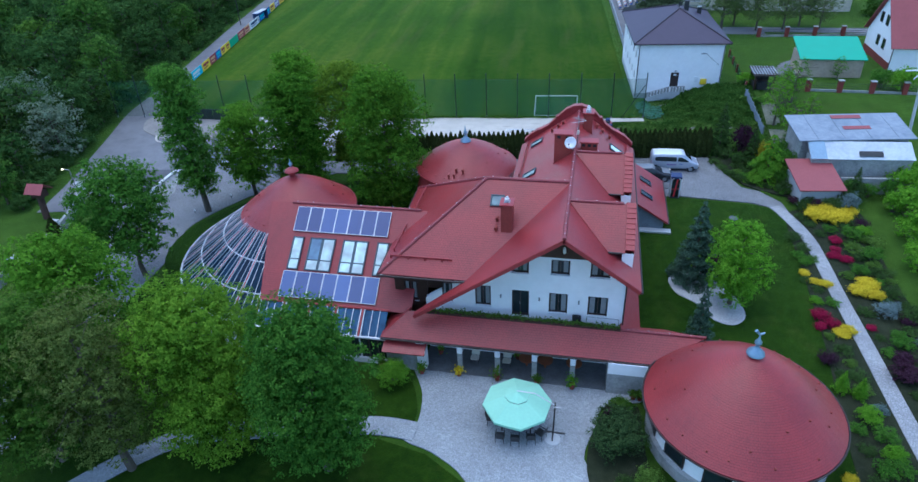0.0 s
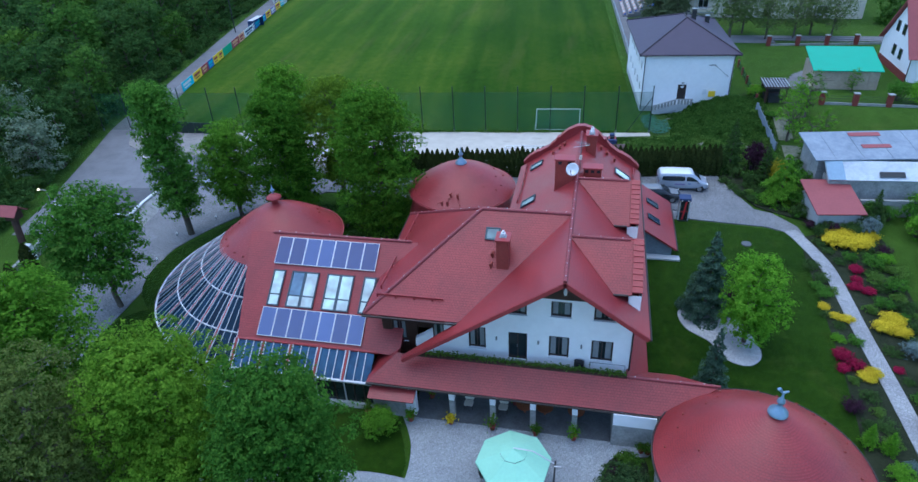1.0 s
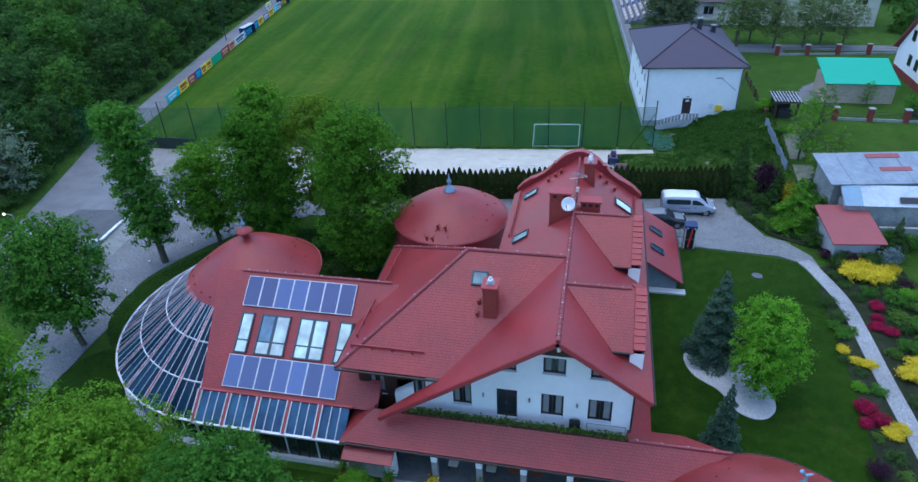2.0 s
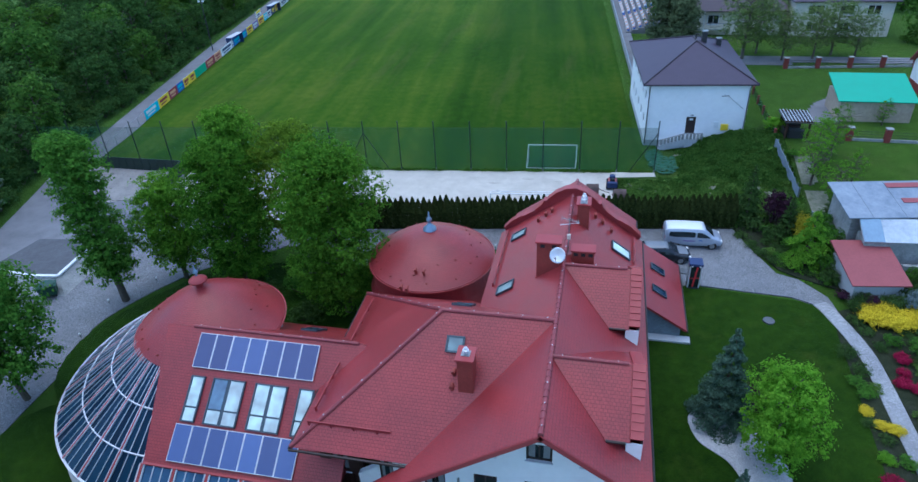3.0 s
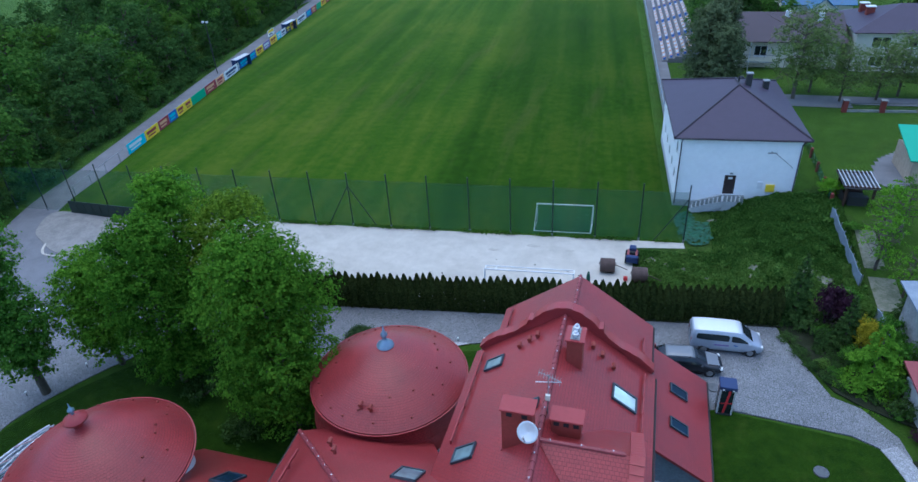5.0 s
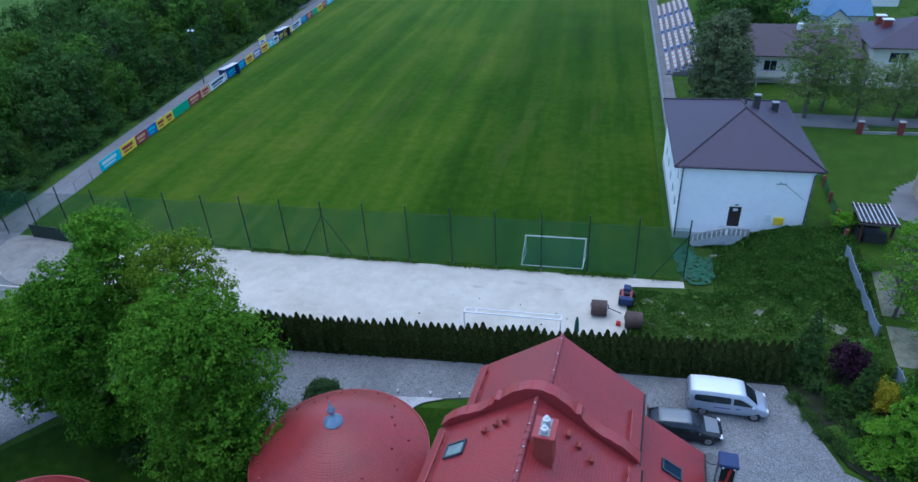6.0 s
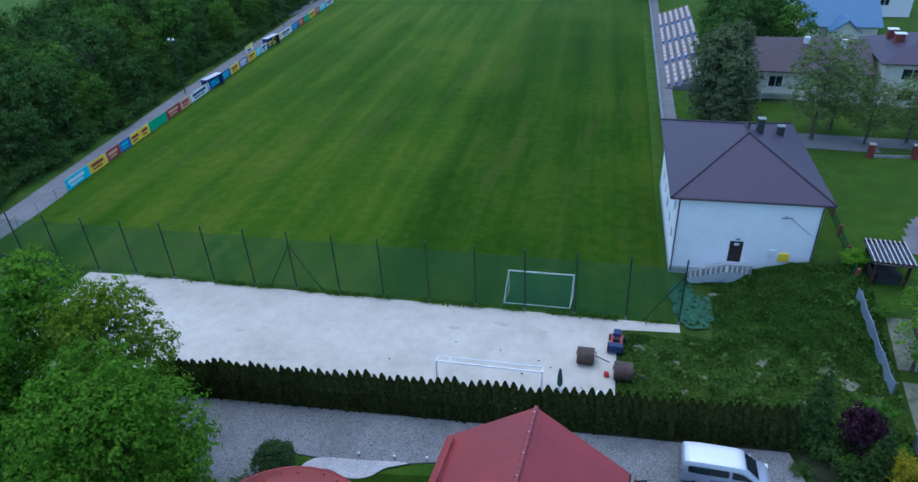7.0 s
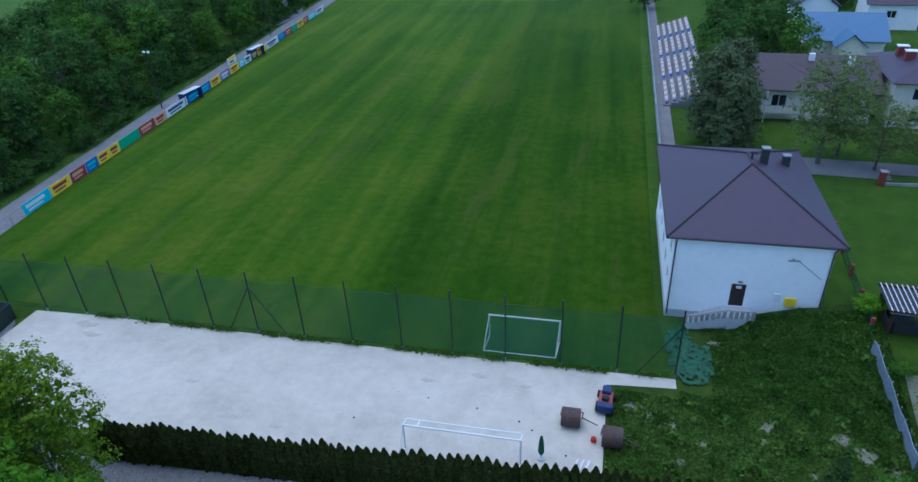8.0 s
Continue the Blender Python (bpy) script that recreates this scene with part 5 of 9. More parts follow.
at(shrub("box_ball", 1.45, 2.5, LEAF_PINE, "clipped dark green box ball", 39, 20000, 0.055, lumps=24), -17.0, 61.3)

# thuja hedge
def thuja_plant(h, r, seed, count=1500, label="dark pointed thuja in a clipped hedge row", leaf=LEAF_THUJA, group="thuja hedge", name="thuja"):
    rng = np.random.default_rng(seed)
    th = empty(name, (0, 0, 0), label, "hedge plant", group)
    part("trunk", rods(((0, 0, -0.05), (0, 0, h * 0.8), 0.05)), BARK, th)
    t = rng.uniform(0, 1, count) ** 0.8
    a = rng.uniform(0, 2 * math.pi, count)
    prof = np.minimum(1.0, ((1 - t) * 2.6)) ** 0.75 * (0.88 + 0.12 * np.sin(a * 5 + t * 9))
    d = r * prof * rng.uniform(0.75, 1.05, count)
    p = np.stack([d * np.cos(a), d * np.sin(a), t * h], 1)
    nrm = np.stack([np.cos(a), np.sin(a), np.full(count, 0.5)], 1) + rng.normal(size=(count, 3)) * 0.3
    crown = new("crown", leaf_mesh("crown", leaf, p, nrm, 0.11 * rng.uniform(0.6, 1.3, count), seed + 1))
    crown.parent = th
    return th


th0, th1 = thuja_plant(3.35, 0.52, 41, 1700), thuja_plant(3.35, 0.48, 43, 1700)
rnd = random.Random(8)
N = 78
for i in range(N):
    t = i / (N - 1)
    x, y = -28.7 + 41.7 * t, 65.75 + 5.55 * t
    k = 0.93 + 0.14 * rnd.random()
    (at if i < 2 else again)((th0, th1)[i % 2], x, y + rnd.uniform(-0.06, 0.06), 0, rnd.uniform(0, 360), 1.0 + rnd.uniform(-0.06, 0.10), k)
# ---- ball-catch net, goals, banners ----
post = empty("net_post", (0, 0, 0), "tall dark green steel net post", "fence post", "posts of the ball-catch net")
part("pole", rods(((0, 0, -0.1), (0, 0, 5.95), 0.06)), GREENPOST, post)
part("base_sleeve", rods(((0, 0, 0.0), (0, 0, 0.35), 0.09)), GREY, post)
part("cap", rods(((0, 0, 5.95), (0, 0, 6.0), 0.075)), GREENPOST, post)
for i in range(-10, 9):
    x = -25.79 + 4.03 * i
    mm = Matrix.Translation((x, fence_y(x), 0))
    if i == -10:
        post.matrix_basis = mm
    else:
        copy_thing(post, mm)
for x, s in ((-25.79, 0), (6.44, -1)):
    bars = [((x, fence_y(x), 4.6), (x + d, fence_y(x + d), 0.05), 0.045) for d in ((-2.6, 2.6) if s == 0 else (-2.7,))]
    for b in bars:
        solid("net_brace", rods(b), GREENPOST, "slanting dark green brace of the net posts", "brace", "braces of the ball-catch net")
m = Nodes("green_netting", 0.8)
m.colour((0.022, 0.125, 0.060))
tp = m.t.nodes.new("ShaderNodeBsdfTransparent")
mx = m.t.nodes.new("ShaderNodeMixShader")
m.link(m.math("ADD", m.math("MULTIPLY", m.noise(0.3, m.position(), 3), 0.26), 0.20), mx.inputs[0])
m.link(tp.outputs[0], mx.inputs[1])
m.link(m.b.outputs[0], mx.inputs[2])
m.link(mx.outputs[0], m.t.nodes["Material Output"].inputs["Surface"])
NET = m.mat
net = empty("ball_net", (-30, fence_y(-30), 0), "fine green ball-catch netting between tall posts", "netting")
for i in range(-10, 8):
    bm = bmesh.new()
    x0, x1 = -25.79 + 4.03 * i, -25.79 + 4.03 * (i + 1)
    vv = [[bm.verts.new((x, fence_y(x) + 0.07 + 0.12 * math.sin((x - x0) / 4.03 * math.pi) * math.sin(z), z)) for z in (0.1, 1.4, 2.7, 4.0, 5.2)] for x in [x0 + (x1 - x0) * k / 5 for k in range(6)]]
    for p, q in zip(vv, vv[1:]):
        for k in range(4):
            bm.faces.new((p[k], q[k], q[k + 1], p[k + 1]))
    part("net_panel", bm, NET, net)
    part("head_rope", rods(((x0, fence_y(x0) + 0.07, 5.2), (x1, fence_y(x1) + 0.07, 5.2), 0.012), seg=5), GREENPOST, net)

# dark windbreak at the corner of the yard
wb = empty("windbreak", (-53, 77, 0), "low dark green slatted windbreak screen", "screen")
for a, b in (((-58.6, 76.2), (-47.9, 76.1)), ((-47.9, 76.1), (-46.6, 69.8))):
    for i in range(10):
        p, q = Vector(a).lerp(Vector(b), i / 10), Vector(a).lerp(Vector(b), (i + 0.94) / 10)
        part("panel", vpanel(bmesh.new(), p, q, 0.05, 1.6, t=0.08), GREENPOST, wb)


def goal(name, x0, x1, y, h, depth, netted=True):
    g = empty(name, ((x0 + x1) / 2, y, 0), "white tubular football goal with a thin net", "goal", "football goals")
    yy = lambda x: y + 0.0865 * (x - x0)
    for x in (x0, x1):
        part("upright", rods(((x, yy(x), 0), (x, yy(x), h), 0.06)), WHITEPAINT, g)
        part("stay", rods(((x, yy(x) + depth, 0.03), (x, yy(x), h), 0.03)), WHITEPAINT, g)
        part("ground_bar", rods(((x, yy(x), 0.04), (x, yy(x) + depth, 0.04), 0.04)), WHITEPAINT, g)
    part("crossbar", rods(((x0 - 0.06, yy(x0), h), (x1 + 0.06, yy(x1), h), 0.06)), WHITEPAINT, g)
    part("rear_bar", rods(((x0, yy(x0) + depth, 0.04), (x1, yy(x1) + depth, 0.04), 0.035)), WHITEPAINT, g)
    bm = bmesh.new()
    q = [bm.verts.new(c) for c in ((x0, yy(x0), h), (x1, yy(x1), h), (x1, yy(x1) + depth, 0.05), (x0, yy(x0) + depth, 0.05))]
    bm.faces.new(q)
    if netted:
        part("goal_net", bm, NET, g)
    else:
        bm.free()
        part("brace_bar", rods(((x0, yy(x0) + 0.55, h - 0.02), (x1, yy(x1) + 0.55, h - 0.02), 0.045)), WHITEPAINT, g)
        for x in (x0, x0 + 0.9, x1):
            part("top_link", rods(((x, yy(x), h), (x, yy(x) + 0.55, h - 0.02), 0.04)), WHITEPAINT, g)


goal("football_goal", -7.55, -2.10, 83.70, 2.05, -1.9)
goal("spare_goal", -9.9, -2.5, 71.35, 2.1, -1.3, False)

# banners along the touchline, with a low rail behind
def banner(p, q, colour, h=1.0, bars=(), z0=0.1):
    b = empty("banner", (p.x, p.y, 0), "printed advertising banner on the touchline rail", "banner", "banners along the pitch")
    bm = bmesh.new()
    d = (q - p).normalized()
    s = Vector((-d.y, d.x)) * 0.03
    vs = [bm.verts.new((*(v + k), z)) for z in (z0, z0 + h) for v, k in ((p, s), (q, s), (q, -s), (p, -s))]
    for f in ((3, 2, 1, 0), (4, 5, 6, 7), (0, 1, 5, 4), (1, 2, 6, 5), (2, 3, 7, 6), (3, 0, 4, 7)):
        bm.faces.new([vs[i] for i in f])
    part("cloth", bm, colour, b)
    for u0, u1, w0, w1, mat in bars:
        a, c = p.lerp(q, u0) - s * 1.4, p.lerp(q, u1) - s * 1.4
        bm = bmesh.new()
        bm.faces.new([bm.verts.new((*v, z0 + h * w)) for v, w in ((a, w0), (c, w0), (c, w1), (a, w1))])
        part("print", bm, mat, b)
    return b


BC = {k: plain("banner_" + k, c, 0.6, vary=0.08) for k, c in {"cyan": (0.05, 0.50, 0.62), "yellow": (0.80, 0.58, 0.03), "maroon": (0.28, 0.03, 0.05), "blue": (0.03, 0.12, 0.40), "green": (0.03, 0.36, 0.18), "white": (0.68, 0.70, 0.72), "peach": (0.66, 0.36, 0.20), "navy": (0.02, 0.04, 0.12), "violet": (0.22, 0.16, 0.36)}.items()}
marks = {"cyan": "white", "yellow": "maroon", "maroon": "peach", "blue": "cyan", "white": "navy", "violet": "white", "green": None, "peach": "maroon", "navy": "yellow"}
y = 91.4
for name, ln in (("cyan", 4.6), ("yellow", 3.7), ("maroon", 3.0), ("blue", 2.5), ("yellow", 2.5), ("yellow", 2.3), ("green", 5.0), ("maroon", 4.2), ("peach", 3.2), ("white", 6.8), ("blue", 4.6), ("blue", 3.6), ("yellow", 3.8), ("violet", 4.0), ("yellow", 4.0), ("cyan", 2.6), ("white", 3.0), ("navy", 3.2), ("yellow", 4.6), ("white", 7.0), ("blue", 4.0), ("maroon", 4.2), ("green", 4.0), ("yellow", 4.2), ("maroon", 3.4), ("cyan", 6.0), ("white", 6.0)):
    p, q = Vector((board_x(y), y)), Vector((board_x(y + ln * 0.95), y + ln * 0.95))
    mk = marks[name]
    banner(p, q, BC[name], 1.35, [] if not mk else [(0.10, 0.80, 0.50, 0.80, BC[mk]), (0.15, 0.70, 0.20, 0.36, BC[mk])])
    y += ln
rail = empty("touchline_rail", (board_x(90), 90, 0), "low steel rail behind the banners", "fence")
bm = bmesh.new()
for i in range(45):
    yy = 80 + i * 3.2
    rod(bm, (board_x(yy) - 0.25, yy, 0), (board_x(yy) - 0.25, yy, 1.25), 0.04, seg=6)
part("post", bm, GREY, rail)
part("top_rail", rods(((board_x(80) - 0.25, 80, 1.2), (board_x(222) - 0.25, 222, 1.2), 0.04)), GREY, rail)

PURPLEDARK = plain("dark_ridge_sheet", (0.024, 0.016, 0.028), 0.5)
# ---- white clubhouse with an aubergine hipped roof ----
club = empty("clubhouse", (11, 98, 0), "white rendered clubhouse with aubergine hipped roof", "building")
TURN_C = 4.6


def cl(x, y, z):
    """Local to world: the clubhouse stands slightly turned."""
    c, s = math.cos(radians(TURN_C)), math.sin(radians(TURN_C))
    return Vector((5.5 + c * x - s * y, 89.6 + s * x + c * y, z))


CW, CD, CH = 11.1, 17.2, 7.5
MC = Matrix.Translation((5.5, 89.6, 0)) @ Matrix.Rotation(radians(TURN_C), 4, "Z")


def cpart(name, bm, mat, label="", parent=club):
    bmesh.ops.transform(bm, matrix=MC, verts=bm.verts[:])
    return part(name, bm, mat, parent, label)


bm = wall(bmesh.new(), "y", 0, 0, CW, 0, CH, [(4.58, 5.66, 1.5, 3.58)])
wall(bm, "y", CD, 0, CW, 0, CH, thick=-0.3)
wall(bm, "x", CW, 0.3, CD - 0.3, 0, CH, thick=-0.3)
side = [(a, a + 0.9, z, z + 1.1) for a in (1.6, 4.4, 7.4, 10.4, 13.4) for z in (2.2, 5.0)]
wall(bm, "x", 0, 0.3, CD - 0.3, 0, CH, side)
cpart("wall", bm, WHITE, "white rendered wall")
cpart("plinth", wall(bmesh.new(), "y", -0.03, -0.03, CW + 0.03, 0, 0.7, thick=0.028), PLINTH)
cpart("plinth", wall(bmesh.new(), "x", -0.03, 0, CD, 0, 0.7, thick=0.028), PLINTH)
for a, b, c, d in side:
    w = cpart("window", B(0.10, 0.16, a, b, c, d), BROWNFRAME, "small dark window")
    cpart("pane", B(0.085, 0.098, a + 0.08, b - 0.08, c + 0.08, d - 0.08), PANE, "", w)
o = 0.65
e = [(-o, -0.35), (CW + o, -0.35), (CW + o + 0.3, CD + 0.4), (-o, CD + 0.4)]
r0, r1, rz = (6.15, 8.1, 10.1), (6.1, 10.3, 10.1), CH + 0.05
for pts in ([(*e[0], rz), (*e[1], rz), r0], [(*e[1], rz), (*e[2], rz), r1, r0], [(*e[2], rz), (*e[3], rz), r1], [(*e[3], rz), (*e[0], rz), r0, r1]):
    cpart("roof_slope", slab(bmesh.new(), pts, 0.12), PURPLEROOF)
for a, b in ((r0, r1), (r0, (*e[0], rz)), (r0, (*e[1], rz)), (r1, (*e[2], rz)), (r1, (*e[3], rz))):
    bm = bmesh.new()
    rod(bm, Vector(a) + Vector((0, 0, 0.03)), Vector(b) + Vector((0, 0, 0.03)), 0.09)
    cpart("ridge", bm, PURPLEDARK)
for a, b in ((e[0], e[1]), (e[1], e[2]), (e[3], e[0])):
    cpart("gutter", rods(((*a, rz - 0.1), (*b, rz - 0.1), 0.08)), PURPLEDARK)
for x in (0.1, CW - 0.1):
    cpart("downpipe", rods(((x, -0.5, CH - 0.1), (x, -0.1, CH - 0.5), 0.05), ((x, -0.1, CH - 0.5), (x, -0.1, 0.3), 0.05)), PURPLEDARK)
d = cpart("door", B(4.58, 5.66, 0.08, 0.14, 1.5, 3.58), BROWNFRAME, "dark brown steel door")
cpart("door_pane", B(4.95, 5.35, 0.066, 0.078, 3.12, 3.36), WHITEFRAME, "", d)
cpart("door_lamp", B(5.0, 5.3, -0.12, -0.004, 3.75, 3.87), GREY)
cpart("meter_box", B(8.52, 9.32, -0.18, -0.004, 2.0, 2.72), BC["yellow"], "yellow gas meter box")
cpart("fuse_box", B(7.69, 8.2, -0.12, -0.004, 2.3, 3.0), WHITEFRAME)
cpart("cable_bracket", rods(((8.4, -0.02, 6.2), (8.4, -0.5, 6.3), 0.05), ((8.0, -0.4, 6.2), (8.8, -0.4, 6.25), 0.06)), GREY)
cpart("cable", rods(((8.7, -0.3, 6.2), (10.6, -0.06, 4.6), 0.02)), DARKGREY)
for x, y, h in ((7.35, 9.7, 0.5), (9.6, 11.7, -0.9)):
    c = cpart("chimney", B(x - 0.28, x + 0.28, y - 0.28, y + 0.28, 8.2, 10.3 + h), DARKGREY)
    cpart("chimney_cap", B(x - 0.33, x + 0.33, y - 0.33, y + 0.33, 10.3 + h, 10.4 + h), GREY, "", c)
cpart("vent_pipe", rods(((6.2, 8.9, 9.8), (6.2, 8.9, 10.8), 0.09), ((6.2, 8.9, 10.75), (6.6, 8.9, 10.65), 0.09)), DARKGREY)
# outside stair
st = empty("stair", (9, 88.8, 0), "short concrete stair with stone balustrade up to the door", "stair")
for i in range(8):
    cpart("step", B(1.5 + i * 0.36, 1.88 + i * 0.36, -1.5, -0.05, 0.0, 0.183 * (i + 1)), PLINTH, "", st)
cpart("landing", B(4.37, 6.25, -1.5, -0.05, 0, 1.48), PLINTH, "", st)
cpart("stair_string", slab(bmesh.new(), [(1.4, -1.68, 0.62), (4.4, -1.68, 1.52), (4.4, -1.52, 1.52), (1.4, -1.52, 0.62)], 0.7), PLINTH, "grey rendered stair string", st)
cpart("stair_string", B(4.4, 6.3, -1.68, -1.52, 0.2, 1.52), PLINTH, "grey rendered stair string", st)
for i in range(13):
    x = 1.5 + i * 0.39
    z = min(1.52, 0.62 + 0.30 * (x - 1.4))
    lean = 0.10 if x < 4.4 else 0.0
    cpart("baluster", slab(bmesh.new(), [(x - 0.12 - lean, -1.70, z + 0.62), (x + 0.12 - lean, -1.70, z + 0.62), (x + 0.12 - lean, -1.50, z + 0.62), (x - 0.12 - lean, -1.50, z + 0.62)], 0.62), STONE, "", st)
cpart("handrail", rods(((1.4, -1.6, 1.28), (4.4, -1.6, 2.18), 0.06), ((4.4, -1.6, 2.18), (6.3, -1.6, 2.18), 0.06)), STONE, "", st)
# ---- gardens and plots on the east side ----
SHRUBS = {}
FEATURE = []


def bush(kind, x, y, s=1.0, tall=1.0, z=None):
    """One shrub of a kind; the first of each is built, the rest are copies."""
    spec = {
        "yellow": ("azalea", 0.9, 0.9, LEAF_YELLOW, "azalea in full yellow flower", 2600, 0.062),
        "crimson": ("rhododendron", 0.9, 0.9, LEAF_CRIMSON, "rhododendron in crimson flower", 2400, 0.060),
        "green": ("garden_shrub", 1.0, 1.1, LEAF_MAPLE, "rounded mid green garden shrub", 1500, 0.060),
        "dark": ("low_juniper", 1.0, 0.9, LEAF_JUNIPER, "low dark green juniper", 1300, 0.062),
        "bright": ("globe_maple", 1.0, 1.5, LEAF_BRIGHT, "bright green globe-shaped shrub", 2640, 0.060),
        "blue": ("blue_spruce", 1.0, 1.2, LEAF_BLUE, "low blue-grey spruce shrub", 2160, 0.050),
        "olive": ("spirea_bush", 1.0, 1.0, LEAF_OLIVE, "olive green spirea bush", 2160, 0.050),
        "purple": ("smoke_bush", 1.0, 1.4, LEAF_PURPLE, "dark purple smoke bush", 2400, 0.060),
    }[kind]
    th = SHRUBS.get(kind)
    z = rise(x, y) + 0.03 if z is None else z
    turn = (x * 37 + y * 91) % 360
    if th is None:
        name, r, h, leaf, label, count, size = spec
        SHRUBS[kind] = th = shrub(name, r, h, leaf, label, 60 + len(SHRUBS), count, size, group="shrubs of the garden beds")
        return at(th, x, y, z, turn, s, s * tall)
    return again(th, x, y, z, turn, s, s * tall)


for kind, x, y, s, tall in (
    ("yellow", 21.2, 58.1, 1.2, 0.9), ("yellow", 22.5, 57.8, 1.3, 0.9), ("yellow", 23.7, 58.2, 1.2, 0.9), ("yellow", 22.4, 59.2, 1.2, 1.0), ("yellow", 24.3, 59.2, 1.1, 0.9), ("yellow", 21.4, 59.2, 1.1, 1.0),
    ("blue", 23.3, 61.9, 0.9, 1.2), ("dark", 21.2, 60.6, 0.9, 1.2), ("dark", 25.2, 61.2, 1.2, 1.4), ("purple", 20.0, 61.0, 0.7, 0.8), ("dark", 24.5, 57.4, 1.1, 0.8), ("purple", 24.8, 57.0, 0.9, 0.7),
    ("crimson", 21.9, 54.0, 0.75, 1.0), ("crimson", 21.2, 51.5, 0.75, 0.9), ("crimson", 22.0, 51.0, 0.7, 0.9), ("crimson", 21.6, 52.6, 0.6, 0.9),
    ("green", 23.4, 54.8, 1.1, 1.0), ("bright", 24.6, 55.6, 0.9, 0.7), ("olive", 23.0, 52.6, 1.0, 0.9), ("green", 24.2, 51.6, 1.1, 1.0), ("olive", 25.0, 53.6, 1.0, 1.0), ("green", 22.6, 49.4, 0.9, 0.8), ("dark", 23.6, 49.0, 1.0, 0.8),
    ("yellow", 21.7, 46.4, 1.0, 0.9), ("yellow", 22.6, 47.4, 1.0, 0.9), ("yellow", 22.7, 46.0, 0.85, 0.9), ("dark", 24.1, 46.4, 1.0, 0.9), ("blue", 22.7, 43.6, 1.0, 1.0), ("blue", 23.4, 44.3, 0.8, 1.0), ("dark", 24.6, 43.6, 1.1, 1.0), ("crimson", 21.3, 42.0, 0.5, 0.8),
    ("crimson", 18.0, 42.9, 0.85, 0.9), ("crimson", 18.6, 41.9, 0.8, 0.9), ("crimson", 17.7, 41.6, 0.6, 0.9), ("yellow", 19.4, 41.3, 0.8, 0.8), ("yellow", 19.0, 40.9, 0.7, 0.8),
    ("yellow", 18.2, 48.6, 0.6, 0.7), ("yellow", 18.7, 47.5, 0.6, 0.7), ("yellow", 19.4, 47.2, 0.65, 0.8), ("dark", 18.1, 47.6, 0.6, 0.7), ("dark", 18.7, 46.4, 0.6, 0.7), ("bright", 18.2, 44.8, 0.6, 0.5), ("green", 19.3, 44.6, 0.7, 0.7),
    ("dark", 18.5, 54.2, 0.9, 0.8), ("dark", 18.9, 52.4, 0.8, 0.9), ("green", 18.3, 51.3, 0.7, 0.7), ("olive", 19.2, 50.8, 0.7, 0.7), ("green", 18.6, 50.2, 0.8, 0.8),
    ("purple", 21.8, 36.8, 1.2, 0.7), ("purple", 22.2, 38.4, 0.9, 0.7), ("green", 22.8, 40.2, 1.0, 0.8), ("dark", 23.6, 37.8, 1.2, 0.9), ("olive", 23.0, 34.6, 0.9, 0.9), ("yellow", 22.4, 33.6, 0.6, 0.9), ("green", 23.6, 32.0, 1.1, 0.9),
    ("bright", 18.3, 32.6, 0.9, 0.8), ("green", 18.8, 31.2, 0.9, 0.9), ("bright", 18.9, 29.8, 0.8, 0.7), ("green", 18.0, 28.6, 0.9, 0.8), ("yellow", 15.9, 27.6, 0.6, 0.9), ("olive", 17.0, 26.6, 0.8, 0.9), ("purple", 17.2, 37.8, 0.8, 0.8), ("dark", 17.9, 36.4, 0.7, 0.8),
    ("bright", 29.6, 59.8, 2.0, 1.0), ("bright", 28.6, 55.2, 1.9, 1.0), ("bright", 31.0, 64.4, 2.0, 1.0), ("green", 33.4, 61.0, 2.0, 1.1), ("bright", 33.6, 66.8, 1.8, 1.0), ("bright", 32.4, 57.4, 1.9, 1.0), ("bright", 27.6, 50.6, 1.9, 1.0), ("dark", 27.0, 45.5, 1.6, 1.0), ("green", 26.6, 41.0, 1.5, 1.0), ("dark", 26.2, 36.5, 1.6, 1.0),
    ("dark", 13.6, 69.4, 0.8, 0.8), ("dark", 14.2, 68.0, 0.8, 0.8), ("dark", 14.9, 66.7, 0.8, 0.8), ("dark", 15.7, 65.6, 0.8, 0.9), ("dark", 16.6, 64.9, 0.7, 0.9), ("olive", 15.6, 66.9, 0.7, 0.9),
    ("purple", 16.7, 71.9, 1.4, 2.0), ("purple", 17.6, 72.6, 1.1, 1.7), ("dark", 15.0, 71.0, 1.2, 1.3), ("green", 18.6, 75.0, 1.2, 1.2), ("dark", 16.2, 69.2, 1.2, 1.4), ("green", 17.6, 67.8, 1.1, 1.1), ("purple", -11.3, 60.8, 0.6, 0.9), ("olive", 19.6, 73.6, 1.0, 1.2), ("dark", 14.2, 73.4, 1.1, 1.2),
    ("green", 3.6, 31.2, 0.6, 1.2), ("purple", 2.5, 30.6, 0.5, 1.2), ("dark", 3.4, 25.2, 0.7, 1.2), ("olive", 5.2, 24.2, 0.7, 1.2), ("green", 3.0, 24.4, 0.8, 1.0),
):
    FEATURE.append(bush(kind, x, y, s, tall))
for x, y, h in ((17.3, 35.0, 1.9), (18.3, 34.6, 1.8)):
    th = conifer("golden_cypress", h, 0.55, LEAF_BRIGHT, "small pointed golden-green cypress", int(x * 10), 1600, 0.055, droop=0.1)
    at(th, x, y)
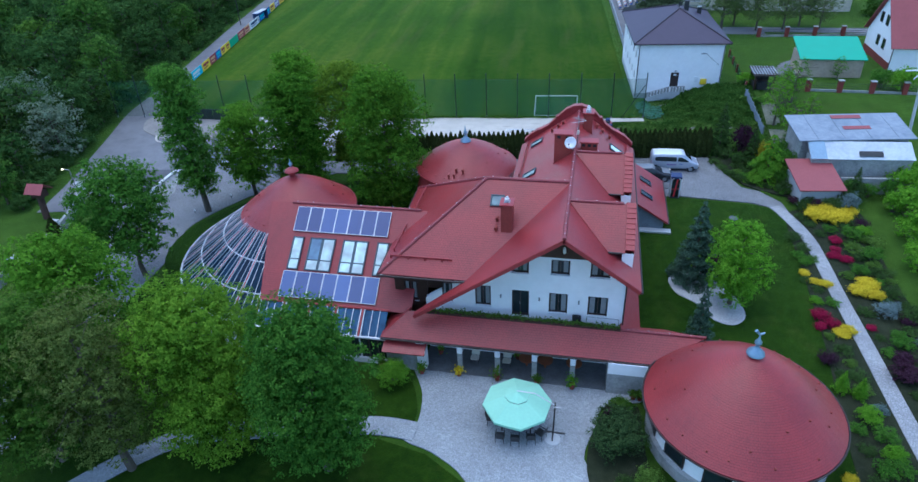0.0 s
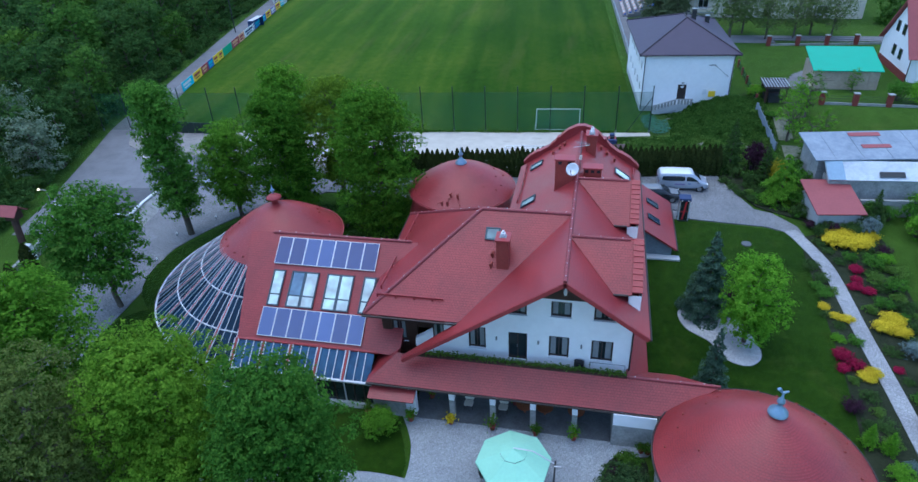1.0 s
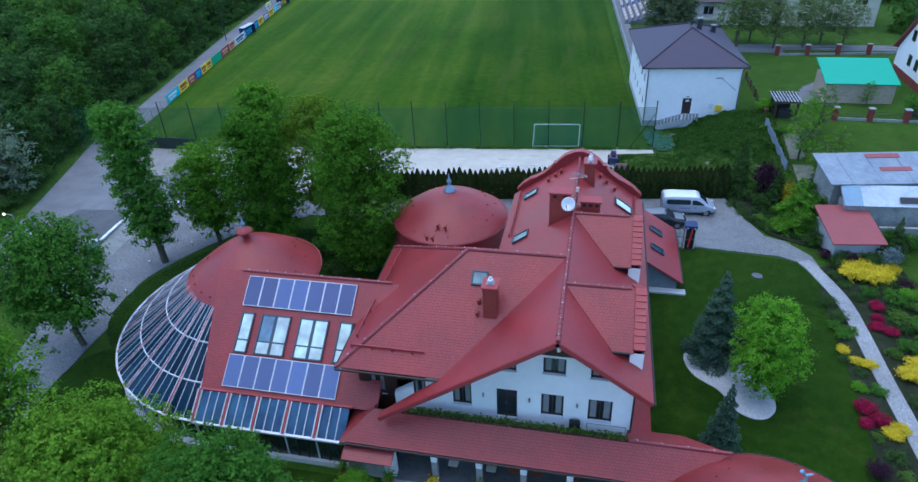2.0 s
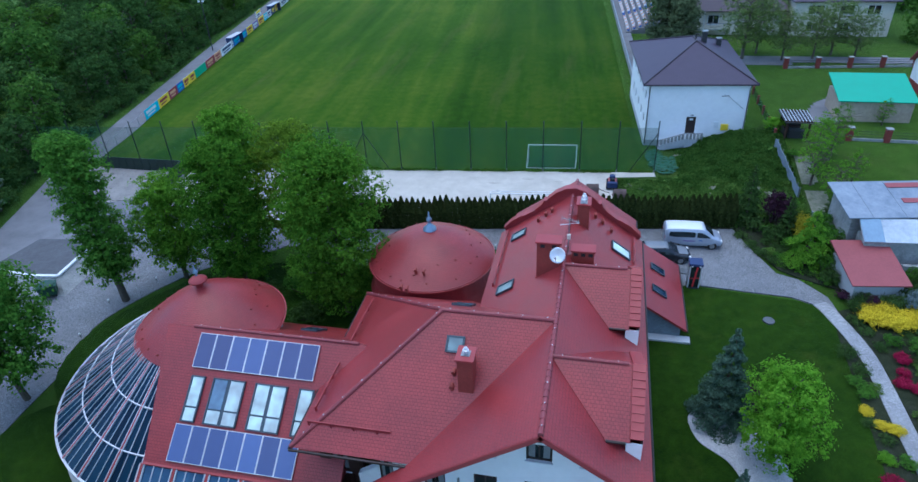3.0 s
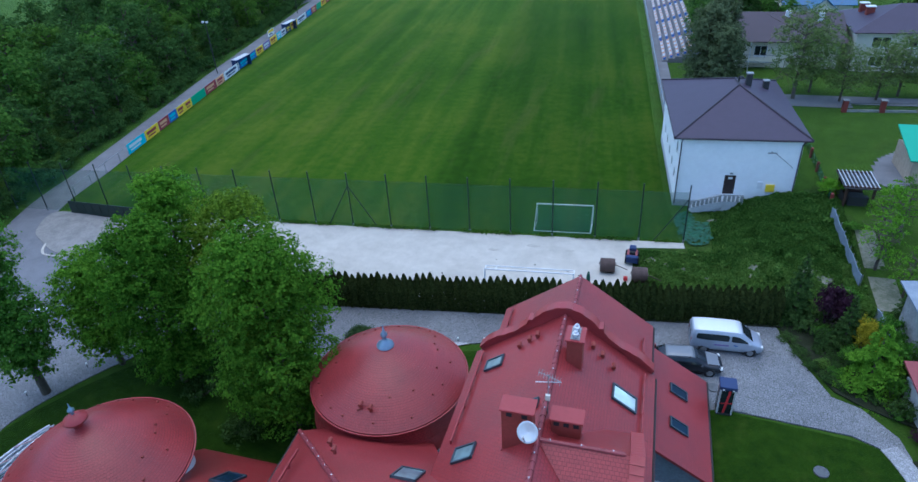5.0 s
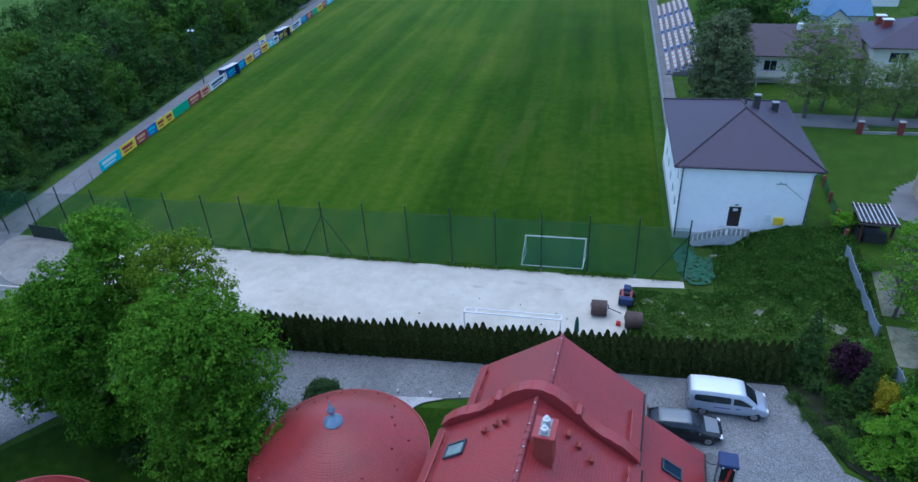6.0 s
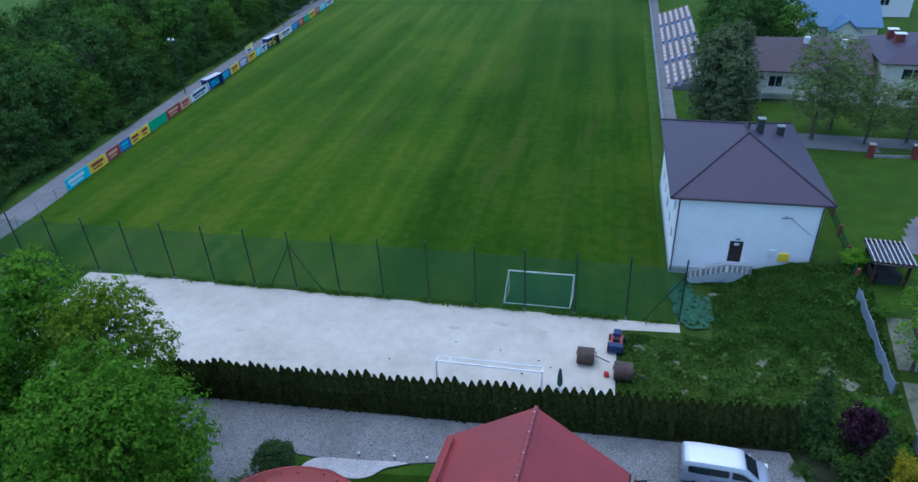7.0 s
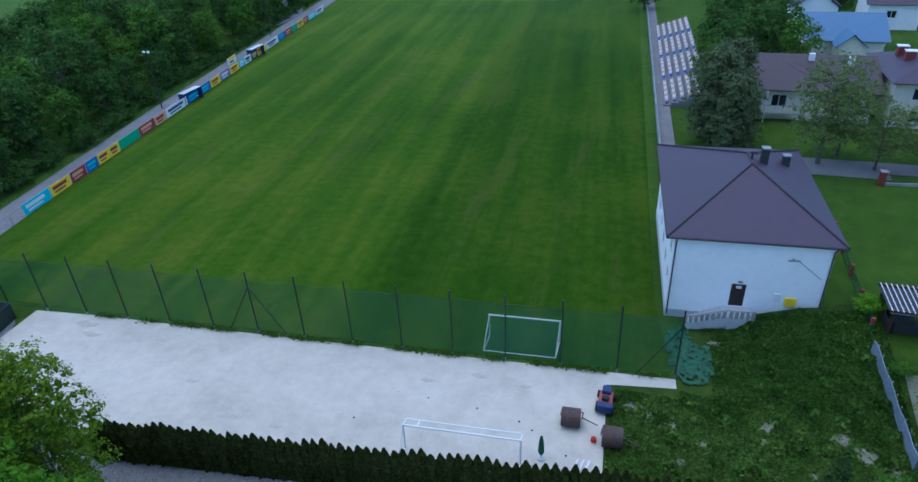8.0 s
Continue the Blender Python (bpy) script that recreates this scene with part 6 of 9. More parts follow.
g = conifer("larch", 5.2, 2.5, LEAF_MID, "weeping larch with drooping bright sprays", 71, 9000, 0.10, "tree", droop=0.75, tiers=9, base=0.9)
at(g, 18.2, 65.6)
at(conifer("garden_fir", 6.0, 1.6, LEAF_JUNIPER, "dark fir at the end of the hedge", 72, 7000, 0.085), 14.4, 72.2)
again(bpy.data.objects["garden_fir"], 17.4, 69.6, 0, 50, 0.75)
again(bpy.data.objects["garden_fir"], 21.3, 71.5, 0, 120, 0.8)
again(bpy.data.objects["garden_fir"], 25.6, 62.4, 0, 200, 0.6)
at(shrub("golden_cypress_bush", 1.15, 3.0, leaf_mat("golden_foliage", (0.24, 0.23, 0.015), (0.54, 0.48, 0.04)), "rounded golden-leafed cypress bush", 73, 7000, 0.065), 18.6, 69.3)
# bushes that hide the sheds' walls
for x, y, k, q, e in ((20.1, 67.0, "green", 1.3, 2.2), (19.9, 69.2, "green", 1.3, 2.4), (19.4, 62.9, "dark", 0.9, 1.9), (19.3, 64.5, "green", 1.0, 2.0), (21.2, 60.2, "dark", 0.9, 1.6), (23.4, 59.9, "dark", 0.9, 1.7), (25.6, 63.0, "green", 1.1, 1.7), (29.0, 63.2, "green", 1.2, 1.6)):
    bush(k, x, y, q, e)
# dark bushes under the trees behind the house
for x, y, k, q, e in ((-22.6, 58.4, "dark", 1.9, 1.3), (-20.2, 57.2, "dark", 1.7, 1.4), (-23.4, 55.4, "green", 1.6, 1.3), (-15.4, 57.4, "dark", 1.6, 1.2), (-17.6, 58.6, "dark", 1.8, 1.1), (-14.6, 51.6, "green", 1.3, 1.2), (-26.6, 54.6, "dark", 1.6, 1.2), (-21.6, 52.0, "dark", 1.6, 1.0)):
    bush(k, x, y, q, e)
# low planting that fills the beds
rnd = random.Random(61)
taken = []
for i in range(900):
    x, y = rnd.uniform(16.8, 25.0), rnd.uniform(22, 61)
    px_ = 20.2 + (y < 40) * (40 - y) * 0.03 - max(0, y - 52) * 0.22
    if abs(x - px_) < 1.1 or x < 17.0 + 0.05 * (y - 24) or y > 58.5 and x < 20.5:
        continue
    if any((x - a) ** 2 + (y - b) ** 2 < 1.05 for a, b in taken) or any((x - o.matrix_basis.translation.x) ** 2 + (y - o.matrix_basis.translation.y) ** 2 < 0.9 for o in FEATURE):
        continue
    taken.append((x, y))
    bush(rnd.choices(("dark", "green", "olive", "purple", "blue"), (8, 2.5, 2.5, 0.8, 0.4))[0], x, y, rnd.uniform(0.5, 0.85), rnd.uniform(0.6, 0.9))
for i in range(60):
    x, y = rnd.uniform(14.0, 20.2), rnd.uniform(62.5, 73.5)
    if x < 14.6 + max(0, 68 - y) * 0.62 or any((x - a) ** 2 + (y - b) ** 2 < 1.2 for a, b in taken):
        continue
    taken.append((x, y))
    bush(rnd.choices(("dark", "green", "purple"), (7, 3, 1))[0], x, y, rnd.uniform(0.7, 1.1), rnd.uniform(0.7, 1.1))
# neighbour's fruit trees
ft = tree("fruit_tree", 6.0, 2.3, 1.2, LEAF_MID, "thin neighbouring fruit tree in pale leaf", 81, 34, 1500, 0.09, "open", bare=50, group="fruit trees in the plots")
at(ft, 22.4, 83.0, 1.8, 0, 0.8)
for x, y, s in ((21.6, 79.6, 0.9), (24.4, 84.6, 0.9), (23.0, 76.6, 0.75), (25.4, 80.0, 0.6), (31.8, 93.2, 0.5)):
    again(ft, x, y, rise(x, y), x * 50 % 360, s)
bush("bright", 19.7, 90.6, 1.2, 0.9)
bush("green", 20.6, 84.4, 0.9, 0.7)
bush("bright", 24.6, 88.4, 1.3, 1.3)
bush("green", 36.2, 90.4, 1.8, 1.3)
bush("bright", 38.4, 89.4, 1.8, 1.2)

# rough tufts on the bank
TRODDEN = ((3.7, 78.5, 0.9), (4.9, 77.9, 0.6), (8.2, 76.3, 0.6), (6.9, 74.5, 0.5), (6.4, 77.4, 0.6), (12.2, 78.6, 0.8), (12.0, 77.4, 0.6), (14.6, 75.4, 0.6), (16.3, 78.4, 0.8), (17.6, 77.6, 1.0), (18.9, 76.6, 0.9), (17.8, 75.6, 0.8), (9.2, 86.6, 0.5))
rng = np.random.default_rng(9)
n = 110000
px, py = rng.uniform(2.6, 20.4, n), rng.uniform(70.8, 90.5, n)
keep = ~((px < 6.9) & (py > 80.0)) & ~((px < 9.0) & (py > 80.8) & (py < 88)) & ~((px > 13.5) & (py < 71.5)) & ~((py > 88.4) & (px < 11.6)) & ~((py > 89.2 + 0.08 * (px - 5.5)))
dens = np.array([noise.noise(Vector((x * 0.35, y * 0.35, 0))) for x, y in zip(px, py)])
keep &= (dens + rng.uniform(-0.35, 0.35, n)) > -0.50 + 0.22 * np.clip((79.5 - py) / 5, 0, 1)
for bx, by, br in TRODDEN:
    keep &= (px - bx) ** 2 + (py - by) ** 2 > br * br * rng.uniform(0.0, 0.8, n)
px, py = px[keep], py[keep]
pz = np.array([rise(x, y) for x, y in zip(px, py)])
p = np.stack([px, py, pz + 0.12], 1)
nrm = rng.normal(size=(len(px), 3)) * np.array([1, 1, 0.5]) + np.array([0, 0, 0.35])
clump = np.array([noise.noise(Vector((x * 0.9, y * 0.9, 6.0))) for x, y in zip(px, py)])
p[:, 2] += np.clip(clump, 0, 1) * rng.uniform(0.0, 0.9, len(px))
sz_ = rng.uniform(0.06, 0.20, len(px)) * (1 + 0.5 * np.clip(clump, -0.5, 1))
pale = np.array([noise.noise(Vector((x * 0.45 + 9, y * 0.45, 3))) for x, y in zip(px, py)]) * 6.0 + (79.0 - py) + rng.normal(0, 0.7, len(px)) > 0
for sel, leaf, words in ((~pale, leaf_mat("rough_grass_blades", (0.036, 0.096, 0.015), (0.138, 0.248, 0.047)), "uneven tufts of tall dark unmown grass"), (pale, leaf_mat("pale_grass_blades", (0.066, 0.146, 0.024), (0.220, 0.345, 0.074)), "uneven tufts of paler unmown grass")):
    tagged(new("grass_tufts", leaf_mesh("grass_tufts", leaf, p[sel], nrm[sel], sz_[sel], 10)), words, "grass", kind="stuff")
BARE = stained("trodden_pale_earth", (0.21, 0.21, 0.165), (0.06, 0.085, 0.03), 1.4)
# bare pale patches and stones
for x, y, r in TRODDEN:
    drape("bare_patch", curve([(x - r, y), (x - 0.6 * r, y + 0.5 * r), (x - 0.1 * r, y + 0.5 * r), (x + 0.3 * r, y + 0.9 * r), (x + r, y + 0.2 * r), (x + 0.4 * r, y - 0.3 * r), (x + 0.5 * r, y - 0.9 * r), (x - 0.4 * r, y - 0.5 * r)], True, 4), 0.09, BARE, "bare pale patch in the rough grass", "bare ground", 0.2)

# ---- sheds, fences and houses beyond ----
def gabled(name, label, x0, x1, y0, y1, z0, eave, ridge, wallmat, roofmat, along="x", over=0.4, windows=(), group="", mono=False):
    """A house or shed with a pitched roof; windows on the south wall as (x0, x1, z0, z1)."""
    th = empty(name, ((x0 + x1) / 2, (y0 + y1) / 2, z0), label, name.split("_")[-1], group)
    for bm in (wall(bmesh.new(), "y", y0, x0, x1, z0 - 0.5, eave, windows), wall(bmesh.new(), "y", y1, x0, x1, z0 - 0.5, eave, thick=-0.3), wall(bmesh.new(), "x", x0, y0 + 0.3, y1 - 0.3, z0 - 0.5, eave), wall(bmesh.new(), "x", x1, y0 + 0.3, y1 - 0.3, z0 - 0.5, eave, thick=-0.3)):
        part("wall", bm, wallmat, th)
    xm, ym = (x0 + x1) / 2, (y0 + y1) / 2
    a, b, c, d = x0 - over, x1 + over, y0 - over, y1 + over
    if mono:
        planes = [[(a, c, eave), (b, c, eave), (b, d, ridge), (a, d, ridge)]]
    elif along == "x":
        planes = [[(a, c, eave), (b, c, eave), (b, ym, ridge), (a, ym, ridge)], [(a, d, eave), (b, d, eave), (b, ym, ridge), (a, ym, ridge)]]
    elif along == "hip":
        q = min(xm - a, ym - c)
        p0, p1 = ((xm, c + q, ridge), (xm, d - q, ridge)) if (d - c) > (b - a) else ((a + q, ym, ridge), (b - q, ym, ridge))
        A, Bc, C, D = (a, c, eave), (b, c, eave), (b, d, eave), (a, d, eave)
        planes = [[A, Bc, p0], [Bc, C, p1, p0], [C, D, p1], [D, A, p0, p1]] if (d - c) > (b - a) else [[A, Bc, p1, p0], [Bc, C, p1], [C, D, p0, p1], [D, A, p0]]
    else:
        planes = [[(a, c, eave), (a, d, eave), (xm, d, ridge), (xm, c, ridge)], [(b, c, eave), (b, d, eave), (xm, d, ridge), (xm, c, ridge)]]
        for y in (y0, y1 - 0.3):
            bm = bmesh.new()
            ring = [[bm.verts.new(v) for v in ((x0, yy, eave), (x1, yy, eave), (xm, yy, ridge - 0.25))] for yy in (y, y + 0.3)]
            bm.faces.new(ring[0]), bm.faces.new(ring[1][::-1])
            for i in range(3):
                bm.faces.new((ring[0][i], ring[1][i], ring[1][(i + 1) % 3], ring[0][(i + 1) % 3]))
            part("gable", bm, wallmat, th)
    if along == "x" and not mono:
        for x in (x0, x1 - 0.3):
            bm = bmesh.new()
            ring = [[bm.verts.new(v) for v in ((xx, y0, eave), (xx, y1, eave), (xx, ym, ridge - 0.2))] for xx in (x, x + 0.3)]
            bm.faces.new(ring[0]), bm.faces.new(ring[1][::-1])
            for i in range(3):
                bm.faces.new((ring[0][i], ring[1][i], ring[1][(i + 1) % 3], ring[0][(i + 1) % 3]))
            part("gable", bm, wallmat, th)
    for p in planes:
        part("roof_slope", slab(bmesh.new(), p, 0.12), roofmat, th)
    for w0, w1, e, f in windows:
        window(th, w0, w1, y0, e, f, WHITEFRAME, 1, False, "white framed window")
    return th


TEAL = plain("teal_roof_sheet", (0.03, 0.36, 0.22), 0.55, vary=0.06)
PLANK = plain("pale_plank_wall", (0.43, 0.355, 0.27), 0.8, vary=0.2, scale=3)
s = gabled("plank_shed", "pale plank shed with teal sheet roof", 27.3, 34.9, 94.2, 99.4, 2.0, 4.55, 6.05, PLANK, TEAL, mono=True, over=0.35)
for i in range(8):
    part("batten", B(27.3 + i * 1.08, 27.4 + i * 1.08, 94.14, 94.196, 2.0, 4.25), PLANK, s)
rs = gabled("red_shed", "small grey shed with dull red sheet roof", 20.1, 23.7, 60.5, 64.8, 0, 1.95, 2.95, PLINTH, SHED_RED, mono=True, over=0.35)
rs.matrix_basis = Matrix.Translation((20.1, 62.6, 0)) @ Matrix.Rotation(radians(7), 4, "Z") @ Matrix.Translation((-20.1, -62.6, 0)) @ rs.matrix_basis
TIN = stained("weathered_tin_sheet", (0.29, 0.335, 0.39), (0.16, 0.20, 0.25), 0.5, 0.5)
tin = gabled("workshop", "low grey stone workshop under a weathered tin roof", 21.2, 31.6, 66.6, 70.4, 0, 4.55, 5.4, STONE, TIN, mono=True, over=0.5)
for i in range(4):
    part("sheet_seam", slab(bmesh.new(), [(22.6 + i * 2.6, 66.1, 4.58), (22.64 + i * 2.6, 66.1, 4.58), (22.64 + i * 2.6, 70.9, 5.43), (22.6 + i * 2.6, 70.9, 5.43)], 0.03), TIN, tin)
for a, b, c, d in ((25.2, 28.2, 0.80, 0.93), (25.7, 28.4, 0.38, 0.50)):
    part("red_sheet", slab(bmesh.new(), [(a, 66.1 + 4.8 * c, 4.60 + 0.87 * c), (b, 66.1 + 4.8 * c, 4.60 + 0.87 * c), (b, 66.1 + 4.8 * d, 4.60 + 0.87 * d), (a, 66.1 + 4.8 * d, 4.60 + 0.87 * d)], 0.03), SHED_RED, tin, "red roofing sheet")
TURN_W = Matrix.Translation((21.0, 66.4, 0)) @ Matrix.Rotation(radians(8.5), 4, "Z") @ Matrix.Translation((-21.0, -66.4, 0))
tin.matrix_basis = TURN_W @ tin.matrix_basis
WHITESHEET = stained("white_roof_sheet", (0.56, 0.61, 0.66), (0.36, 0.41, 0.46), 0.6, 0.5)
lean = gabled("workshop_annex", "low grey annex with a white sheet roof", 21.8, 31.2, 64.7, 66.3, 0, 3.3, 4.40, STONE, WHITESHEET, mono=True, over=0.15)
part("blue_sheet", slab(bmesh.new(), [(21.65, 64.5, 3.35), (23.2, 64.5, 3.35), (23.2, 66.4, 4.50), (21.65, 66.4, 4.50)], 0.05), BLUEMETAL, lean, "blue-grey corrugated sheet")
part("roof_opening", slab(bmesh.new(), [(26.2, 64.75, 3.58), (28.4, 64.75, 3.58), (28.4, 65.2, 3.92), (26.2, 65.2, 3.92)], 0.06), DARKGREY, lean)
part("end_wall", B(24.6, 32, 63.6, 63.9, 0, 1.7), STONE, lean, "grey block yard wall")
lean.matrix_basis = Matrix.Translation((21.8, 65.5, 0)) @ Matrix.Rotation(radians(4), 4, "Z") @ Matrix.Translation((-21.8, -65.5, 0)) @ lean.matrix_basis
for x, y, k, q, e in ((20.4, 59.4, "dark", 0.8, 1.6), (21.6, 59.9, "purple", 0.8, 1.2), (22.8, 60.0, "dark", 0.9, 1.7), (24.4, 60.9, "dark", 1.0, 1.9), (25.8, 62.6, "dark", 1.2, 1.8), (27.2, 63.2, "green", 1.0, 1.4), (28.6, 60.4, "bright", 1.2, 1.2), (24.6, 59.9, "blue", 1.1, 1.6), (21.2, 65.6, "green", 0.8, 2.4), (22.8, 65.5, "green", 0.7, 2.2), (20.6, 66.6, "dark", 0.9, 2.0), (20.5, 69.0, "dark", 1.0, 2.2), (32.6, 63.8, "bright", 1.3, 1.2)):
    bush(k, x, y, q, e)

# plot fences
def pier_fence(name, a, b, n, label, mat, h=1.5, z=2.0):
    f = empty(name, (a[0], a[1], z), label, "fence")
    a, b = Vector(a), Vector(b)
    for i in range(n + 1):
        p = a.lerp(b, i / n)
        q = part("pier", B(p.x - 0.28, p.x + 0.28, p.y - 0.28, p.y + 0.28, z - 0.6, z + h), mat, f)
        part("pier_cap", B(p.x - 0.34, p.x + 0.34, p.y - 0.34, p.y + 0.34, z + h, z + h + 0.08), STONE, q)
        if i < n:
            r = a.lerp(b, (i + 1) / n)
            part("dwarf_wall", slab(bmesh.new(), [(p.x + 0.3, p.y - 0.1, z + 0.3), (r.x - 0.3, r.y - 0.1, z + 0.3), (r.x - 0.3, r.y + 0.1, z + 0.3), (p.x + 0.3, p.y + 0.1, z + 0.3)], 0.8), STONE, f)
            part("panel", rods(*[((p.x + 0.3, p.y, z + k), (r.x - 0.3, r.y, z + k), 0.025) for k in (0.5, 0.8, 1.1)]), GREENPOST, f)


BRICK = plain("dark_red_brick", (0.20, 0.045, 0.035), 0.8, vary=0.25, scale=8)
pier_fence("brick_pier_fence", (27.1, 88.5), (42.0, 88.0), 4, "low rail fence with dark red brick piers", BRICK)
pier_fence("street_fence", (25.6, 114.2), (47.0, 116.2), 5, "street fence with dark red brick piers", BRICK)
drape("street", [(9, 115.5), (80, 118.5), (80, 122), (9, 119.5)], 0.06, ROAD, "grey street behind the plots", "street", 1.5)
for x0, x1, y0, y1 in ((20.8, 22.4, 79.6, 84.6), (20.9, 23.0, 74.6, 78.8)):
    drape("vegetable_plot", [(x0, y0), (x1, y0 + 0.3), (x1 - 0.2, y1), (x0, y1 - 0.4)], 0.07, BARE, "bare dug vegetable plot behind the fence", "plot", 0.4)
fe = empty("sheet_fence", (20, 84, 0), "sagging pale blue-grey sheet fence", "fence")
pts = curve([(20.5, 70.4), (20.3, 73.4), (19.95, 77.2), (19.5, 81.4), (19.1, 86.0)], False, 5)
FENCESHEET = plain("pale_fence_sheet", (0.20, 0.25, 0.30), 0.7, vary=0.25, scale=3)
for i, (p, q) in enumerate(zip(pts, pts[1:])):
    zp, zq = rise(*p), rise(*q)
    if 73.6 < 0.5 * (p[1] + q[1]) < 77.0:
        continue
    part("panel", vpanel(bmesh.new(), p, q, zp - 0.1, zp + 1.15 + 0.10 * math.sin(i * 2.1), zq - 0.1, zq + 1.15 + 0.10 * math.sin(i * 2.1 + 2.1), 0.05), FENCESHEET, fe)
    part("post", rods(((p[0] + 0.08, p[1], zp - 0.1), (p[0] + 0.08, p[1], zp + 1.3), 0.04)), GREY, fe)
fw = empty("wire_fence", (19, 92, 2), "wire fence with brick posts behind the clubhouse", "fence")
for i in range(5):
    y = 88.5 + i * 3.6
    part("post", B(19.4, 19.65, y - 0.12, y + 0.12, 1.4, 3.1), BRICK, fw)
    if i < 4:
        part("panel", B(19.5, 19.54, y + 0.2, y + 3.4, 1.9, 3.0), NET, fw)
# pergola with a slatted top
pg = empty("pergola", (21.7, 90, 2), "dark timber pergola with pale slatted top", "pergola")
for x, y in ((20.5, 88.2), (22.9, 88.5), (20.6, 91.4), (22.8, 91.7)):
    part("post", B(x - 0.1, x + 0.1, y - 0.1, y + 0.1, 1.7, 4.1), DARKWOOD, pg)
for y in (88.2, 91.5):
    part("beam", B(20.2, 23.2, y - 0.08, y + 0.08, 4.0, 4.18), DARKWOOD, pg)
part("canopy", B(20.2, 23.2, 87.9, 91.8, 4.0, 4.05), DARKGREY, pg)
for i in range(9):
    part("slat", B(20.27 + i * 0.345, 20.33 + i * 0.345, 88.0, 91.6, 4.19, 4.25), PALEFRAME, pg)
part("bench", B(20.8, 22.6, 90.6, 91.2, 1.9, 2.5), DARKWOOD, pg)
part("rear_screen", B(20.6, 22.8, 91.30, 91.36, 1.9, 3.4), DARKGREY, pg)
part("side_screen", B(20.52, 20.58, 88.4, 91.2, 1.9, 2.9), DARKGREY, pg)
part("table", B(21.2, 22.4, 89.2, 90.0, 2.6, 2.7), DARKGREY, pg)
part("swing_seat", B(20.9, 22.6, 88.5, 89.1, 1.95, 2.9, 0.05), DARKGREY, pg)

# houses along the street
PLUMROOF = plain("dark_plum_roof_sheet", (0.042, 0.026, 0.036), 0.5, vary=0.12)
h = gabled("bungalow_house", "cream house with aubergine roof and balcony", 13.8, 28.0, 132.4, 146, 2.0, 6.0, 8.6, CREAM, PLUMROOF, "x", 0.9, [(16.6, 18.4, 3.6, 5.2)])
part("balcony", B(14.0, 20.0, 131.2, 132.38, 3.0, 3.2), PLINTH, h)
part("balcony_panel", B(14.0, 20.0, 131.18, 131.24, 3.2, 3.75), CREAM, h)
for x, y in ((21.2, 138.0), (25.6, 137.0)):
    part("vent_stack", B(x - 0.35, x + 0.35, y - 0.25, y + 0.25, 7.6, 9.0), WHITEFRAME, h)
part("downpipe", rods(((15.9, 131.1, 1.9), (15.9, 131.1, 6.0), 0.07)), WHITEFRAME, h)
part("balcony_rail", rods(((14.0, 131.25, 4.1), (20.0, 131.25, 4.1), 0.04), ((14.0, 131.25, 3.7), (20.0, 131.25, 3.7), 0.03), *[((14.0 + i, 131.25, 3.2), (14.0 + i, 131.25, 4.1), 0.03) for i in range(7)]), GREY, h)
part("satellite_dish", lathe(bmesh.new(), [(0.02, 0), (0.35, 0.06), (0.6, 0.2)], 14, (0, 0)), WHITEPAINT, h).matrix_basis = Matrix.Translation((13.5, 131.8, 4.0)) @ Matrix.Rotation(radians(70), 4, "X")
h = gabled("town_house", "two-storey cream house with aubergine hipped roof", 29.6, 44.0, 131.6, 144, 2.0, 7.6, 10.2, CREAM, PURPLEROOF, "hip", 0.7, [(31.6, 34.0, 5.4, 6.9), (36.2, 38.4, 5.4, 6.9), (40.2, 42.2, 5.4, 6.9), (31.8, 33.6, 2.7, 4.2), (36.4, 38.2, 2.7, 4.2)])
for x, y in ((31.7, 140.2), (32.0, 137.8)):
    c = part("chimney", B(x - 0.55, x + 0.55, y - 0.4, y + 0.4, 7.9, 9.7), BRICK, h)
    part("chimney_cap", B(x - 0.65, x + 0.65, y - 0.5, y + 0.5, 9.7, 9.82), WHITEFRAME, c)
BLUEROOF = plain("blue_roof_sheet", (0.06, 0.15, 0.27), 0.5, vary=0.1)
gabled("blue_roof_house", "distant house with blue sheet roof", 25.0, 36.5, 165, 177, 1.5, 4.4, 7.6, CREAM, BLUEROOF, "x", 0.6)
gabled("blue_porch_house", "porch gable of the blue-roofed house", 29.0, 33.0, 161.5, 166, 1.5, 4.2, 6.2, CREAM, BLUEROOF, "y", 0.4)
gabled("far_white_house", "distant white house with dark roof", 37.5, 46, 184, 193, 1.5, 6.5, 9.5, WHITE, PURPLEROOF, "x", 0.6, [(40.5, 42.2, 4.0, 5.4)])
gabled("far_white_house", "distant white house with dark roof", 25.5, 33, 186, 195, 1.5, 5.5, 8.5, WHITE, PURPLEROOF, "y", 0.6)
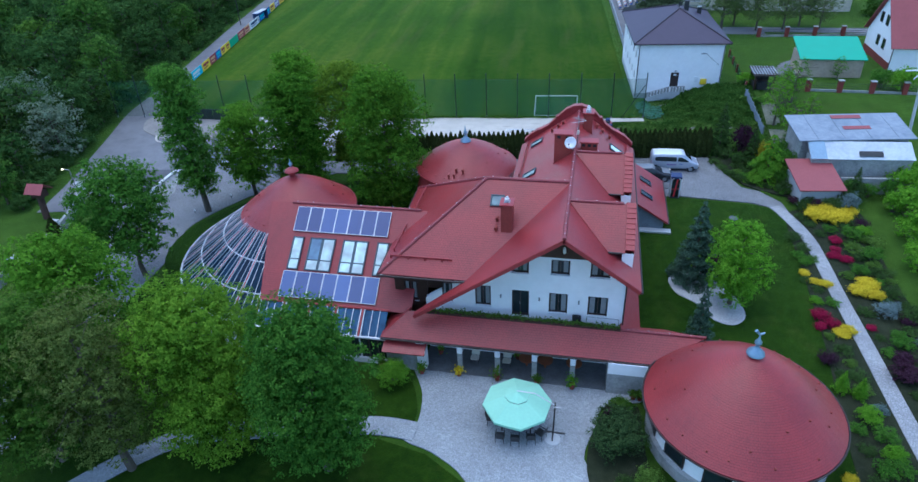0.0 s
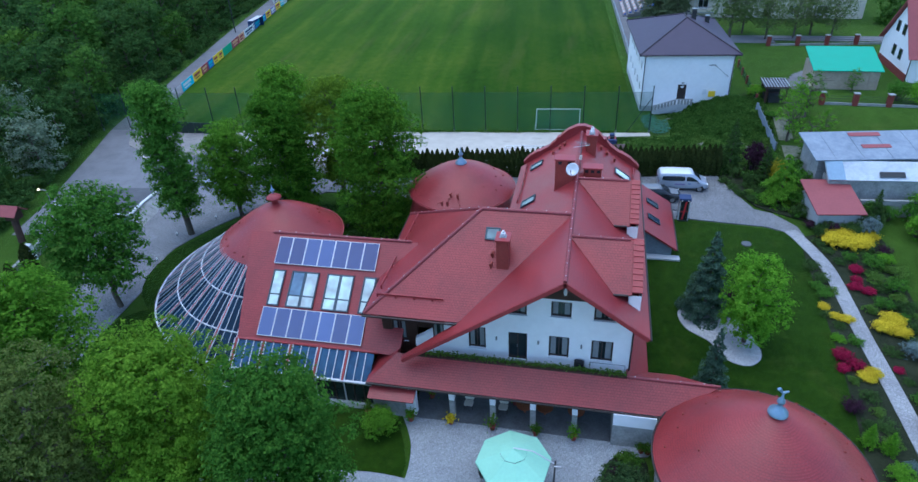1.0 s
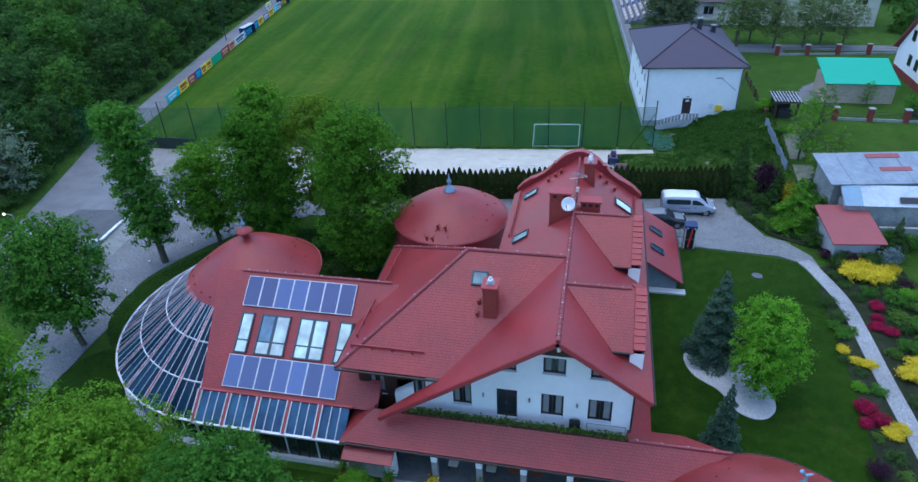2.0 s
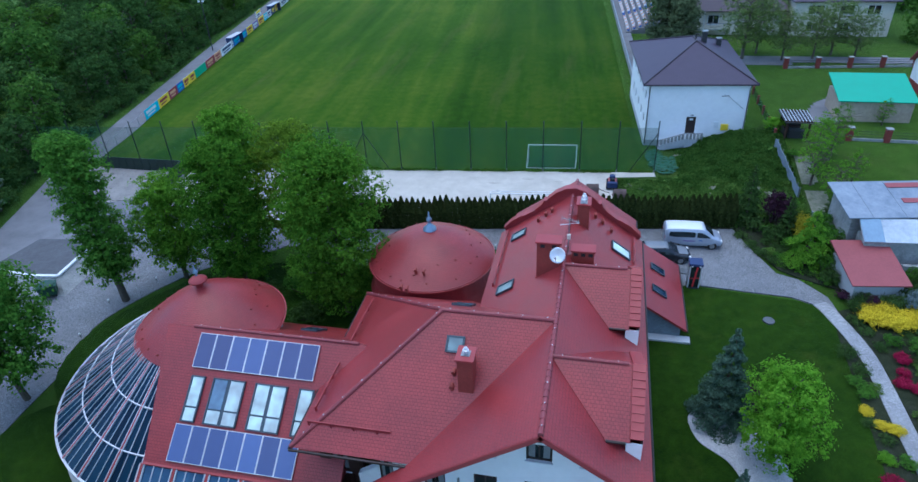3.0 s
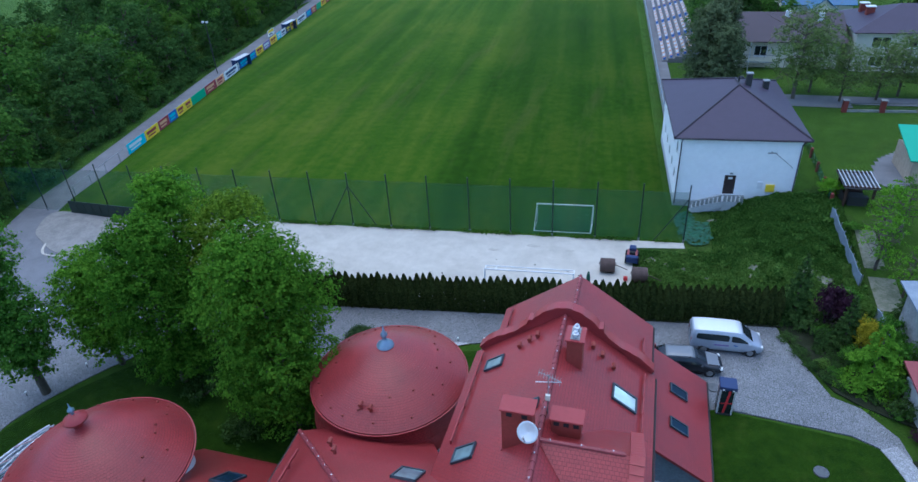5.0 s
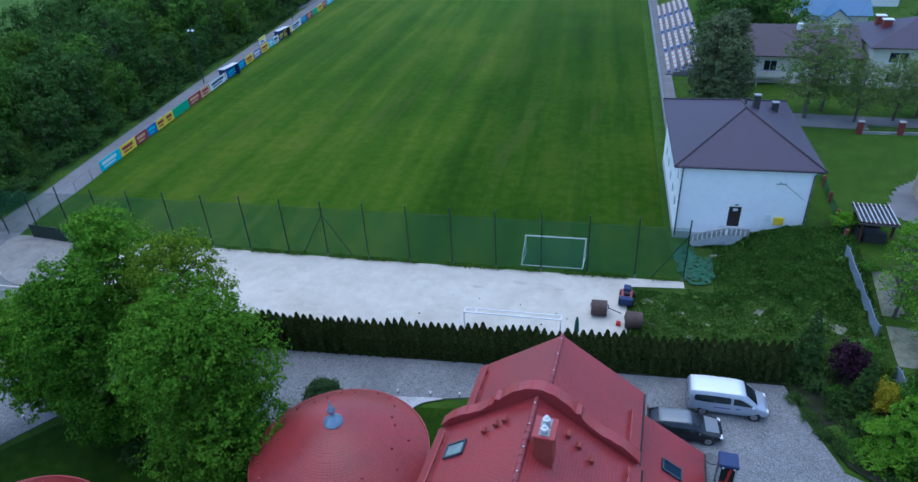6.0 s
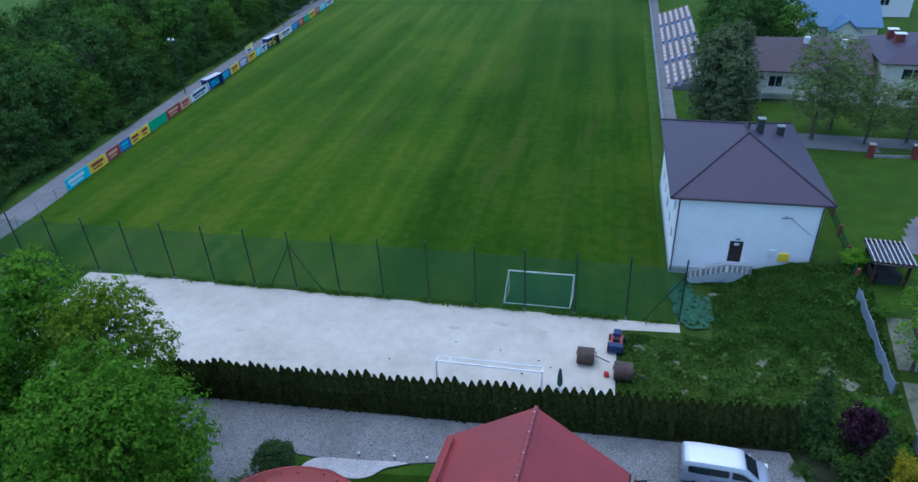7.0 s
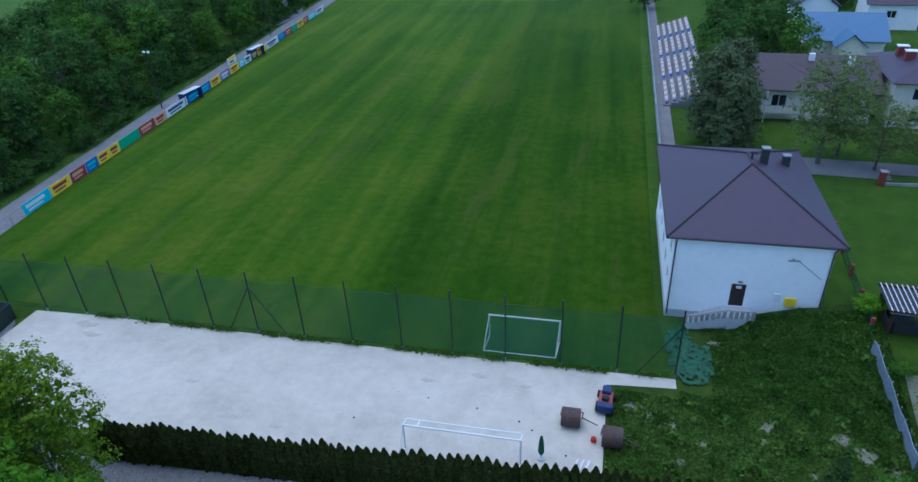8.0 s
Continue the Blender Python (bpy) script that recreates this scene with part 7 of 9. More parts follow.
# white house at the edge of the plots
wh = gabled("white_gable_house", "tall white house with dull red roof and brown plinth", 39.3, 47.4, 97.4, 108.0, 2.0, 5.2, 11.4, WHITE, SHED_RED, "x", 0.5)
for y, z in ((100.6, 4.0), (102.9, 4.0), (101.4, 7.0), (103.6, 7.0)):
    w = part("window", B(39.26, 39.296, y, y + 1.1, z, z + 1.4), BROWNFRAME, wh, "dark window")
    part("pane", B(39.24, 39.257, y + 0.12, y + 0.98, z + 0.12, z + 1.28), PANE, w)
part("plinth", B(39.25, 39.298, 97.4, 107.9, 1.6, 3.0), BRICK, wh)
part("downpipe", rods(((39.24, 97.34, 2.0), (39.24, 97.34, 5.1), 0.06)), BROWNFRAME, wh)
# power pole
pp = empty("power_pole", (34.2, 74.5, 0), "leaning pale concrete power pole with crossarm", "power pole")
part("pole", rods(((34.5, 74.8, 0), (34.2, 76.0, 9.2), 0.16)), PLINTH, pp)
part("crossarm", rods(((32.3, 75.6, 8.9), (36.0, 76.2, 8.9), 0.09)), WHITEFRAME, pp)
part("strut", rods(((33.3, 75.6, 8.0), (34.1, 75.9, 8.9), 0.06)), WHITEFRAME, pp)

# ---- terrace of seats on the east touchline ----
sw = empty("touchline_wall", (2, 150, 0), "low pale wall with steel rail along the touchline", "wall")
for i in range(24):
    y0, y1 = 107 + i * 5, 111.9 + i * 5
    xa, xb = 4.9 - 0.072 * (y0 - 107) * 1.0, 4.9 - 0.072 * (y1 - 107)
    part("panel", slab(bmesh.new(), [(xa, y0, 0.95), (xb, y1, 0.95), (xb + 0.18, y1, 0.95), (xa + 0.18, y0, 0.95)], 1.0), STONE, sw)
    part("rail", rods(((xa, y0, 0.9), (xa, y0, 1.5), 0.04), ((xa, y0, 1.5), (xb, y1, 1.5), 0.035)), BLUEMETAL, sw)
laid("terrace_walk", [(5.1, 107), (-3.6, 228), (-1.8, 228), (7.0, 107)], 0.03, 0.1, ROAD, "concrete walk behind the touchline wall", "walk")
stand = empty("seat_terrace", (5, 165, 0), "stepped concrete terrace for the seats", "terrace")
for r in range(6):
    part("step", slab(bmesh.new(), [(3.7 + r * 1.05, 140.5, 0.35 + 0.35 * r), (4.75 + r * 1.05, 140.5, 0.35 + 0.35 * r), (1.3 + r * 1.05, 191, 0.35 + 0.35 * r), (0.25 + r * 1.05, 191, 0.35 + 0.35 * r)], 0.36 + 0.35 * r), ROAD, stand)
SEATM = [BC["blue"], BC["peach"], BC["white"], BC["white"]]
seat0 = {}
for r in range(6):
    for i in range(62):
        if i % 16 == 15:
            continue
        y = 141.2 + i * 0.8
        x = 4.15 + r * 1.05 - 0.0683 * (y - 140.5)
        k = 0 if i % 16 in (0, 14) else (1 if i % 3 == 1 else 2)
        mm = Matrix.Translation((x, y, 0.352 + 0.35 * r))
        if k not in seat0:
            th = empty("stand_seat", (0, 0, 0), {0: "blue", 1: "orange", 2: "white"}[k] + " plastic stadium seat shell", "seat", "seats of the terrace")
            part("seat_pan", B(-0.2, 0.2, -0.22, 0.22, 0.0, 0.28, 0.03), SEATM[k], th)
            part("backrest", B(0.14, 0.2, -0.22, 0.22, 0.28, 0.6, 0.02), SEATM[k], th)
            th.matrix_basis = mm
            seat0[k] = th
        else:
            copy_thing(seat0[k], mm)
# trees on that side
at(tree("tall_cypress", 12.4, 3.2, 0.4, LEAF_THUJAGREY, "tall bushy grey-green cypress beside the terrace", 91, 60, 16000, 0.14, "tall"), 9.6, 127.0)
again(bpy.data.objects["tall_cypress"], 12.0, 122.6, 0.6, 70, 0.80)
again(bpy.data.objects["tall_cypress"], 11.6, 132.0, 0.6, 170, 0.95)
big = tree("walnut_tree", 11.5, 5.0, 2.4, LEAF_WALNUT, "spreading walnut with thin pale leaf", 92, 64, 11500, 0.10, "open", bare=90)
at(big, 20.4, 118.5, 2)
again(big, 25.8, 118.0, 2, 90, 0.62)
again(big, 30.2, 119.0, 2, 140, 0.66)
again(big, 36.0, 119.5, 2, 30, 0.6)
again(big, 22.8, 121.5, 2, 200, 0.7)
again(big, 33.2, 121.0, 2, 260, 0.7)
# ---- woods west of the lane ----
WOOD_MID = leaf_mat("woodland_mid_leaves", (0.044, 0.114, 0.017), (0.130, 0.250, 0.041))
WOOD_DARK = leaf_mat("woodland_dark_leaves", (0.032, 0.084, 0.020), (0.100, 0.186, 0.046))
kinds = [
    tree("wood_tree", 12.0, 4.2, 1.2, WOOD_MID, "woodland tree in mid green leaf", 201, 46, 2700, 0.25, group="trees of the west wood"),
    tree("wood_tree", 13.0, 4.0, 1.2, WOOD_DARK, "woodland tree in dark green leaf", 202, 46, 2700, 0.25, group="trees of the west wood"),
    tree("wood_tree", 11.0, 4.4, 0.8, WOOD_DARK, "dense dark woodland tree", 203, 46, 2700, 0.25, group="trees of the west wood"),
    tree("willow_tree", 10.0, 4.6, 0.6, LEAF_SILVER, "silvery willow at the wood's edge", 204, 46, 4200, 0.17, group="trees of the west wood"),
    tree("wood_tree", 12.0, 4.0, 1.0, LEAF_DARK, "woodland tree in bright green leaf", 205, 46, 2700, 0.25, group="trees of the west wood"),
]
rnd = random.Random(77)
used = [False] * len(kinds)


def wood(k, x, y, s, tall=None):
    f = again if used[k] else at
    used[k] = True
    f(kinds[k], x, y, 0, rnd.uniform(0, 360), s, tall or s * rnd.uniform(0.9, 1.1))


y = 38.0
while y < 262:
    t = min(range(len(road_line)), key=lambda i: abs(road_line[i][1] - y))
    cx = road_line[t][0] if y > 50 else -58.0
    for j, off in enumerate((6.6, 12.5, 19.0, 27.0, 36.5, 47.0)):
        if y > 170 and j > 3 or y < 62 and j == 0:
            continue
        x = cx - off - (3.0 if y < 75 else 0.0) + rnd.uniform(-1.6, 1.6)
        k = rnd.choices(range(5), (3, 4, 4, 1, 1.2))[0]
        wood(k, x, y + rnd.uniform(-2, 2), (0.74 if j == 0 else 0.95) * rnd.uniform(0.8, 1.15))
    y += 6.8
wood(3, -63.6, 62.0, 0.85)
wood(3, -69.5, 66.0, 0.85)
wood(2, -62.8, 55.0, 0.55)
wood(1, -66.0, 68.5, 0.62)
wood(2, -67.0, 74.0, 0.62)
wood(0, -61.4, 50.5, 0.5)
# low undergrowth along the verge
ug = shrub("undergrowth", 1.6, 2.0, WOOD_DARK, "tangled undergrowth at the wood's edge", 210, 1200, 0.14, group="undergrowth along the lane")
first = True
for i in range(94):
    y = 50 + i * 2.1
    t = min(range(len(road_line)), key=lambda q: abs(road_line[q][1] - y))
    x = road_line[t][0] - 3.6 - rnd.uniform(0, 2.0) - (0.4 if y < 75 else 0)
    (at if first else again)(ug, x, y, 0, rnd.uniform(0, 360), rnd.uniform(0.7, 1.3))
    first = False
# trees far behind the pitch
for i in range(26):
    wood(rnd.randrange(3), -2 + i * 4.6 - 3 + rnd.uniform(-2, 2), 205 + rnd.uniform(0, 40), rnd.uniform(0.9, 1.2))
for x, y, s in ((12, 152, 1.0), (16, 158, 1.05), (20.5, 163, 1.0), (10.5, 160, 0.9), (22.0, 153, 0.8), (12, 172, 1.0), (18, 176, 1.0), (9.5, 146, 0.7), (48, 128, 0.9), (52, 150, 1.0), (47, 165, 1.0), (50, 100, 0.9), (36, 205, 1.0), (60, 170, 1.1)):
    wood(rnd.choice((0, 1, 2)), x, y, s)
# ---- chimneys, dish, aerials and vents on the roofs ----
def chimney(x, y, wx_, wy_, z0, z1, label, pots=1, holes=0):
    c = empty("chimney", (x, y, z0), label, "chimney", "chimneys of the house")
    part("shaft", B(x - wx_ / 2, x + wx_ / 2, y - wy_ / 2, y + wy_ / 2, z0, z1), BRICKRED, c)
    part("cap", B(x - wx_ / 2 - 0.09, x + wx_ / 2 + 0.09, y - wy_ / 2 - 0.09, y + wy_ / 2 + 0.09, z1, z1 + 0.10, 0.02), RED_METAL, c)
    part("flashing", B(x - wx_ / 2 - 0.05, x + wx_ / 2 + 0.05, y - wy_ / 2 - 0.05, y + wy_ / 2 + 0.05, z0, z0 + 0.25), RED_METAL, c)
    for i in range(pots):
        yy = y + (i - (pots - 1) / 2) * 0.5
        part("cowl", lathe(bmesh.new(), [(0.09, z1 + 0.1), (0.09, z1 + 0.26), (0.16, z1 + 0.30), (0.16, z1 + 0.34), (0.08, z1 + 0.38), (0.09, z1 + 0.48), (0.02, z1 + 0.52)], 12, (x, yy)), PALEFRAME, c, "bright steel cowl")
        part("plate", B(x - 0.22, x + 0.22, yy - 0.22, yy + 0.22, z1 + 0.10, z1 + 0.13), GREY, c)
    for i in range(holes):
        xx = x - wx_ / 2 + wx_ * (i + 0.5) / holes
        part("vent_opening", B(xx - 0.12, xx + 0.12, y - wy_ / 2 - 0.006, y - wy_ / 2 - 0.001, z1 - 0.30, z1 - 0.08), BLACK, c)
    return c


chimney(-5.17, 38.0, 0.76, 0.95, 8.6, 11.15, "tall red rendered chimney with a steel cowl")
chimney(-0.28, 51.9, 0.75, 1.0, 10.4, 12.35, "red rendered chimney with steel cowls", 2)
chimney(-2.0, 46.4, 1.3, 0.75, 10.2, 12.75, "wide red chimney behind the dish", 0, 2)
chimney(-0.05, 47.2, 1.25, 0.7, 10.4, 11.8, "low red chimney with vent openings", 0, 3)
dish = empty("satellite_dish", (-1.4, 45.5, 11.6), "pale round satellite dish on a bracket", "satellite dish")
part("reflector", lathe(bmesh.new(), [(0.01, 0.0), (0.2, 0.02), (0.35, 0.07), (0.45, 0.13), (0.45, 0.15), (0.35, 0.09), (0.01, 0.02)], 28, (0, 0)), PALEFRAME, dish, "", True)
part("feed_arm", rods(((0, -0.42, 0.1), (0, -0.2, 0.5), 0.02)), GREY, dish)
part("receiver", rods(((0, -0.22, 0.46), (0, -0.14, 0.55), 0.05)), GREY, dish)
part("bracket", rods(((0, 0, 0), (0, 0.1, -0.6), 0.05)), GREY, dish)
for o in dish.children:
    o.matrix_parent_inverse = Matrix.Identity(4)
dish.matrix_basis = Matrix.Translation((-1.40, 45.5, 12.35)) @ Matrix.Rotation(radians(-14), 4, "Z") @ Matrix.Rotation(radians(55), 4, "X")
an = empty("tv_aerial", (-0.95, 47.6, 11.45), "thin metal television aerial on a mast", "aerial")
part("mast", rods(((-0.95, 47.6, 11.3), (-0.95, 47.6, 13.6), 0.025)), GREY, an)
part("boom", rods(((-1.4, 47.9, 13.4), (-0.4, 47.5, 13.4), 0.018)), GREY, an)
for i in range(9):
    part("element", rods(((-1.4 + i * 0.12, 47.9 - i * 0.048 - 0.25, 13.4), (-1.4 + i * 0.12, 47.9 - i * 0.048 + 0.25, 13.4), 0.009)), GREY, an)
part("boom", rods(((-1.5, 47.6, 13.1), (-0.4, 47.6, 13.3), 0.02)), PALEFRAME, an)
part("amplifier", B(-1.05, -0.85, 47.5, 47.62, 12.2, 12.5), CREAM, an)


def roof_vent(x, y, z):
    v = empty("roof_vent", (x, y, z), "small red tile vent on the roof", "vent", "roof vents")
    part("hood", rods(((x, y, z - 0.1), (x, y + 0.02, z + 0.22), 0.09)), BRICKRED, v)
    part("hood_cap", rods(((x, y - 0.14, z + 0.22), (x, y + 0.14, z + 0.26), 0.11)), BRICKRED, v)


for x, y in ((-5.9, 38.2), (-5.9, 37.6), (-3.3, 53.2), (-2.8, 53.4), (-2.4, 53.5), (0.5, 53.5), (1.0, 53.3), (1.6, 53.0)):
    roof_vent(x, y, wing_s(y) if y < 41 else wx(x))
for x, y in ((-10.4, 45.2), (-11.0, 45.9)):
    roof_vent(x, y, RZ - K * (hw - x) * 0.98)
for x, y in ((-11.2, 49.6), (-10.6, 49.5)):
    roof_vent(x, y, 7.4)
# snow rails near the eaves
for a, b in (((-12.9, 35.5, wing_s(35.5) + 0.12), (-8.6, 35.5, wing_s(35.5) + 0.12)), ((-5.5, 47.5, wx(-5.5) + 0.12), (-5.5, 54.0, wx(-5.5) + 0.12)), ((3.2, 48.8, wx(3.2) + 0.12), (3.2, 54.0, wx(3.2) + 0.12)), ((-5.5, 55.6, wx(-5.5) - AD + 0.12), (-5.5, 62.0, wx(-5.5) - AD + 0.12)), ((3.2, 55.6, wx(3.2) - AD + 0.12), (3.2, 60.5, wx(3.2) - AD + 0.12)), ((-13.0, 36.6, wz + 0.65), (-13.0, 46.0, wz + 0.65))):
    bm = bmesh.new()
    d = Vector(b) - Vector(a)
    strip(bm, a, b, 0.06, 0.14)
    for i in range(int(d.length / 1.2) + 1):
        p = Vector(a) + d * min(1, i * 1.2 / d.length)
        box(bm, p.x - 0.05, p.x + 0.05, p.y - 0.05, p.y + 0.05, p.z - 0.16, p.z + 0.14)
    part("snow_guard", bm, RED_METAL, house)
# gutters
for a, b in (((-13.7, 34.42, wz - 0.12), (-7.6, 34.42, wz - 0.12)), ((-13.72, 34.5, wz - 0.12), (NWX - 0.07, NWY, wing_s(NWY) - 0.12)), ((ee + 0.05, 33.4, wx(ee) - 0.14), (ee + 0.05, 54.5, wx(ee) - 0.14)), ((ee + 0.05, 54.8, wx(ee) - AD - 0.14), (ee + 0.05, 62.5, wx(ee) - AD - 0.14)), ((7.66, 54.0, 0.9), (7.66, 62.6, 0.9))):
    part("gutter", rods((a, b, 0.075)), BROWNFRAME, house, "dark brown gutter")
part("downpipe", rods(((2.99, WY - 0.12, 8.2), (2.99, WY - 0.12, 3.8), 0.05)), BROWNFRAME, house)
# wall lamps and the balcony's box
for x in (-5.25, -2.62, -0.2 + 0.22):
    part("wall_lamp", B(x - 0.05, x + 0.05, WY - 0.14, WY - 0.004, 5.25, 5.5, 0.02), GREY, house)
solid("heater_box", B(-0.35, 0.25, 34.85, 35.15, 3.72, 4.45, 0.05), BLACK, "black cabinet standing on the balcony", "cabinet")

# flowers in the trough
rng = np.random.default_rng(4)
n = 1500
p = np.stack([rng.uniform(-10.5, 2.8, n), rng.normal(34.57, 0.10, n), 4.08 + np.abs(rng.normal(0, 0.12, n))], 1)
tagged(new("trough_plants", leaf_mesh("trough_plants", LEAF_OLIVE, p, rng.normal(size=(n, 3)) + np.array([0, -0.3, 0.8]), rng.uniform(0.05, 0.11, n), 5)), "low olive plants growing along the trough", "plants", kind="stuff")


# ---- patio: umbrella, table, chairs ----
um = empty("cantilever_umbrella", (-3.2, 28.6, 0), "large mint green octagonal cantilever umbrella", "umbrella")
MINT = plain("mint_green_canvas", (0.33, 0.64, 0.47), 0.85, vary=0.05)
UC, UR = Vector((-3.3, 28.65)), 2.15
rim = [(UC.x + UR * math.cos(a), UC.y + UR * math.sin(a), 2.25) for a in [radians(22.5 + 45 * i - 10) for i in range(8)]]
mid = [(UC.x + 0.78 * math.cos(a), UC.y + 0.78 * math.sin(a), 2.90) for a in [radians(22.5 + 45 * i - 10) for i in range(8)]]
for i in range(8):
    j = (i + 1) % 8
    bm = bmesh.new()
    slab(bm, [rim[i], rim[j], mid[j], mid[i]], 0.015)
    part("canopy_panel", bm, MINT, um)
    b = bmesh.new()
    up = Vector((0, 0, 0.045))
    slab(b, [Vector(mid[i]) * 1.0 + up, Vector(mid[j]) + up, (UC.x, UC.y, 3.2)], 0.015)
    part("vent_panel", b, MINT, um)
    part("rib", rods(((UC.x, UC.y, 2.95), (rim[i][0], rim[i][1], 2.22), 0.015)), GREY, um)
    bm = bmesh.new()
    slab(bm, [rim[i], rim[j], (rim[j][0], rim[j][1] - 0.001, 2.08), (rim[i][0], rim[i][1] - 0.001, 2.08)], 0.01)
    part("valance", bm, MINT, um)
part("arm", rods(((UC.x, UC.y, 3.28), (-2.2, 28.62, 3.25), 0.035), ((-2.2, 28.62, 3.25), (-1.0, 28.55, 2.55), 0.035)), PALEFRAME, um)
part("pole", rods(((-1.0, 28.55, 0.1), (-0.95, 28.55, 2.75), 0.05)), DARKGREY, um)
part("crank_handle", rods(((-1.0, 28.4, 2.5), (-0.6, 28.4, 2.55), 0.03)), PALEFRAME, um)
for a in range(2):
    part("base_bar", B(-1.75, -0.25, 28.5, 28.6, 0.065, 0.13) if a == 0 else B(-1.05, -0.95, 27.8, 29.3, 0.135, 0.19), DARKGREY, um)
part("base_plate", lathe(bmesh.new(), [(0.5, 0.07), (0.5, 0.13), (0.45, 0.15), (0.02, 0.15)], 20, (-1.0, 28.0)), PLINTH, um)
tb = empty("patio_table", (-3.3, 28.6, 0.08), "dark oval patio table under the umbrella", "table")
part("tabletop", B(-4.4, -2.2, 28.05, 29.15, 0.76, 0.81, 0.02), DARKWOOD, tb)
for x in (-4.2, -2.4):
    for y in (28.2, 29.0):
        part("leg", rods(((x, y, 0.08), (x, y, 0.76), 0.04)), DARKGREY, tb)
ch = empty("patio_chair", (0, 0, 0), "dark woven patio armchair", "chair", "chairs round the patio table")
part("seat", B(-0.27, 0.27, -0.27, 0.27, 0.40, 0.46, 0.02), DARKGREY, ch)
part("backrest", slab(bmesh.new(), [(-0.27, -0.27, 0.48), (0.27, -0.27, 0.48), (0.25, -0.38, 0.98), (-0.25, -0.38, 0.98)], 0.03), DARKGREY, ch)
for x in (-0.25, 0.25):
    for y in (-0.25, 0.25):
        part("leg", rods(((x * 1.05, y * 1.1, 0), (x, y, 0.42), 0.02)), DARKGREY, ch)
    part("armrest", B(x - 0.03, x + 0.03, -0.28, 0.26, 0.62, 0.66, 0.01), DARKGREY, ch)
    part("arm_post", rods(((x, 0.22, 0.42), (x, 0.22, 0.62), 0.018)), DARKGREY, ch)
spots = [(-4.2, 27.35, 0), (-3.25, 27.3, 4), (-2.3, 27.55, 10), (-4.95, 28.7, -80), (-1.75, 28.0, 60), (-4.0, 29.8, 180), (-3.0, 29.8, 178), (-2.2, 29.6, 170)]
for i, (x, y, a) in enumerate(spots):
    mm = Matrix.Translation((x, y, 0.195 - 0.045)) @ Matrix.Rotation(radians(a), 4, "Z")
    if i == 0:
        ch.matrix_basis = mm
    else:
        copy_thing(ch, mm)

# porch furniture and pots
def pot(x, y, r, h, leaf, label, ph=0.5, z=0.12):
    t = empty("potted_plant", (x, y, z), label, "potted plant", "pots round the porch")
    part("pot", lathe(bmesh.new(), [(r * 0.7, z), (r, z + h), (r * 1.08, z + h), (r * 1.08, z + h + 0.04), (r * 0.85, z + h + 0.02), (0.01, z + h - 0.02)], 14, (x, y)), BRICKRED if r > 0.18 else DARKGREY, t)
    rg = np.random.default_rng(int(abs(x * 100) + y))
    q = np.array([x, y, z + h + ph * 0.5]) + rg.normal(size=(160, 3)) * np.array([r * 0.8, r * 0.8, ph * 0.35])
    f = new("foliage", leaf_mesh("foliage", leaf, q, rg.normal(size=(160, 3)) + np.array([0, 0, 0.6]), rg.uniform(0.05, 0.11, 160), 3))
    f.parent = t
    f.matrix_parent_inverse = t.matrix_basis.inverted()


for x, y, r, leaf, ph in ((-7.85, 32.55, 0.2, LEAF_YELLOW, 0.3), (-5.15, 32.5, 0.2, LEAF_OLIVE, 0.7), (-2.4, 32.5, 0.2, LEAF_DARK, 0.4), (-0.05, 32.5, 0.2, LEAF_BRIGHT, 0.8), (-10.5, 32.4, 0.25, LEAF_MID, 0.5), (4.0, 32.2, 0.2, LEAF_DARK, 0.2), (4.4, 32.15, 0.2, LEAF_DARK, 0.2), (-13.4, 32.4, 0.2, LEAF_DARK, 0.8), (-9.6, 34.6, 0.2, LEAF_BRIGHT, 0.9), (-4.0, 34.9, 0.2, LEAF_BRIGHT, 0.6)):
    pot(x, y, r, 0.35, leaf, "plant in a pot beside the porch", ph, 0.12 if y > 32.75 else 0.16)
ORANGEWOOD = plain("orange_stained_wood", (0.28, 0.09, 0.035), 0.6, vary=0.25, scale=12)
for x in (-2.0, -3.3, 0.0):
    t = empty("porch_table", (x, 34.3, 0.12), "orange-brown round wooden porch table", "table", "porch tables")
    part("tabletop", lathe(bmesh.new(), [(0.02, 0.80), (0.55, 0.80), (0.55, 0.85), (0.02, 0.85)], 20, (x, 34.3)), ORANGEWOOD, t)
    part("pedestal", rods(((x, 34.3, 0.12), (x, 34.3, 0.8), 0.07)), ORANGEWOOD, t)
for x in (-7.0, -4.7):
    t = empty("deck_chair", (x, 34.4, 0.12), "pale folding deck chair on the porch", "chair", "deck chairs on the porch")
    part("seat", slab(bmesh.new(), [(x - 0.3, 33.9, 0.5), (x + 0.3, 33.9, 0.5), (x + 0.3, 34.5, 0.45), (x - 0.3, 34.5, 0.45)], 0.04), CREAM, t)
    part("backrest", slab(bmesh.new(), [(x - 0.3, 34.5, 0.47), (x + 0.3, 34.5, 0.47), (x + 0.3, 34.85, 1.15), (x - 0.3, 34.85, 1.15)], 0.04), CREAM, t)
    for d in (-0.28, 0.28):
        part("leg", rods(((x + d, 33.9, 0.12), (x + d, 34.5, 0.5), 0.025), ((x + d, 34.5, 0.12), (x + d, 33.9, 0.5), 0.025)), DARKGREY, t)


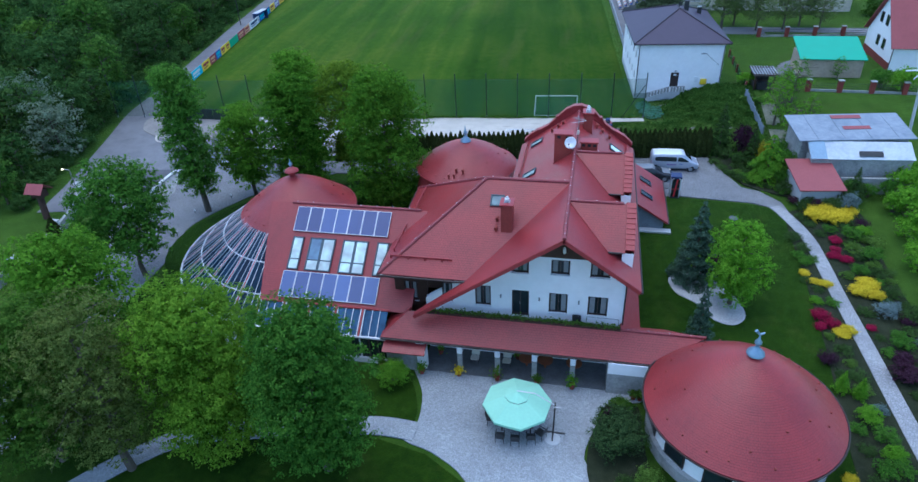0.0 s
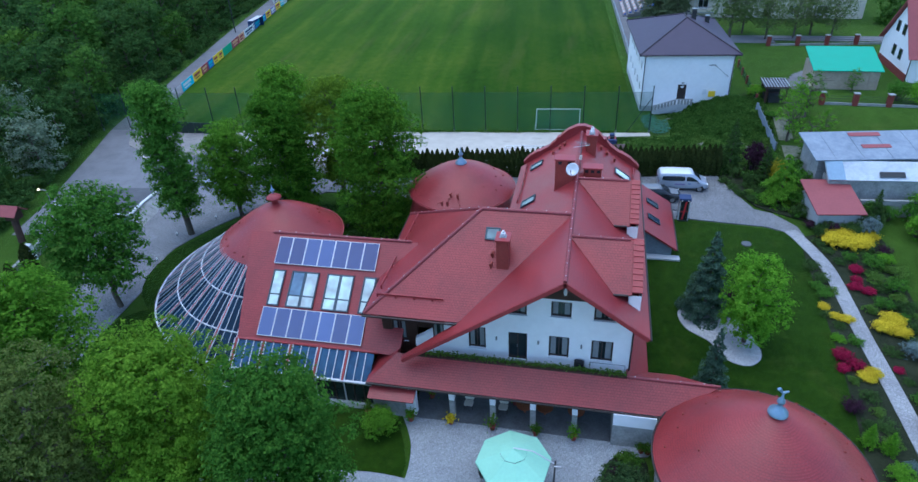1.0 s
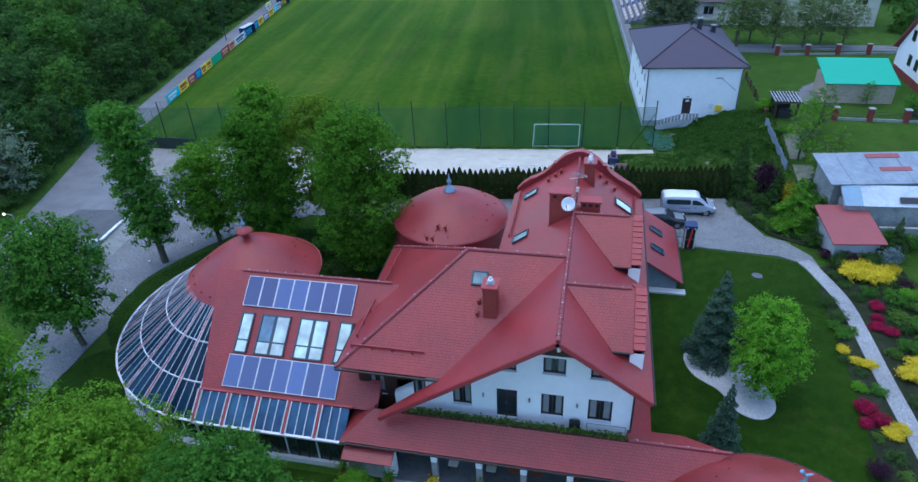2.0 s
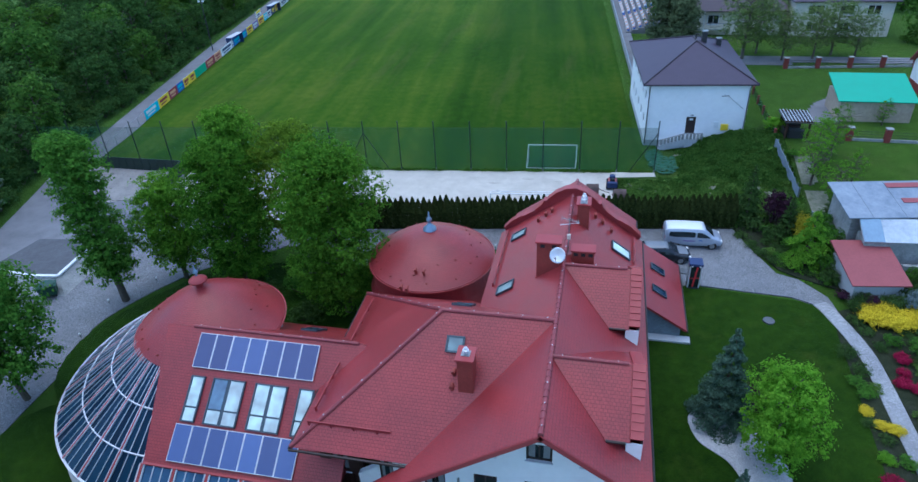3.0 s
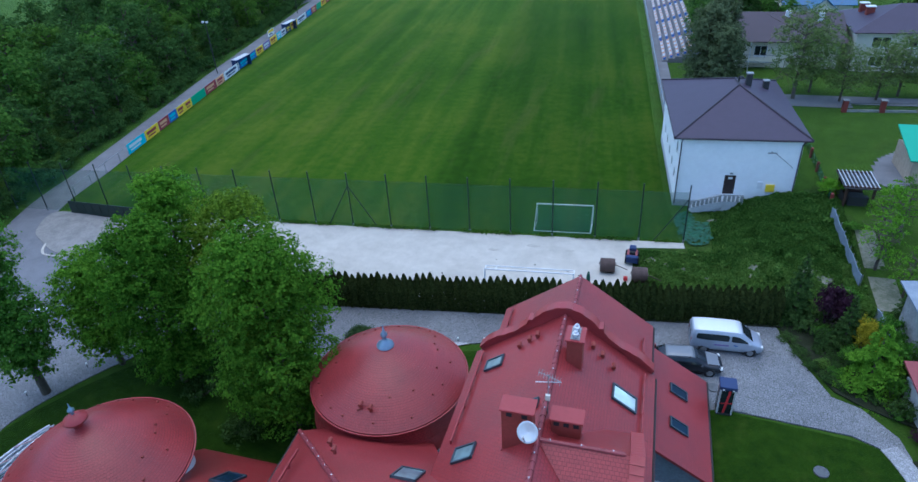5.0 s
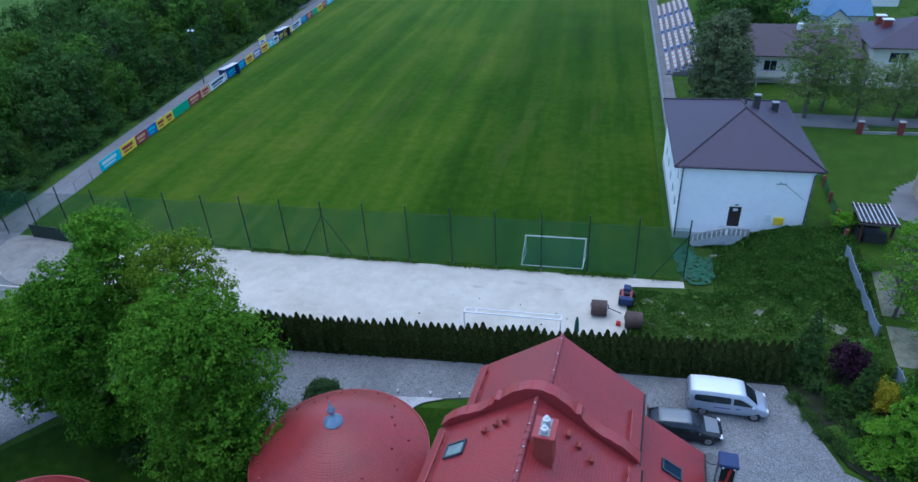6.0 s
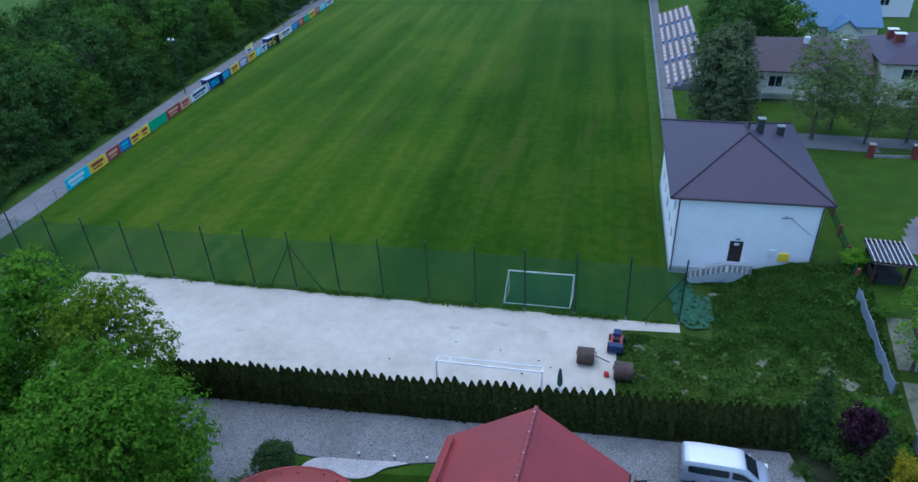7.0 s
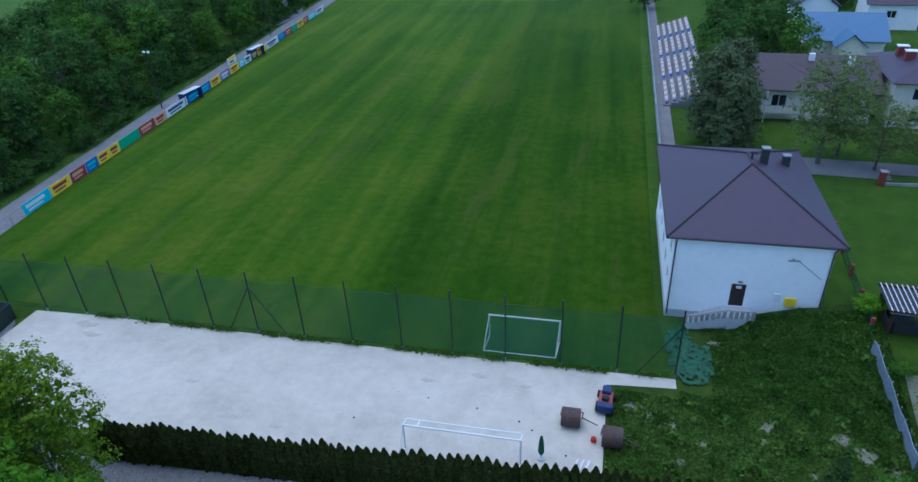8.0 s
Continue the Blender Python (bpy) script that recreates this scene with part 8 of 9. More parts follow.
# ---- vehicles and booth ----
def vehicle(name, label, stations, wheels, wheel_r, paint, roofmat, side_glass, screen, tail, roof_span):
    """Nose along +x: a rounded shell through stations of (x, sill, shoulder, roof, half-width, roof half-width)."""
    v = empty(name, (0, 0, 0), label, name)

    def at_x(x):
        for p, q in zip(stations, stations[1:]):
            if p[0] <= x <= q[0]:
                t = (x - p[0]) / (q[0] - p[0])
                return [a + (b - a) * t for a, b in zip(p, q)]
        return list(stations[0] if x < stations[0][0] else stations[-1])

    def half(x):
        _, z0, zs, zr, ws, wr = at_x(x)
        d = min(0.09, (zr - zs) * 0.4)
        return [(ws * 0.92, z0), (ws, z0 + 0.16), (ws * 1.005, (z0 + zs) / 2), (ws, zs), (ws + (wr - ws) * 0.5 + 0.02, zs + (zr - zs) * 0.5), (wr, zr - d), (wr - 0.10, zr - d * 0.25), (wr * 0.45, zr + 0.01)]

    def side_y(x, z):
        pts = half(x)
        for (y0, a), (y1, b) in zip(pts, pts[1:]):
            if a <= z <= b:
                return y0 + (y1 - y0) * (z - a) / max(1e-6, b - a)
        return pts[-2][0]

    xs = []
    for p, q in zip(stations, stations[1:]):
        n = max(1, int((q[0] - p[0]) / 0.22))
        xs += [p[0] + (q[0] - p[0]) * k / n for k in range(n)]
    xs.append(stations[-1][0])
    part("body", band(bmesh.new(), [[(x, y, z) for y, z in half(x)] + [(x, -y, z) for y, z in half(x)[::-1]] for x in xs]), paint, v, smooth=True)
    ra, rb = roof_span
    rx = [ra + (rb - ra) * k / 8 for k in range(9)]
    part("roof_panel", band(bmesh.new(), [[(x, half(x)[5][0] - 0.02, half(x)[5][1] + 0.012), (x, half(x)[6][0], half(x)[6][1] + 0.016), (x, half(x)[7][0], half(x)[7][1] + 0.016), (x, -half(x)[7][0], half(x)[7][1] + 0.016), (x, -half(x)[6][0], half(x)[6][1] + 0.016), (x, -half(x)[5][0] + 0.02, half(x)[5][1] + 0.012)] for x in rx]), roofmat, v, smooth=True)
    for s in (-1, 1):
        for pts in side_glass:
            bm = bmesh.new()
            rows = [[bm.verts.new((x, s * (side_y(x, a + (b - a) * k / 4) + 0.016), a + (b - a) * k / 4)) for k in range(5)] for x, a, b in pts]
            for p, q in zip(rows, rows[1:]):
                for k in range(4):
                    bm.faces.new((p[k], q[k], q[k + 1], p[k + 1]))
            part("side_window", bm, PANE, v)
        for x in wheels:
            w0 = side_y(x, wheel_r + 0.1)
            w = part("wheel", rods(((x, s * (w0 - 0.20), wheel_r), (x, s * (w0 + 0.012), wheel_r), wheel_r), seg=24), BLACK, v)
            part("rim", rods(((x, s * (w0 + 0.01), wheel_r), (x, s * (w0 + 0.026), wheel_r), wheel_r * 0.66), seg=10), GREY, w)
            part("wheel_arch", rods(((x, s * (w0 - 0.10), wheel_r + 0.02), (x, s * (w0 + 0.006), wheel_r + 0.02), wheel_r + 0.06), seg=24), DARKGREY, v)
        xm = screen[1][0] - 0.30
        part("mirror", B(xm - 0.08, xm + 0.06, min(s * 0.94, s * 1.14), max(s * 0.94, s * 1.14), screen[1][1] - 0.12, screen[1][1] + 0.06, 0.03), paint, v)
        xl = stations[-2][0] - 0.16
        zl = at_x(xl)[2]
        yl = side_y(xl, zl)
        part("headlight", B(xl - 0.20, xl + 0.16, min(s * (yl - 0.30), s * (yl + 0.005)), max(s * (yl - 0.30), s * (yl + 0.005)), zl - 0.09, zl + 0.05, 0.03), WHITEPAINT, v, "clear headlight")
        part("tail_light", B(stations[0][0] - 0.012, stations[0][0] + 0.10, min(s * 0.70, s * 0.885), max(s * 0.70, s * 0.885), 0.85, 1.25, 0.02), SHED_RED, v, "red tail light")
    for nm, ((xa, za), (xb, zb)), k in (("windscreen", screen, 0.86), ("rear_window", tail, 0.84)):
        bm = bmesh.new()
        up = 0.018
        bm.faces.new([bm.verts.new(p) for p in ((xa, -half(xa)[6][0] * k, za + up), (xa, half(xa)[6][0] * k, za + up), (xb, half(xb)[5][0] * k, zb + up), (xb, -half(xb)[5][0] * k, zb + up))])
        part(nm, bm, PANE, v)
    n0 = stations[-1]
    part("bumper", B(n0[0] - 0.16, n0[0] + 0.02, -n0[4] * 0.95, n0[4] * 0.95, 0.30, 0.48, 0.04), DARKGREY, v)
    part("grille", B(n0[0] - 0.04, n0[0] + 0.012, -n0[4] * 0.6, n0[4] * 0.6, 0.50, 0.60, 0.01), DARKGREY, v)
    return v


SILVER = plain("silver_car_paint", (0.40, 0.44, 0.52), 0.28, 0.3, vary=0.04)
WHITECAR = plain("white_car_roof", (0.70, 0.73, 0.76), 0.3, 0.1, vary=0.03)
DARKCAR = plain("dark_grey_car_paint", (0.035, 0.038, 0.045), 0.22, 0.5, vary=0.05)
GREYCAR = plain("grey_car_roof", (0.20, 0.215, 0.23), 0.35, 0.3, vary=0.05)
van = vehicle("van", "silver passenger van with a white roof", [(-2.50, 0.42, 1.05, 1.70, 0.88, 0.74), (-2.38, 0.34, 1.05, 1.90, 0.95, 0.80), (-1.5, 0.30, 1.06, 1.96, 0.96, 0.83), (0.55, 0.30, 1.06, 1.95, 0.96, 0.82), (0.92, 0.30, 1.05, 1.88, 0.96, 0.79), (1.78, 0.30, 1.02, 1.14, 0.95, 0.80), (2.25, 0.32, 0.86, 0.99, 0.90, 0.72), (2.44, 0.38, 0.70, 0.80, 0.80, 0.60), (2.50, 0.45, 0.62, 0.68, 0.68, 0.48)], (-1.55, 1.62), 0.34, SILVER, WHITECAR,
              [[(-2.16, 1.32, 1.58), (-2.08, 1.24, 1.67), (-1.5, 1.20, 1.70), (-0.7, 1.20, 1.70), (0.0, 1.20, 1.68), (0.08, 1.28, 1.60)], [(0.24, 1.20, 1.66), (0.55, 1.18, 1.65), (0.8, 1.17, 1.58), (1.1, 1.16, 1.40), (1.42, 1.15, 1.20)]], ((0.98, 1.83), (1.74, 1.17)), ((-2.515, 1.16), (-2.41, 1.76)), (-2.36, 0.90))
part("door_print", B(-0.9, 0.1, -0.982, -0.972, 0.78, 0.90), BC["violet"], van, "faint blue lettering bar")
part("door_print", B(0.42, 0.72, -0.982, -0.972, 0.86, 0.94), BC["blue"], van, "faint blue lettering bar")
van.matrix_basis = Matrix.Translation((9.15, 67.72, 0.10)) @ Matrix.Rotation(radians(3.0), 4, "Z")
car = vehicle("car", "dark grey estate car with a paler roof", [(-2.27, 0.45, 0.84, 0.98, 0.76, 0.64), (-2.12, 0.35, 0.90, 1.26, 0.88, 0.66), (-1.6, 0.30, 0.92, 1.47, 0.91, 0.66), (0.0, 0.30, 0.92, 1.51, 0.92, 0.66), (0.35, 0.30, 0.92, 1.45, 0.92, 0.64), (1.15, 0.30, 0.90, 1.01, 0.91, 0.72), (2.05, 0.32, 0.72, 0.86, 0.86, 0.66), (2.22, 0.38, 0.62, 0.74, 0.76, 0.56), (2.28, 0.44, 0.56, 0.64, 0.66, 0.46)], (-1.4, 1.38), 0.34, DARKCAR, GREYCAR,
              [[(-1.95, 1.04, 1.10), (-1.62, 1.02, 1.36), (-1.1, 1.00, 1.40), (-0.62, 1.00, 1.41)], [(-0.52, 1.00, 1.41), (0.10, 1.00, 1.39), (0.4, 1.00, 1.26), (0.80, 1.00, 1.06)]], ((0.40, 1.41), (1.10, 1.03)), ((-2.20, 1.04), (-1.74, 1.41)), (-1.62, 0.34))
part("bonnet", band(bmesh.new(), [[(x, -w, z), (x, w, z), (x, w * 0.9, z + 0.015), (x, -w * 0.9, z + 0.015)] for x, w, z in ((1.2, 0.66, 1.005), (1.6, 0.64, 0.945), (2.02, 0.58, 0.868))]), GREYCAR, car, "grey bonnet")
car.matrix_basis = Matrix.Translation((6.5, 64.85, 0.10)) @ Matrix.Rotation(radians(5.5), 4, "Z")

bo = empty("phone_booth", (8.7, 61.1, 0.1), "old dark telephone booth with a red bar across", "phone booth")
part("floor", B(8.22, 9.18, 60.65, 61.6, 0.09, 0.2), DARKGREY, bo)
for x in (8.27, 9.13):
    for y in (60.7, 61.55):
        part("post", B(x - 0.05, x + 0.05, y - 0.05, y + 0.05, 0.2, 2.25), PALEFRAME, bo)
part("roof", B(8.17, 9.23, 60.6, 61.65, 2.25, 2.5, 0.04), BC["navy"], bo)
for a, b, c, d in ((8.32, 9.08, 60.69, 60.71), (8.32, 9.08, 61.54, 61.56)):
    part("pane", B(a, b, c, d, 0.25, 2.2), PANE, bo)
for x in (8.27, 9.13):
    part("pane", B(x - 0.01, x + 0.01, 60.78, 61.48, 0.25, 2.2), PANE, bo)
RIBBON = plain("red_ribbon", (0.50, 0.03, 0.04), 0.6)
part("red_bar", strip(bmesh.new(), (8.62, 60.63, 0.3), (8.82, 60.63, 2.2), 0.14, 0.02, (0, 1, 0)), RIBBON, bo)
part("red_bar", strip(bmesh.new(), (8.3, 60.62, 1.1), (9.1, 60.62, 1.2), 0.06, 0.02, (0, 1, 0)), RIBBON, bo)
part("lamp", rods(((8.4, 60.58, 2.3), (8.4, 60.62, 2.3), 0.07), ((9.0, 60.58, 2.3), (9.0, 60.62, 2.3), 0.07)), WHITEPAINT, bo)

# ---- on the concrete yard ----
RUST = plain("rusty_steel", (0.095, 0.066, 0.058), 0.75, 0.3, vary=0.35)
for x, y, r in ((0.0, 76.0, 0.62), (2.75, 74.9, 0.68)):
    ro = empty("pitch_roller", (x, y, 0.1), "rusty ballast roller with drawbar", "roller", "pitch rollers")
    part("drum", rods(((x - 0.62, y - 0.05, r + 0.1), (x + 0.62, y + 0.05, r + 0.1), r), seg=24), RUST, ro)
    part("roller_frame", rods(((x - 0.7, y, r + 0.1), (x - 0.7, y + 0.8, 0.5), 0.04), ((x + 0.7, y, r + 0.1), (x + 0.7, y + 0.8, 0.5), 0.04), ((x - 0.7, y + 0.8, 0.5), (x + 0.7, y + 0.8, 0.5), 0.04)), RUST, ro)
    part("drawbar", rods(((x + 0.7, y + 0.1, 0.75), (x + 1.75, y - 0.1, 0.5), 0.04)), RUST, ro)
tr = empty("mower_tractor", (2.0, 78.3, 0.1), "small dark red and blue ride-on tractor", "tractor")
part("body", B(1.55, 2.45, 77.7, 78.9, 0.4, 0.85, 0.06), SHED_RED, tr)
part("engine_hood", B(1.7, 2.3, 78.5, 79.2, 0.6, 1.1, 0.06), BC["navy"], tr)
part("seat", B(1.75, 2.25, 77.8, 78.2, 0.85, 1.1, 0.05), BLACK, tr)
part("deck", B(1.5, 2.5, 77.2, 77.7, 0.35, 0.95, 0.05), BC["navy"], tr)
for x in (1.5, 2.5):
    for y, r in ((77.7, 0.35), (79.0, 0.25)):
        part("wheel", rods(((x - 0.1, y, r + 0.1), (x + 0.1, y, r + 0.1), r), seg=16), BLACK, tr)
can = empty("fuel_can", (1.63, 74.9, 0.1), "small red fuel can on the concrete", "can")
part("body", B(1.45, 1.8, 74.75, 75.05, 0.07, 0.42, 0.04), RIBBON, can)
part("handle", B(1.55, 1.7, 74.86, 74.94, 0.42, 0.5, 0.01), RIBBON, can)
nr = empty("furled_parasol", (-1.35, 72.7, 0.1), "furled dark green parasol standing upright", "parasol")
part("cloth", lathe(bmesh.new(), [(0.12, 0.5), (0.2, 0.7), (0.16, 1.5), (0.08, 2.0), (0.01, 2.1)], 12, (-1.35, 72.7)), plain("dark_green_cloth", (0.015, 0.09, 0.06), 0.8), nr)
part("pole", rods(((-1.35, 72.7, 0.05), (-1.35, 72.7, 0.6), 0.03)), GREY, nr)
part("foot", lathe(bmesh.new(), [(0.25, 0.06), (0.25, 0.14), (0.02, 0.16)], 14, (-1.35, 72.7)), PLINTH, nr)
for i in range(3):
    x = 0.45 + i * 0.35
    pl = slab(bmesh.new(), [(x, 71.4, 0.14), (x + 0.12, 71.4, 0.14), (x + 0.5, 73.2, 0.14 + i * 0.03), (x + 0.38, 73.2, 0.14 + i * 0.03)], 0.05)
    solid("loose_plank", pl, PALEFRAME, "loose pale plank lying on the concrete", "plank", "loose planks")
rng = np.random.default_rng(14)
for i in range(9):
    x, y = rng.uniform(-30, 1), rng.uniform(71.5, 77.5)
    if y < 69 + 0.14 * (x + 29) or y > 78 + 0.08 * x * 0.5:
        continue
    s = rng.uniform(0.04, 0.10)
    solid("rubble", lathe(bmesh.new(), [(s, 0.06), (s * 0.9, 0.06 + s * 0.5), (s * 0.3, 0.06 + s * 0.8), (0.005, 0.06 + s * 0.82)], 7, (x, y)), SOIL, "small lump of rubble on the concrete", "rubble", "rubble on the yard")

DIRT = stained("dried_mud_on_concrete", (0.50, 0.465, 0.40), (0.36, 0.33, 0.28), 1.5)
for i, (x, y, r) in enumerate(((-39.4, 75.9, 0.75), (-40.9, 76.9, 0.9), (-22.8, 70.9, 0.75), (-7.0, 79.0, 0.55), (-27.6, 73.2, 0.5), (-19.1, 70.8, 0.4), (-3.6, 78.7, 0.35), (-10.6, 77.6, 0.45))):
    k = (x * 7.3) % 1.0
    sheet("mud_patch", curve([(x - 1.3 * r, y - 0.1), (x - 0.5 * r, y + 0.45 * r), (x + 0.2 * r, y + 0.35 * r * k), (x + 1.2 * r, y + 0.3 * r), (x + 0.7 * r, y - 0.3 * r), (x - 0.2 * r, y - 0.5 * r)], True, 4), 0.076 + 0.002 * i, 0.01, DIRT, "dried mud patch on the concrete", "mud")

# ---- entrance on the west side ----
ent = empty("entrance_wall", (-51, 45, 0), "pale rendered entrance wall with square piers", "wall")
line = curve([(-54.6, 53.6), (-52.0, 48.5), (-50.6, 43.0), (-50.2, 38.0), (-50.0, 30)], False, 4)
for p, q in zip(line, line[1:]):
    d = (Vector(q) - Vector(p)).normalized()
    s = Vector((-d.y, d.x)) * 0.15
    part("panel", slab(bmesh.new(), [(p[0] + s.x, p[1] + s.y, 1.1), (q[0] + s.x, q[1] + s.y, 1.1), (q[0] - s.x, q[1] - s.y, 1.1), (p[0] - s.x, p[1] - s.y, 1.1)], 1.1), STONE, ent)
for i in (0, 6, 11, 15):
    x, y = line[i]
    q = part("pier", B(x - 0.3, x + 0.3, y - 0.3, y + 0.3, 0, 1.6), WHITE, ent)
    part("pier_cap", B(x - 0.36, x + 0.36, y - 0.36, y + 0.36, 1.6, 1.7), PLINTH, q)
tc = thuja_plant(2.6, 0.62, 55, 1300, "dark clipped thuja column beside the wall", LEAF_THUJA, "thuja columns at the entrance", "thuja_column")
for i, (x, y, s) in enumerate(((-50.0, 44.4, 1.1), (-49.5, 41.8, 0.95), (-48.9, 38.2, 0.9), (-53.2, 51.0, 0.7))):
    (at if i == 0 else again)(tc, x, y, 0, 40 * i, s)
for a, b in (((-48.6, 57.2), (-46.9, 60.8)), ((-44.6, 62.6), (-38.0, 64.6))):
    d = (Vector(b) - Vector(a)).normalized()
    s = Vector((-d.y, d.x)) * 0.22
    solid("kerb", slab(bmesh.new(), [(a[0] + s.x, a[1] + s.y, 0.24), (b[0] + s.x, b[1] + s.y, 0.24), (b[0] - s.x, b[1] - s.y, 0.24), (a[0] - s.x, a[1] - s.y, 0.24)], 0.24), WHITEPAINT, "white painted kerb at the entrance", "kerb", kind="structure")
lp = empty("street_lamp", (-54.0, 52.6, 0), "small street lamp, lit, on a grey post", "street lamp")
part("post", rods(((-54.0, 52.6, 0), (-54.0, 52.6, 3.7), 0.06)), GREY, lp)
part("arm", rods(((-54.0, 52.6, 3.7), (-54.5, 52.4, 3.9), 0.04)), GREY, lp)
glow = Nodes("warm_lamp_glass", 0.5)
glow.colour((0.9, 0.8, 0.55))
glow.b.inputs["Emission Color"].default_value = (1.0, 0.78, 0.45, 1)
glow.b.inputs["Emission Strength"].default_value = 1.2
part("lamp_head", lathe(bmesh.new(), [(0.02, 3.80), (0.14, 3.82), (0.16, 3.87), (0.08, 3.95), (0.01, 3.96)], 14, (-54.6, 52.4)), glow.mat, lp, "lit warm lamp head")
bh = empty("timber_shrine", (-55.2, 49.0, 0), "tall dark timber post with a small red gabled roof", "shrine")
part("post", rods(((-55.0, 48.6, 0), (-55.3, 49.2, 3.0), 0.35)), DARKWOOD, bh)
part("box", B(-55.9, -54.7, 48.7, 49.7, 2.3, 3.1), DARKWOOD, bh)
for s in (-1, 1):
    part("roof_slope", slab(bmesh.new(), [(-56.3, 49.2 + s * 0.9, 2.95), (-54.3, 49.2 + s * 0.9, 2.95), (-54.3, 49.2, 3.75), (-56.3, 49.2, 3.75)], 0.08), SHED_RED, bh)
gr = empty("guard_rail", (-70, 90, 0), "low pale guard rail beside the lane", "guard rail")
part("rail", slab(bmesh.new(), [(-69.6, 86.5, 0.75), (-71.9, 93.2, 0.75), (-71.8, 93.24, 0.75), (-69.5, 86.54, 0.75)], 0.3), PALEFRAME, gr)
for i in range(4):
    part("post", rods(((-69.7 - 0.7 * i, 86.7 + 2.05 * i, 0), (-69.7 - 0.7 * i, 86.7 + 2.05 * i, 0.7), 0.05)), GREY, gr)
for x, y in ((-73.2, 126.4), (-82.2, 174.0)):
    fl = empty("floodlight_mast", (x, y, 0), "slim floodlight mast beside the lane", "floodlight", "floodlight masts")
    part("mast", rods(((x, y, 0), (x, y, 9), 0.09)), DARKGREY, fl)
    part("crossarm", rods(((x - 0.6, y, 8.85), (x + 0.6, y, 8.85), 0.04)), DARKGREY, fl)
    for d in (-0.4, 0.4):
        part("lamp", B(x + d - 0.18, x + d + 0.18, y - 0.2, y + 0.1, 8.9, 9.2, 0.03), WHITEPAINT, fl)
laid("gravel_clearing", curve([(-87.5, 182), (-86.6, 194), (-92, 206), (-104, 214), (-108, 206), (-99, 195)], True, 4), 0.04, 0.08, ROAD, "pale gravel clearing beside the lane", "gravel")
tk_ = empty("water_tank", (-97.6, 206.5, 0.1), "pale plastic tank in a cage", "tank")
part("body", B(-98.3, -96.9, 205.8, 207.2, 0.2, 1.7, 0.12), WHITEPAINT, tk_)
part("pallet", B(-98.4, -96.8, 205.7, 207.3, 0.05, 0.2), PLANK, tk_)
for q in (-98.35, -97.6, -96.85):
    part("cage_bar", rods(((q, 205.74, 0.2), (q, 205.74, 1.72), 0.03)), GREY, tk_)
raised = banner(Vector((board_x(146.0) - 0.6, 146.0)), Vector((board_x(149.5) - 0.6, 149.5)), BC["white"], 1.2, [(0.05, 0.95, 0.55, 0.95, BC["yellow"]), (0.2, 0.7, 0.15, 0.4, BC["navy"])], 1.5)
for y in (146.3, 149.2):
    part("post", rods(((board_x(y) - 0.66, y, 0), (board_x(y) - 0.66, y, 2.6), 0.04)), GREY, raised)
for y in (130.5, 157.5):
    x = board_x(y) + 0.2
    du = empty("team_shelter", (x, y, 0), "small dugout shelter with blue sheet sides", "shelter", "dugouts on the touchline")
    part("rear_panel", B(x - 0.9, x - 0.85, y - 2.2, y + 2.2, 0, 1.9), BC["blue"], du)
    part("roof", B(x - 0.9, x + 0.3, y - 2.2, y + 2.2, 1.9, 1.96), PALEFRAME, du)
    for s in (-2.2, 2.16):
        part("side_panel", B(x - 0.85, x + 0.3, y + s, y + s + 0.04, 0, 1.9), BC["navy"], du)
    part("bench", B(x - 0.8, x - 0.4, y - 2.0, y + 2.0, 0.4, 0.5), BC["white"], du)

for x, y in ((-12.6, 63.75), (-10.3, 64.1), (-8.3, 64.5), (-39.6, 51.6), (-38.9, 47.2), (-34.4, 57.3), (-37.4, 55.2)):
    pl = empty("path_light", (x, y, 0.05), "short grey garden light with a white cap", "garden light", "garden lights along the drive")
    part("stem", rods(((x, y, 0.02), (x, y, 0.34), 0.045)), GREY, pl)
    part("cap", rods(((x, y, 0.34), (x, y, 0.46), 0.075)), WHITEPAINT, pl)

# raised corner of the forecourt on a battered stone bank, with a white kerb
A, Bp, C, D, W1, W2 = (-48.3, 52.9, 1.1), (-45.7, 53.2, 1.1), (-46.1, 56.25, 1.0), (-47.2, 60.6, 0.22), (-55.0, 54.4, 0.16), (-54.0, 60.0, 0.16)
bm = bmesh.new()
vs = [bm.verts.new(p) for p in (W2, W1, A, Bp, C, D)]
for i in range(1, 5):
    bm.faces.new((vs[0], vs[i], vs[i + 1]))
solid("forecourt_ramp", bm, NEWTAR, "dark asphalt ramp up to the raised forecourt corner", "ramp", kind="structure", smooth=True)
bm = bmesh.new()
low = [(-55.2, 53.4, 0.0), (-48.6, 51.6, 0.0), (-44.2, 51.8, 0.0), (-44.5, 55.8, 0.0), (-46.8, 60.9, 0.0)]
top = [bm.verts.new(p) for p in (W1, A, Bp, C, D)]
bot = [bm.verts.new(p) for p in low]
for i in range(4):
    bm.faces.new((bot[i], bot[i + 1], top[i + 1], top[i]))
solid("stone_bank", bm, STONE, "battered grey stone bank below the forecourt", "retaining wall", kind="structure")
kb = empty("bank_kerb", A, "white kerb along the raised forecourt corner", "kerb")
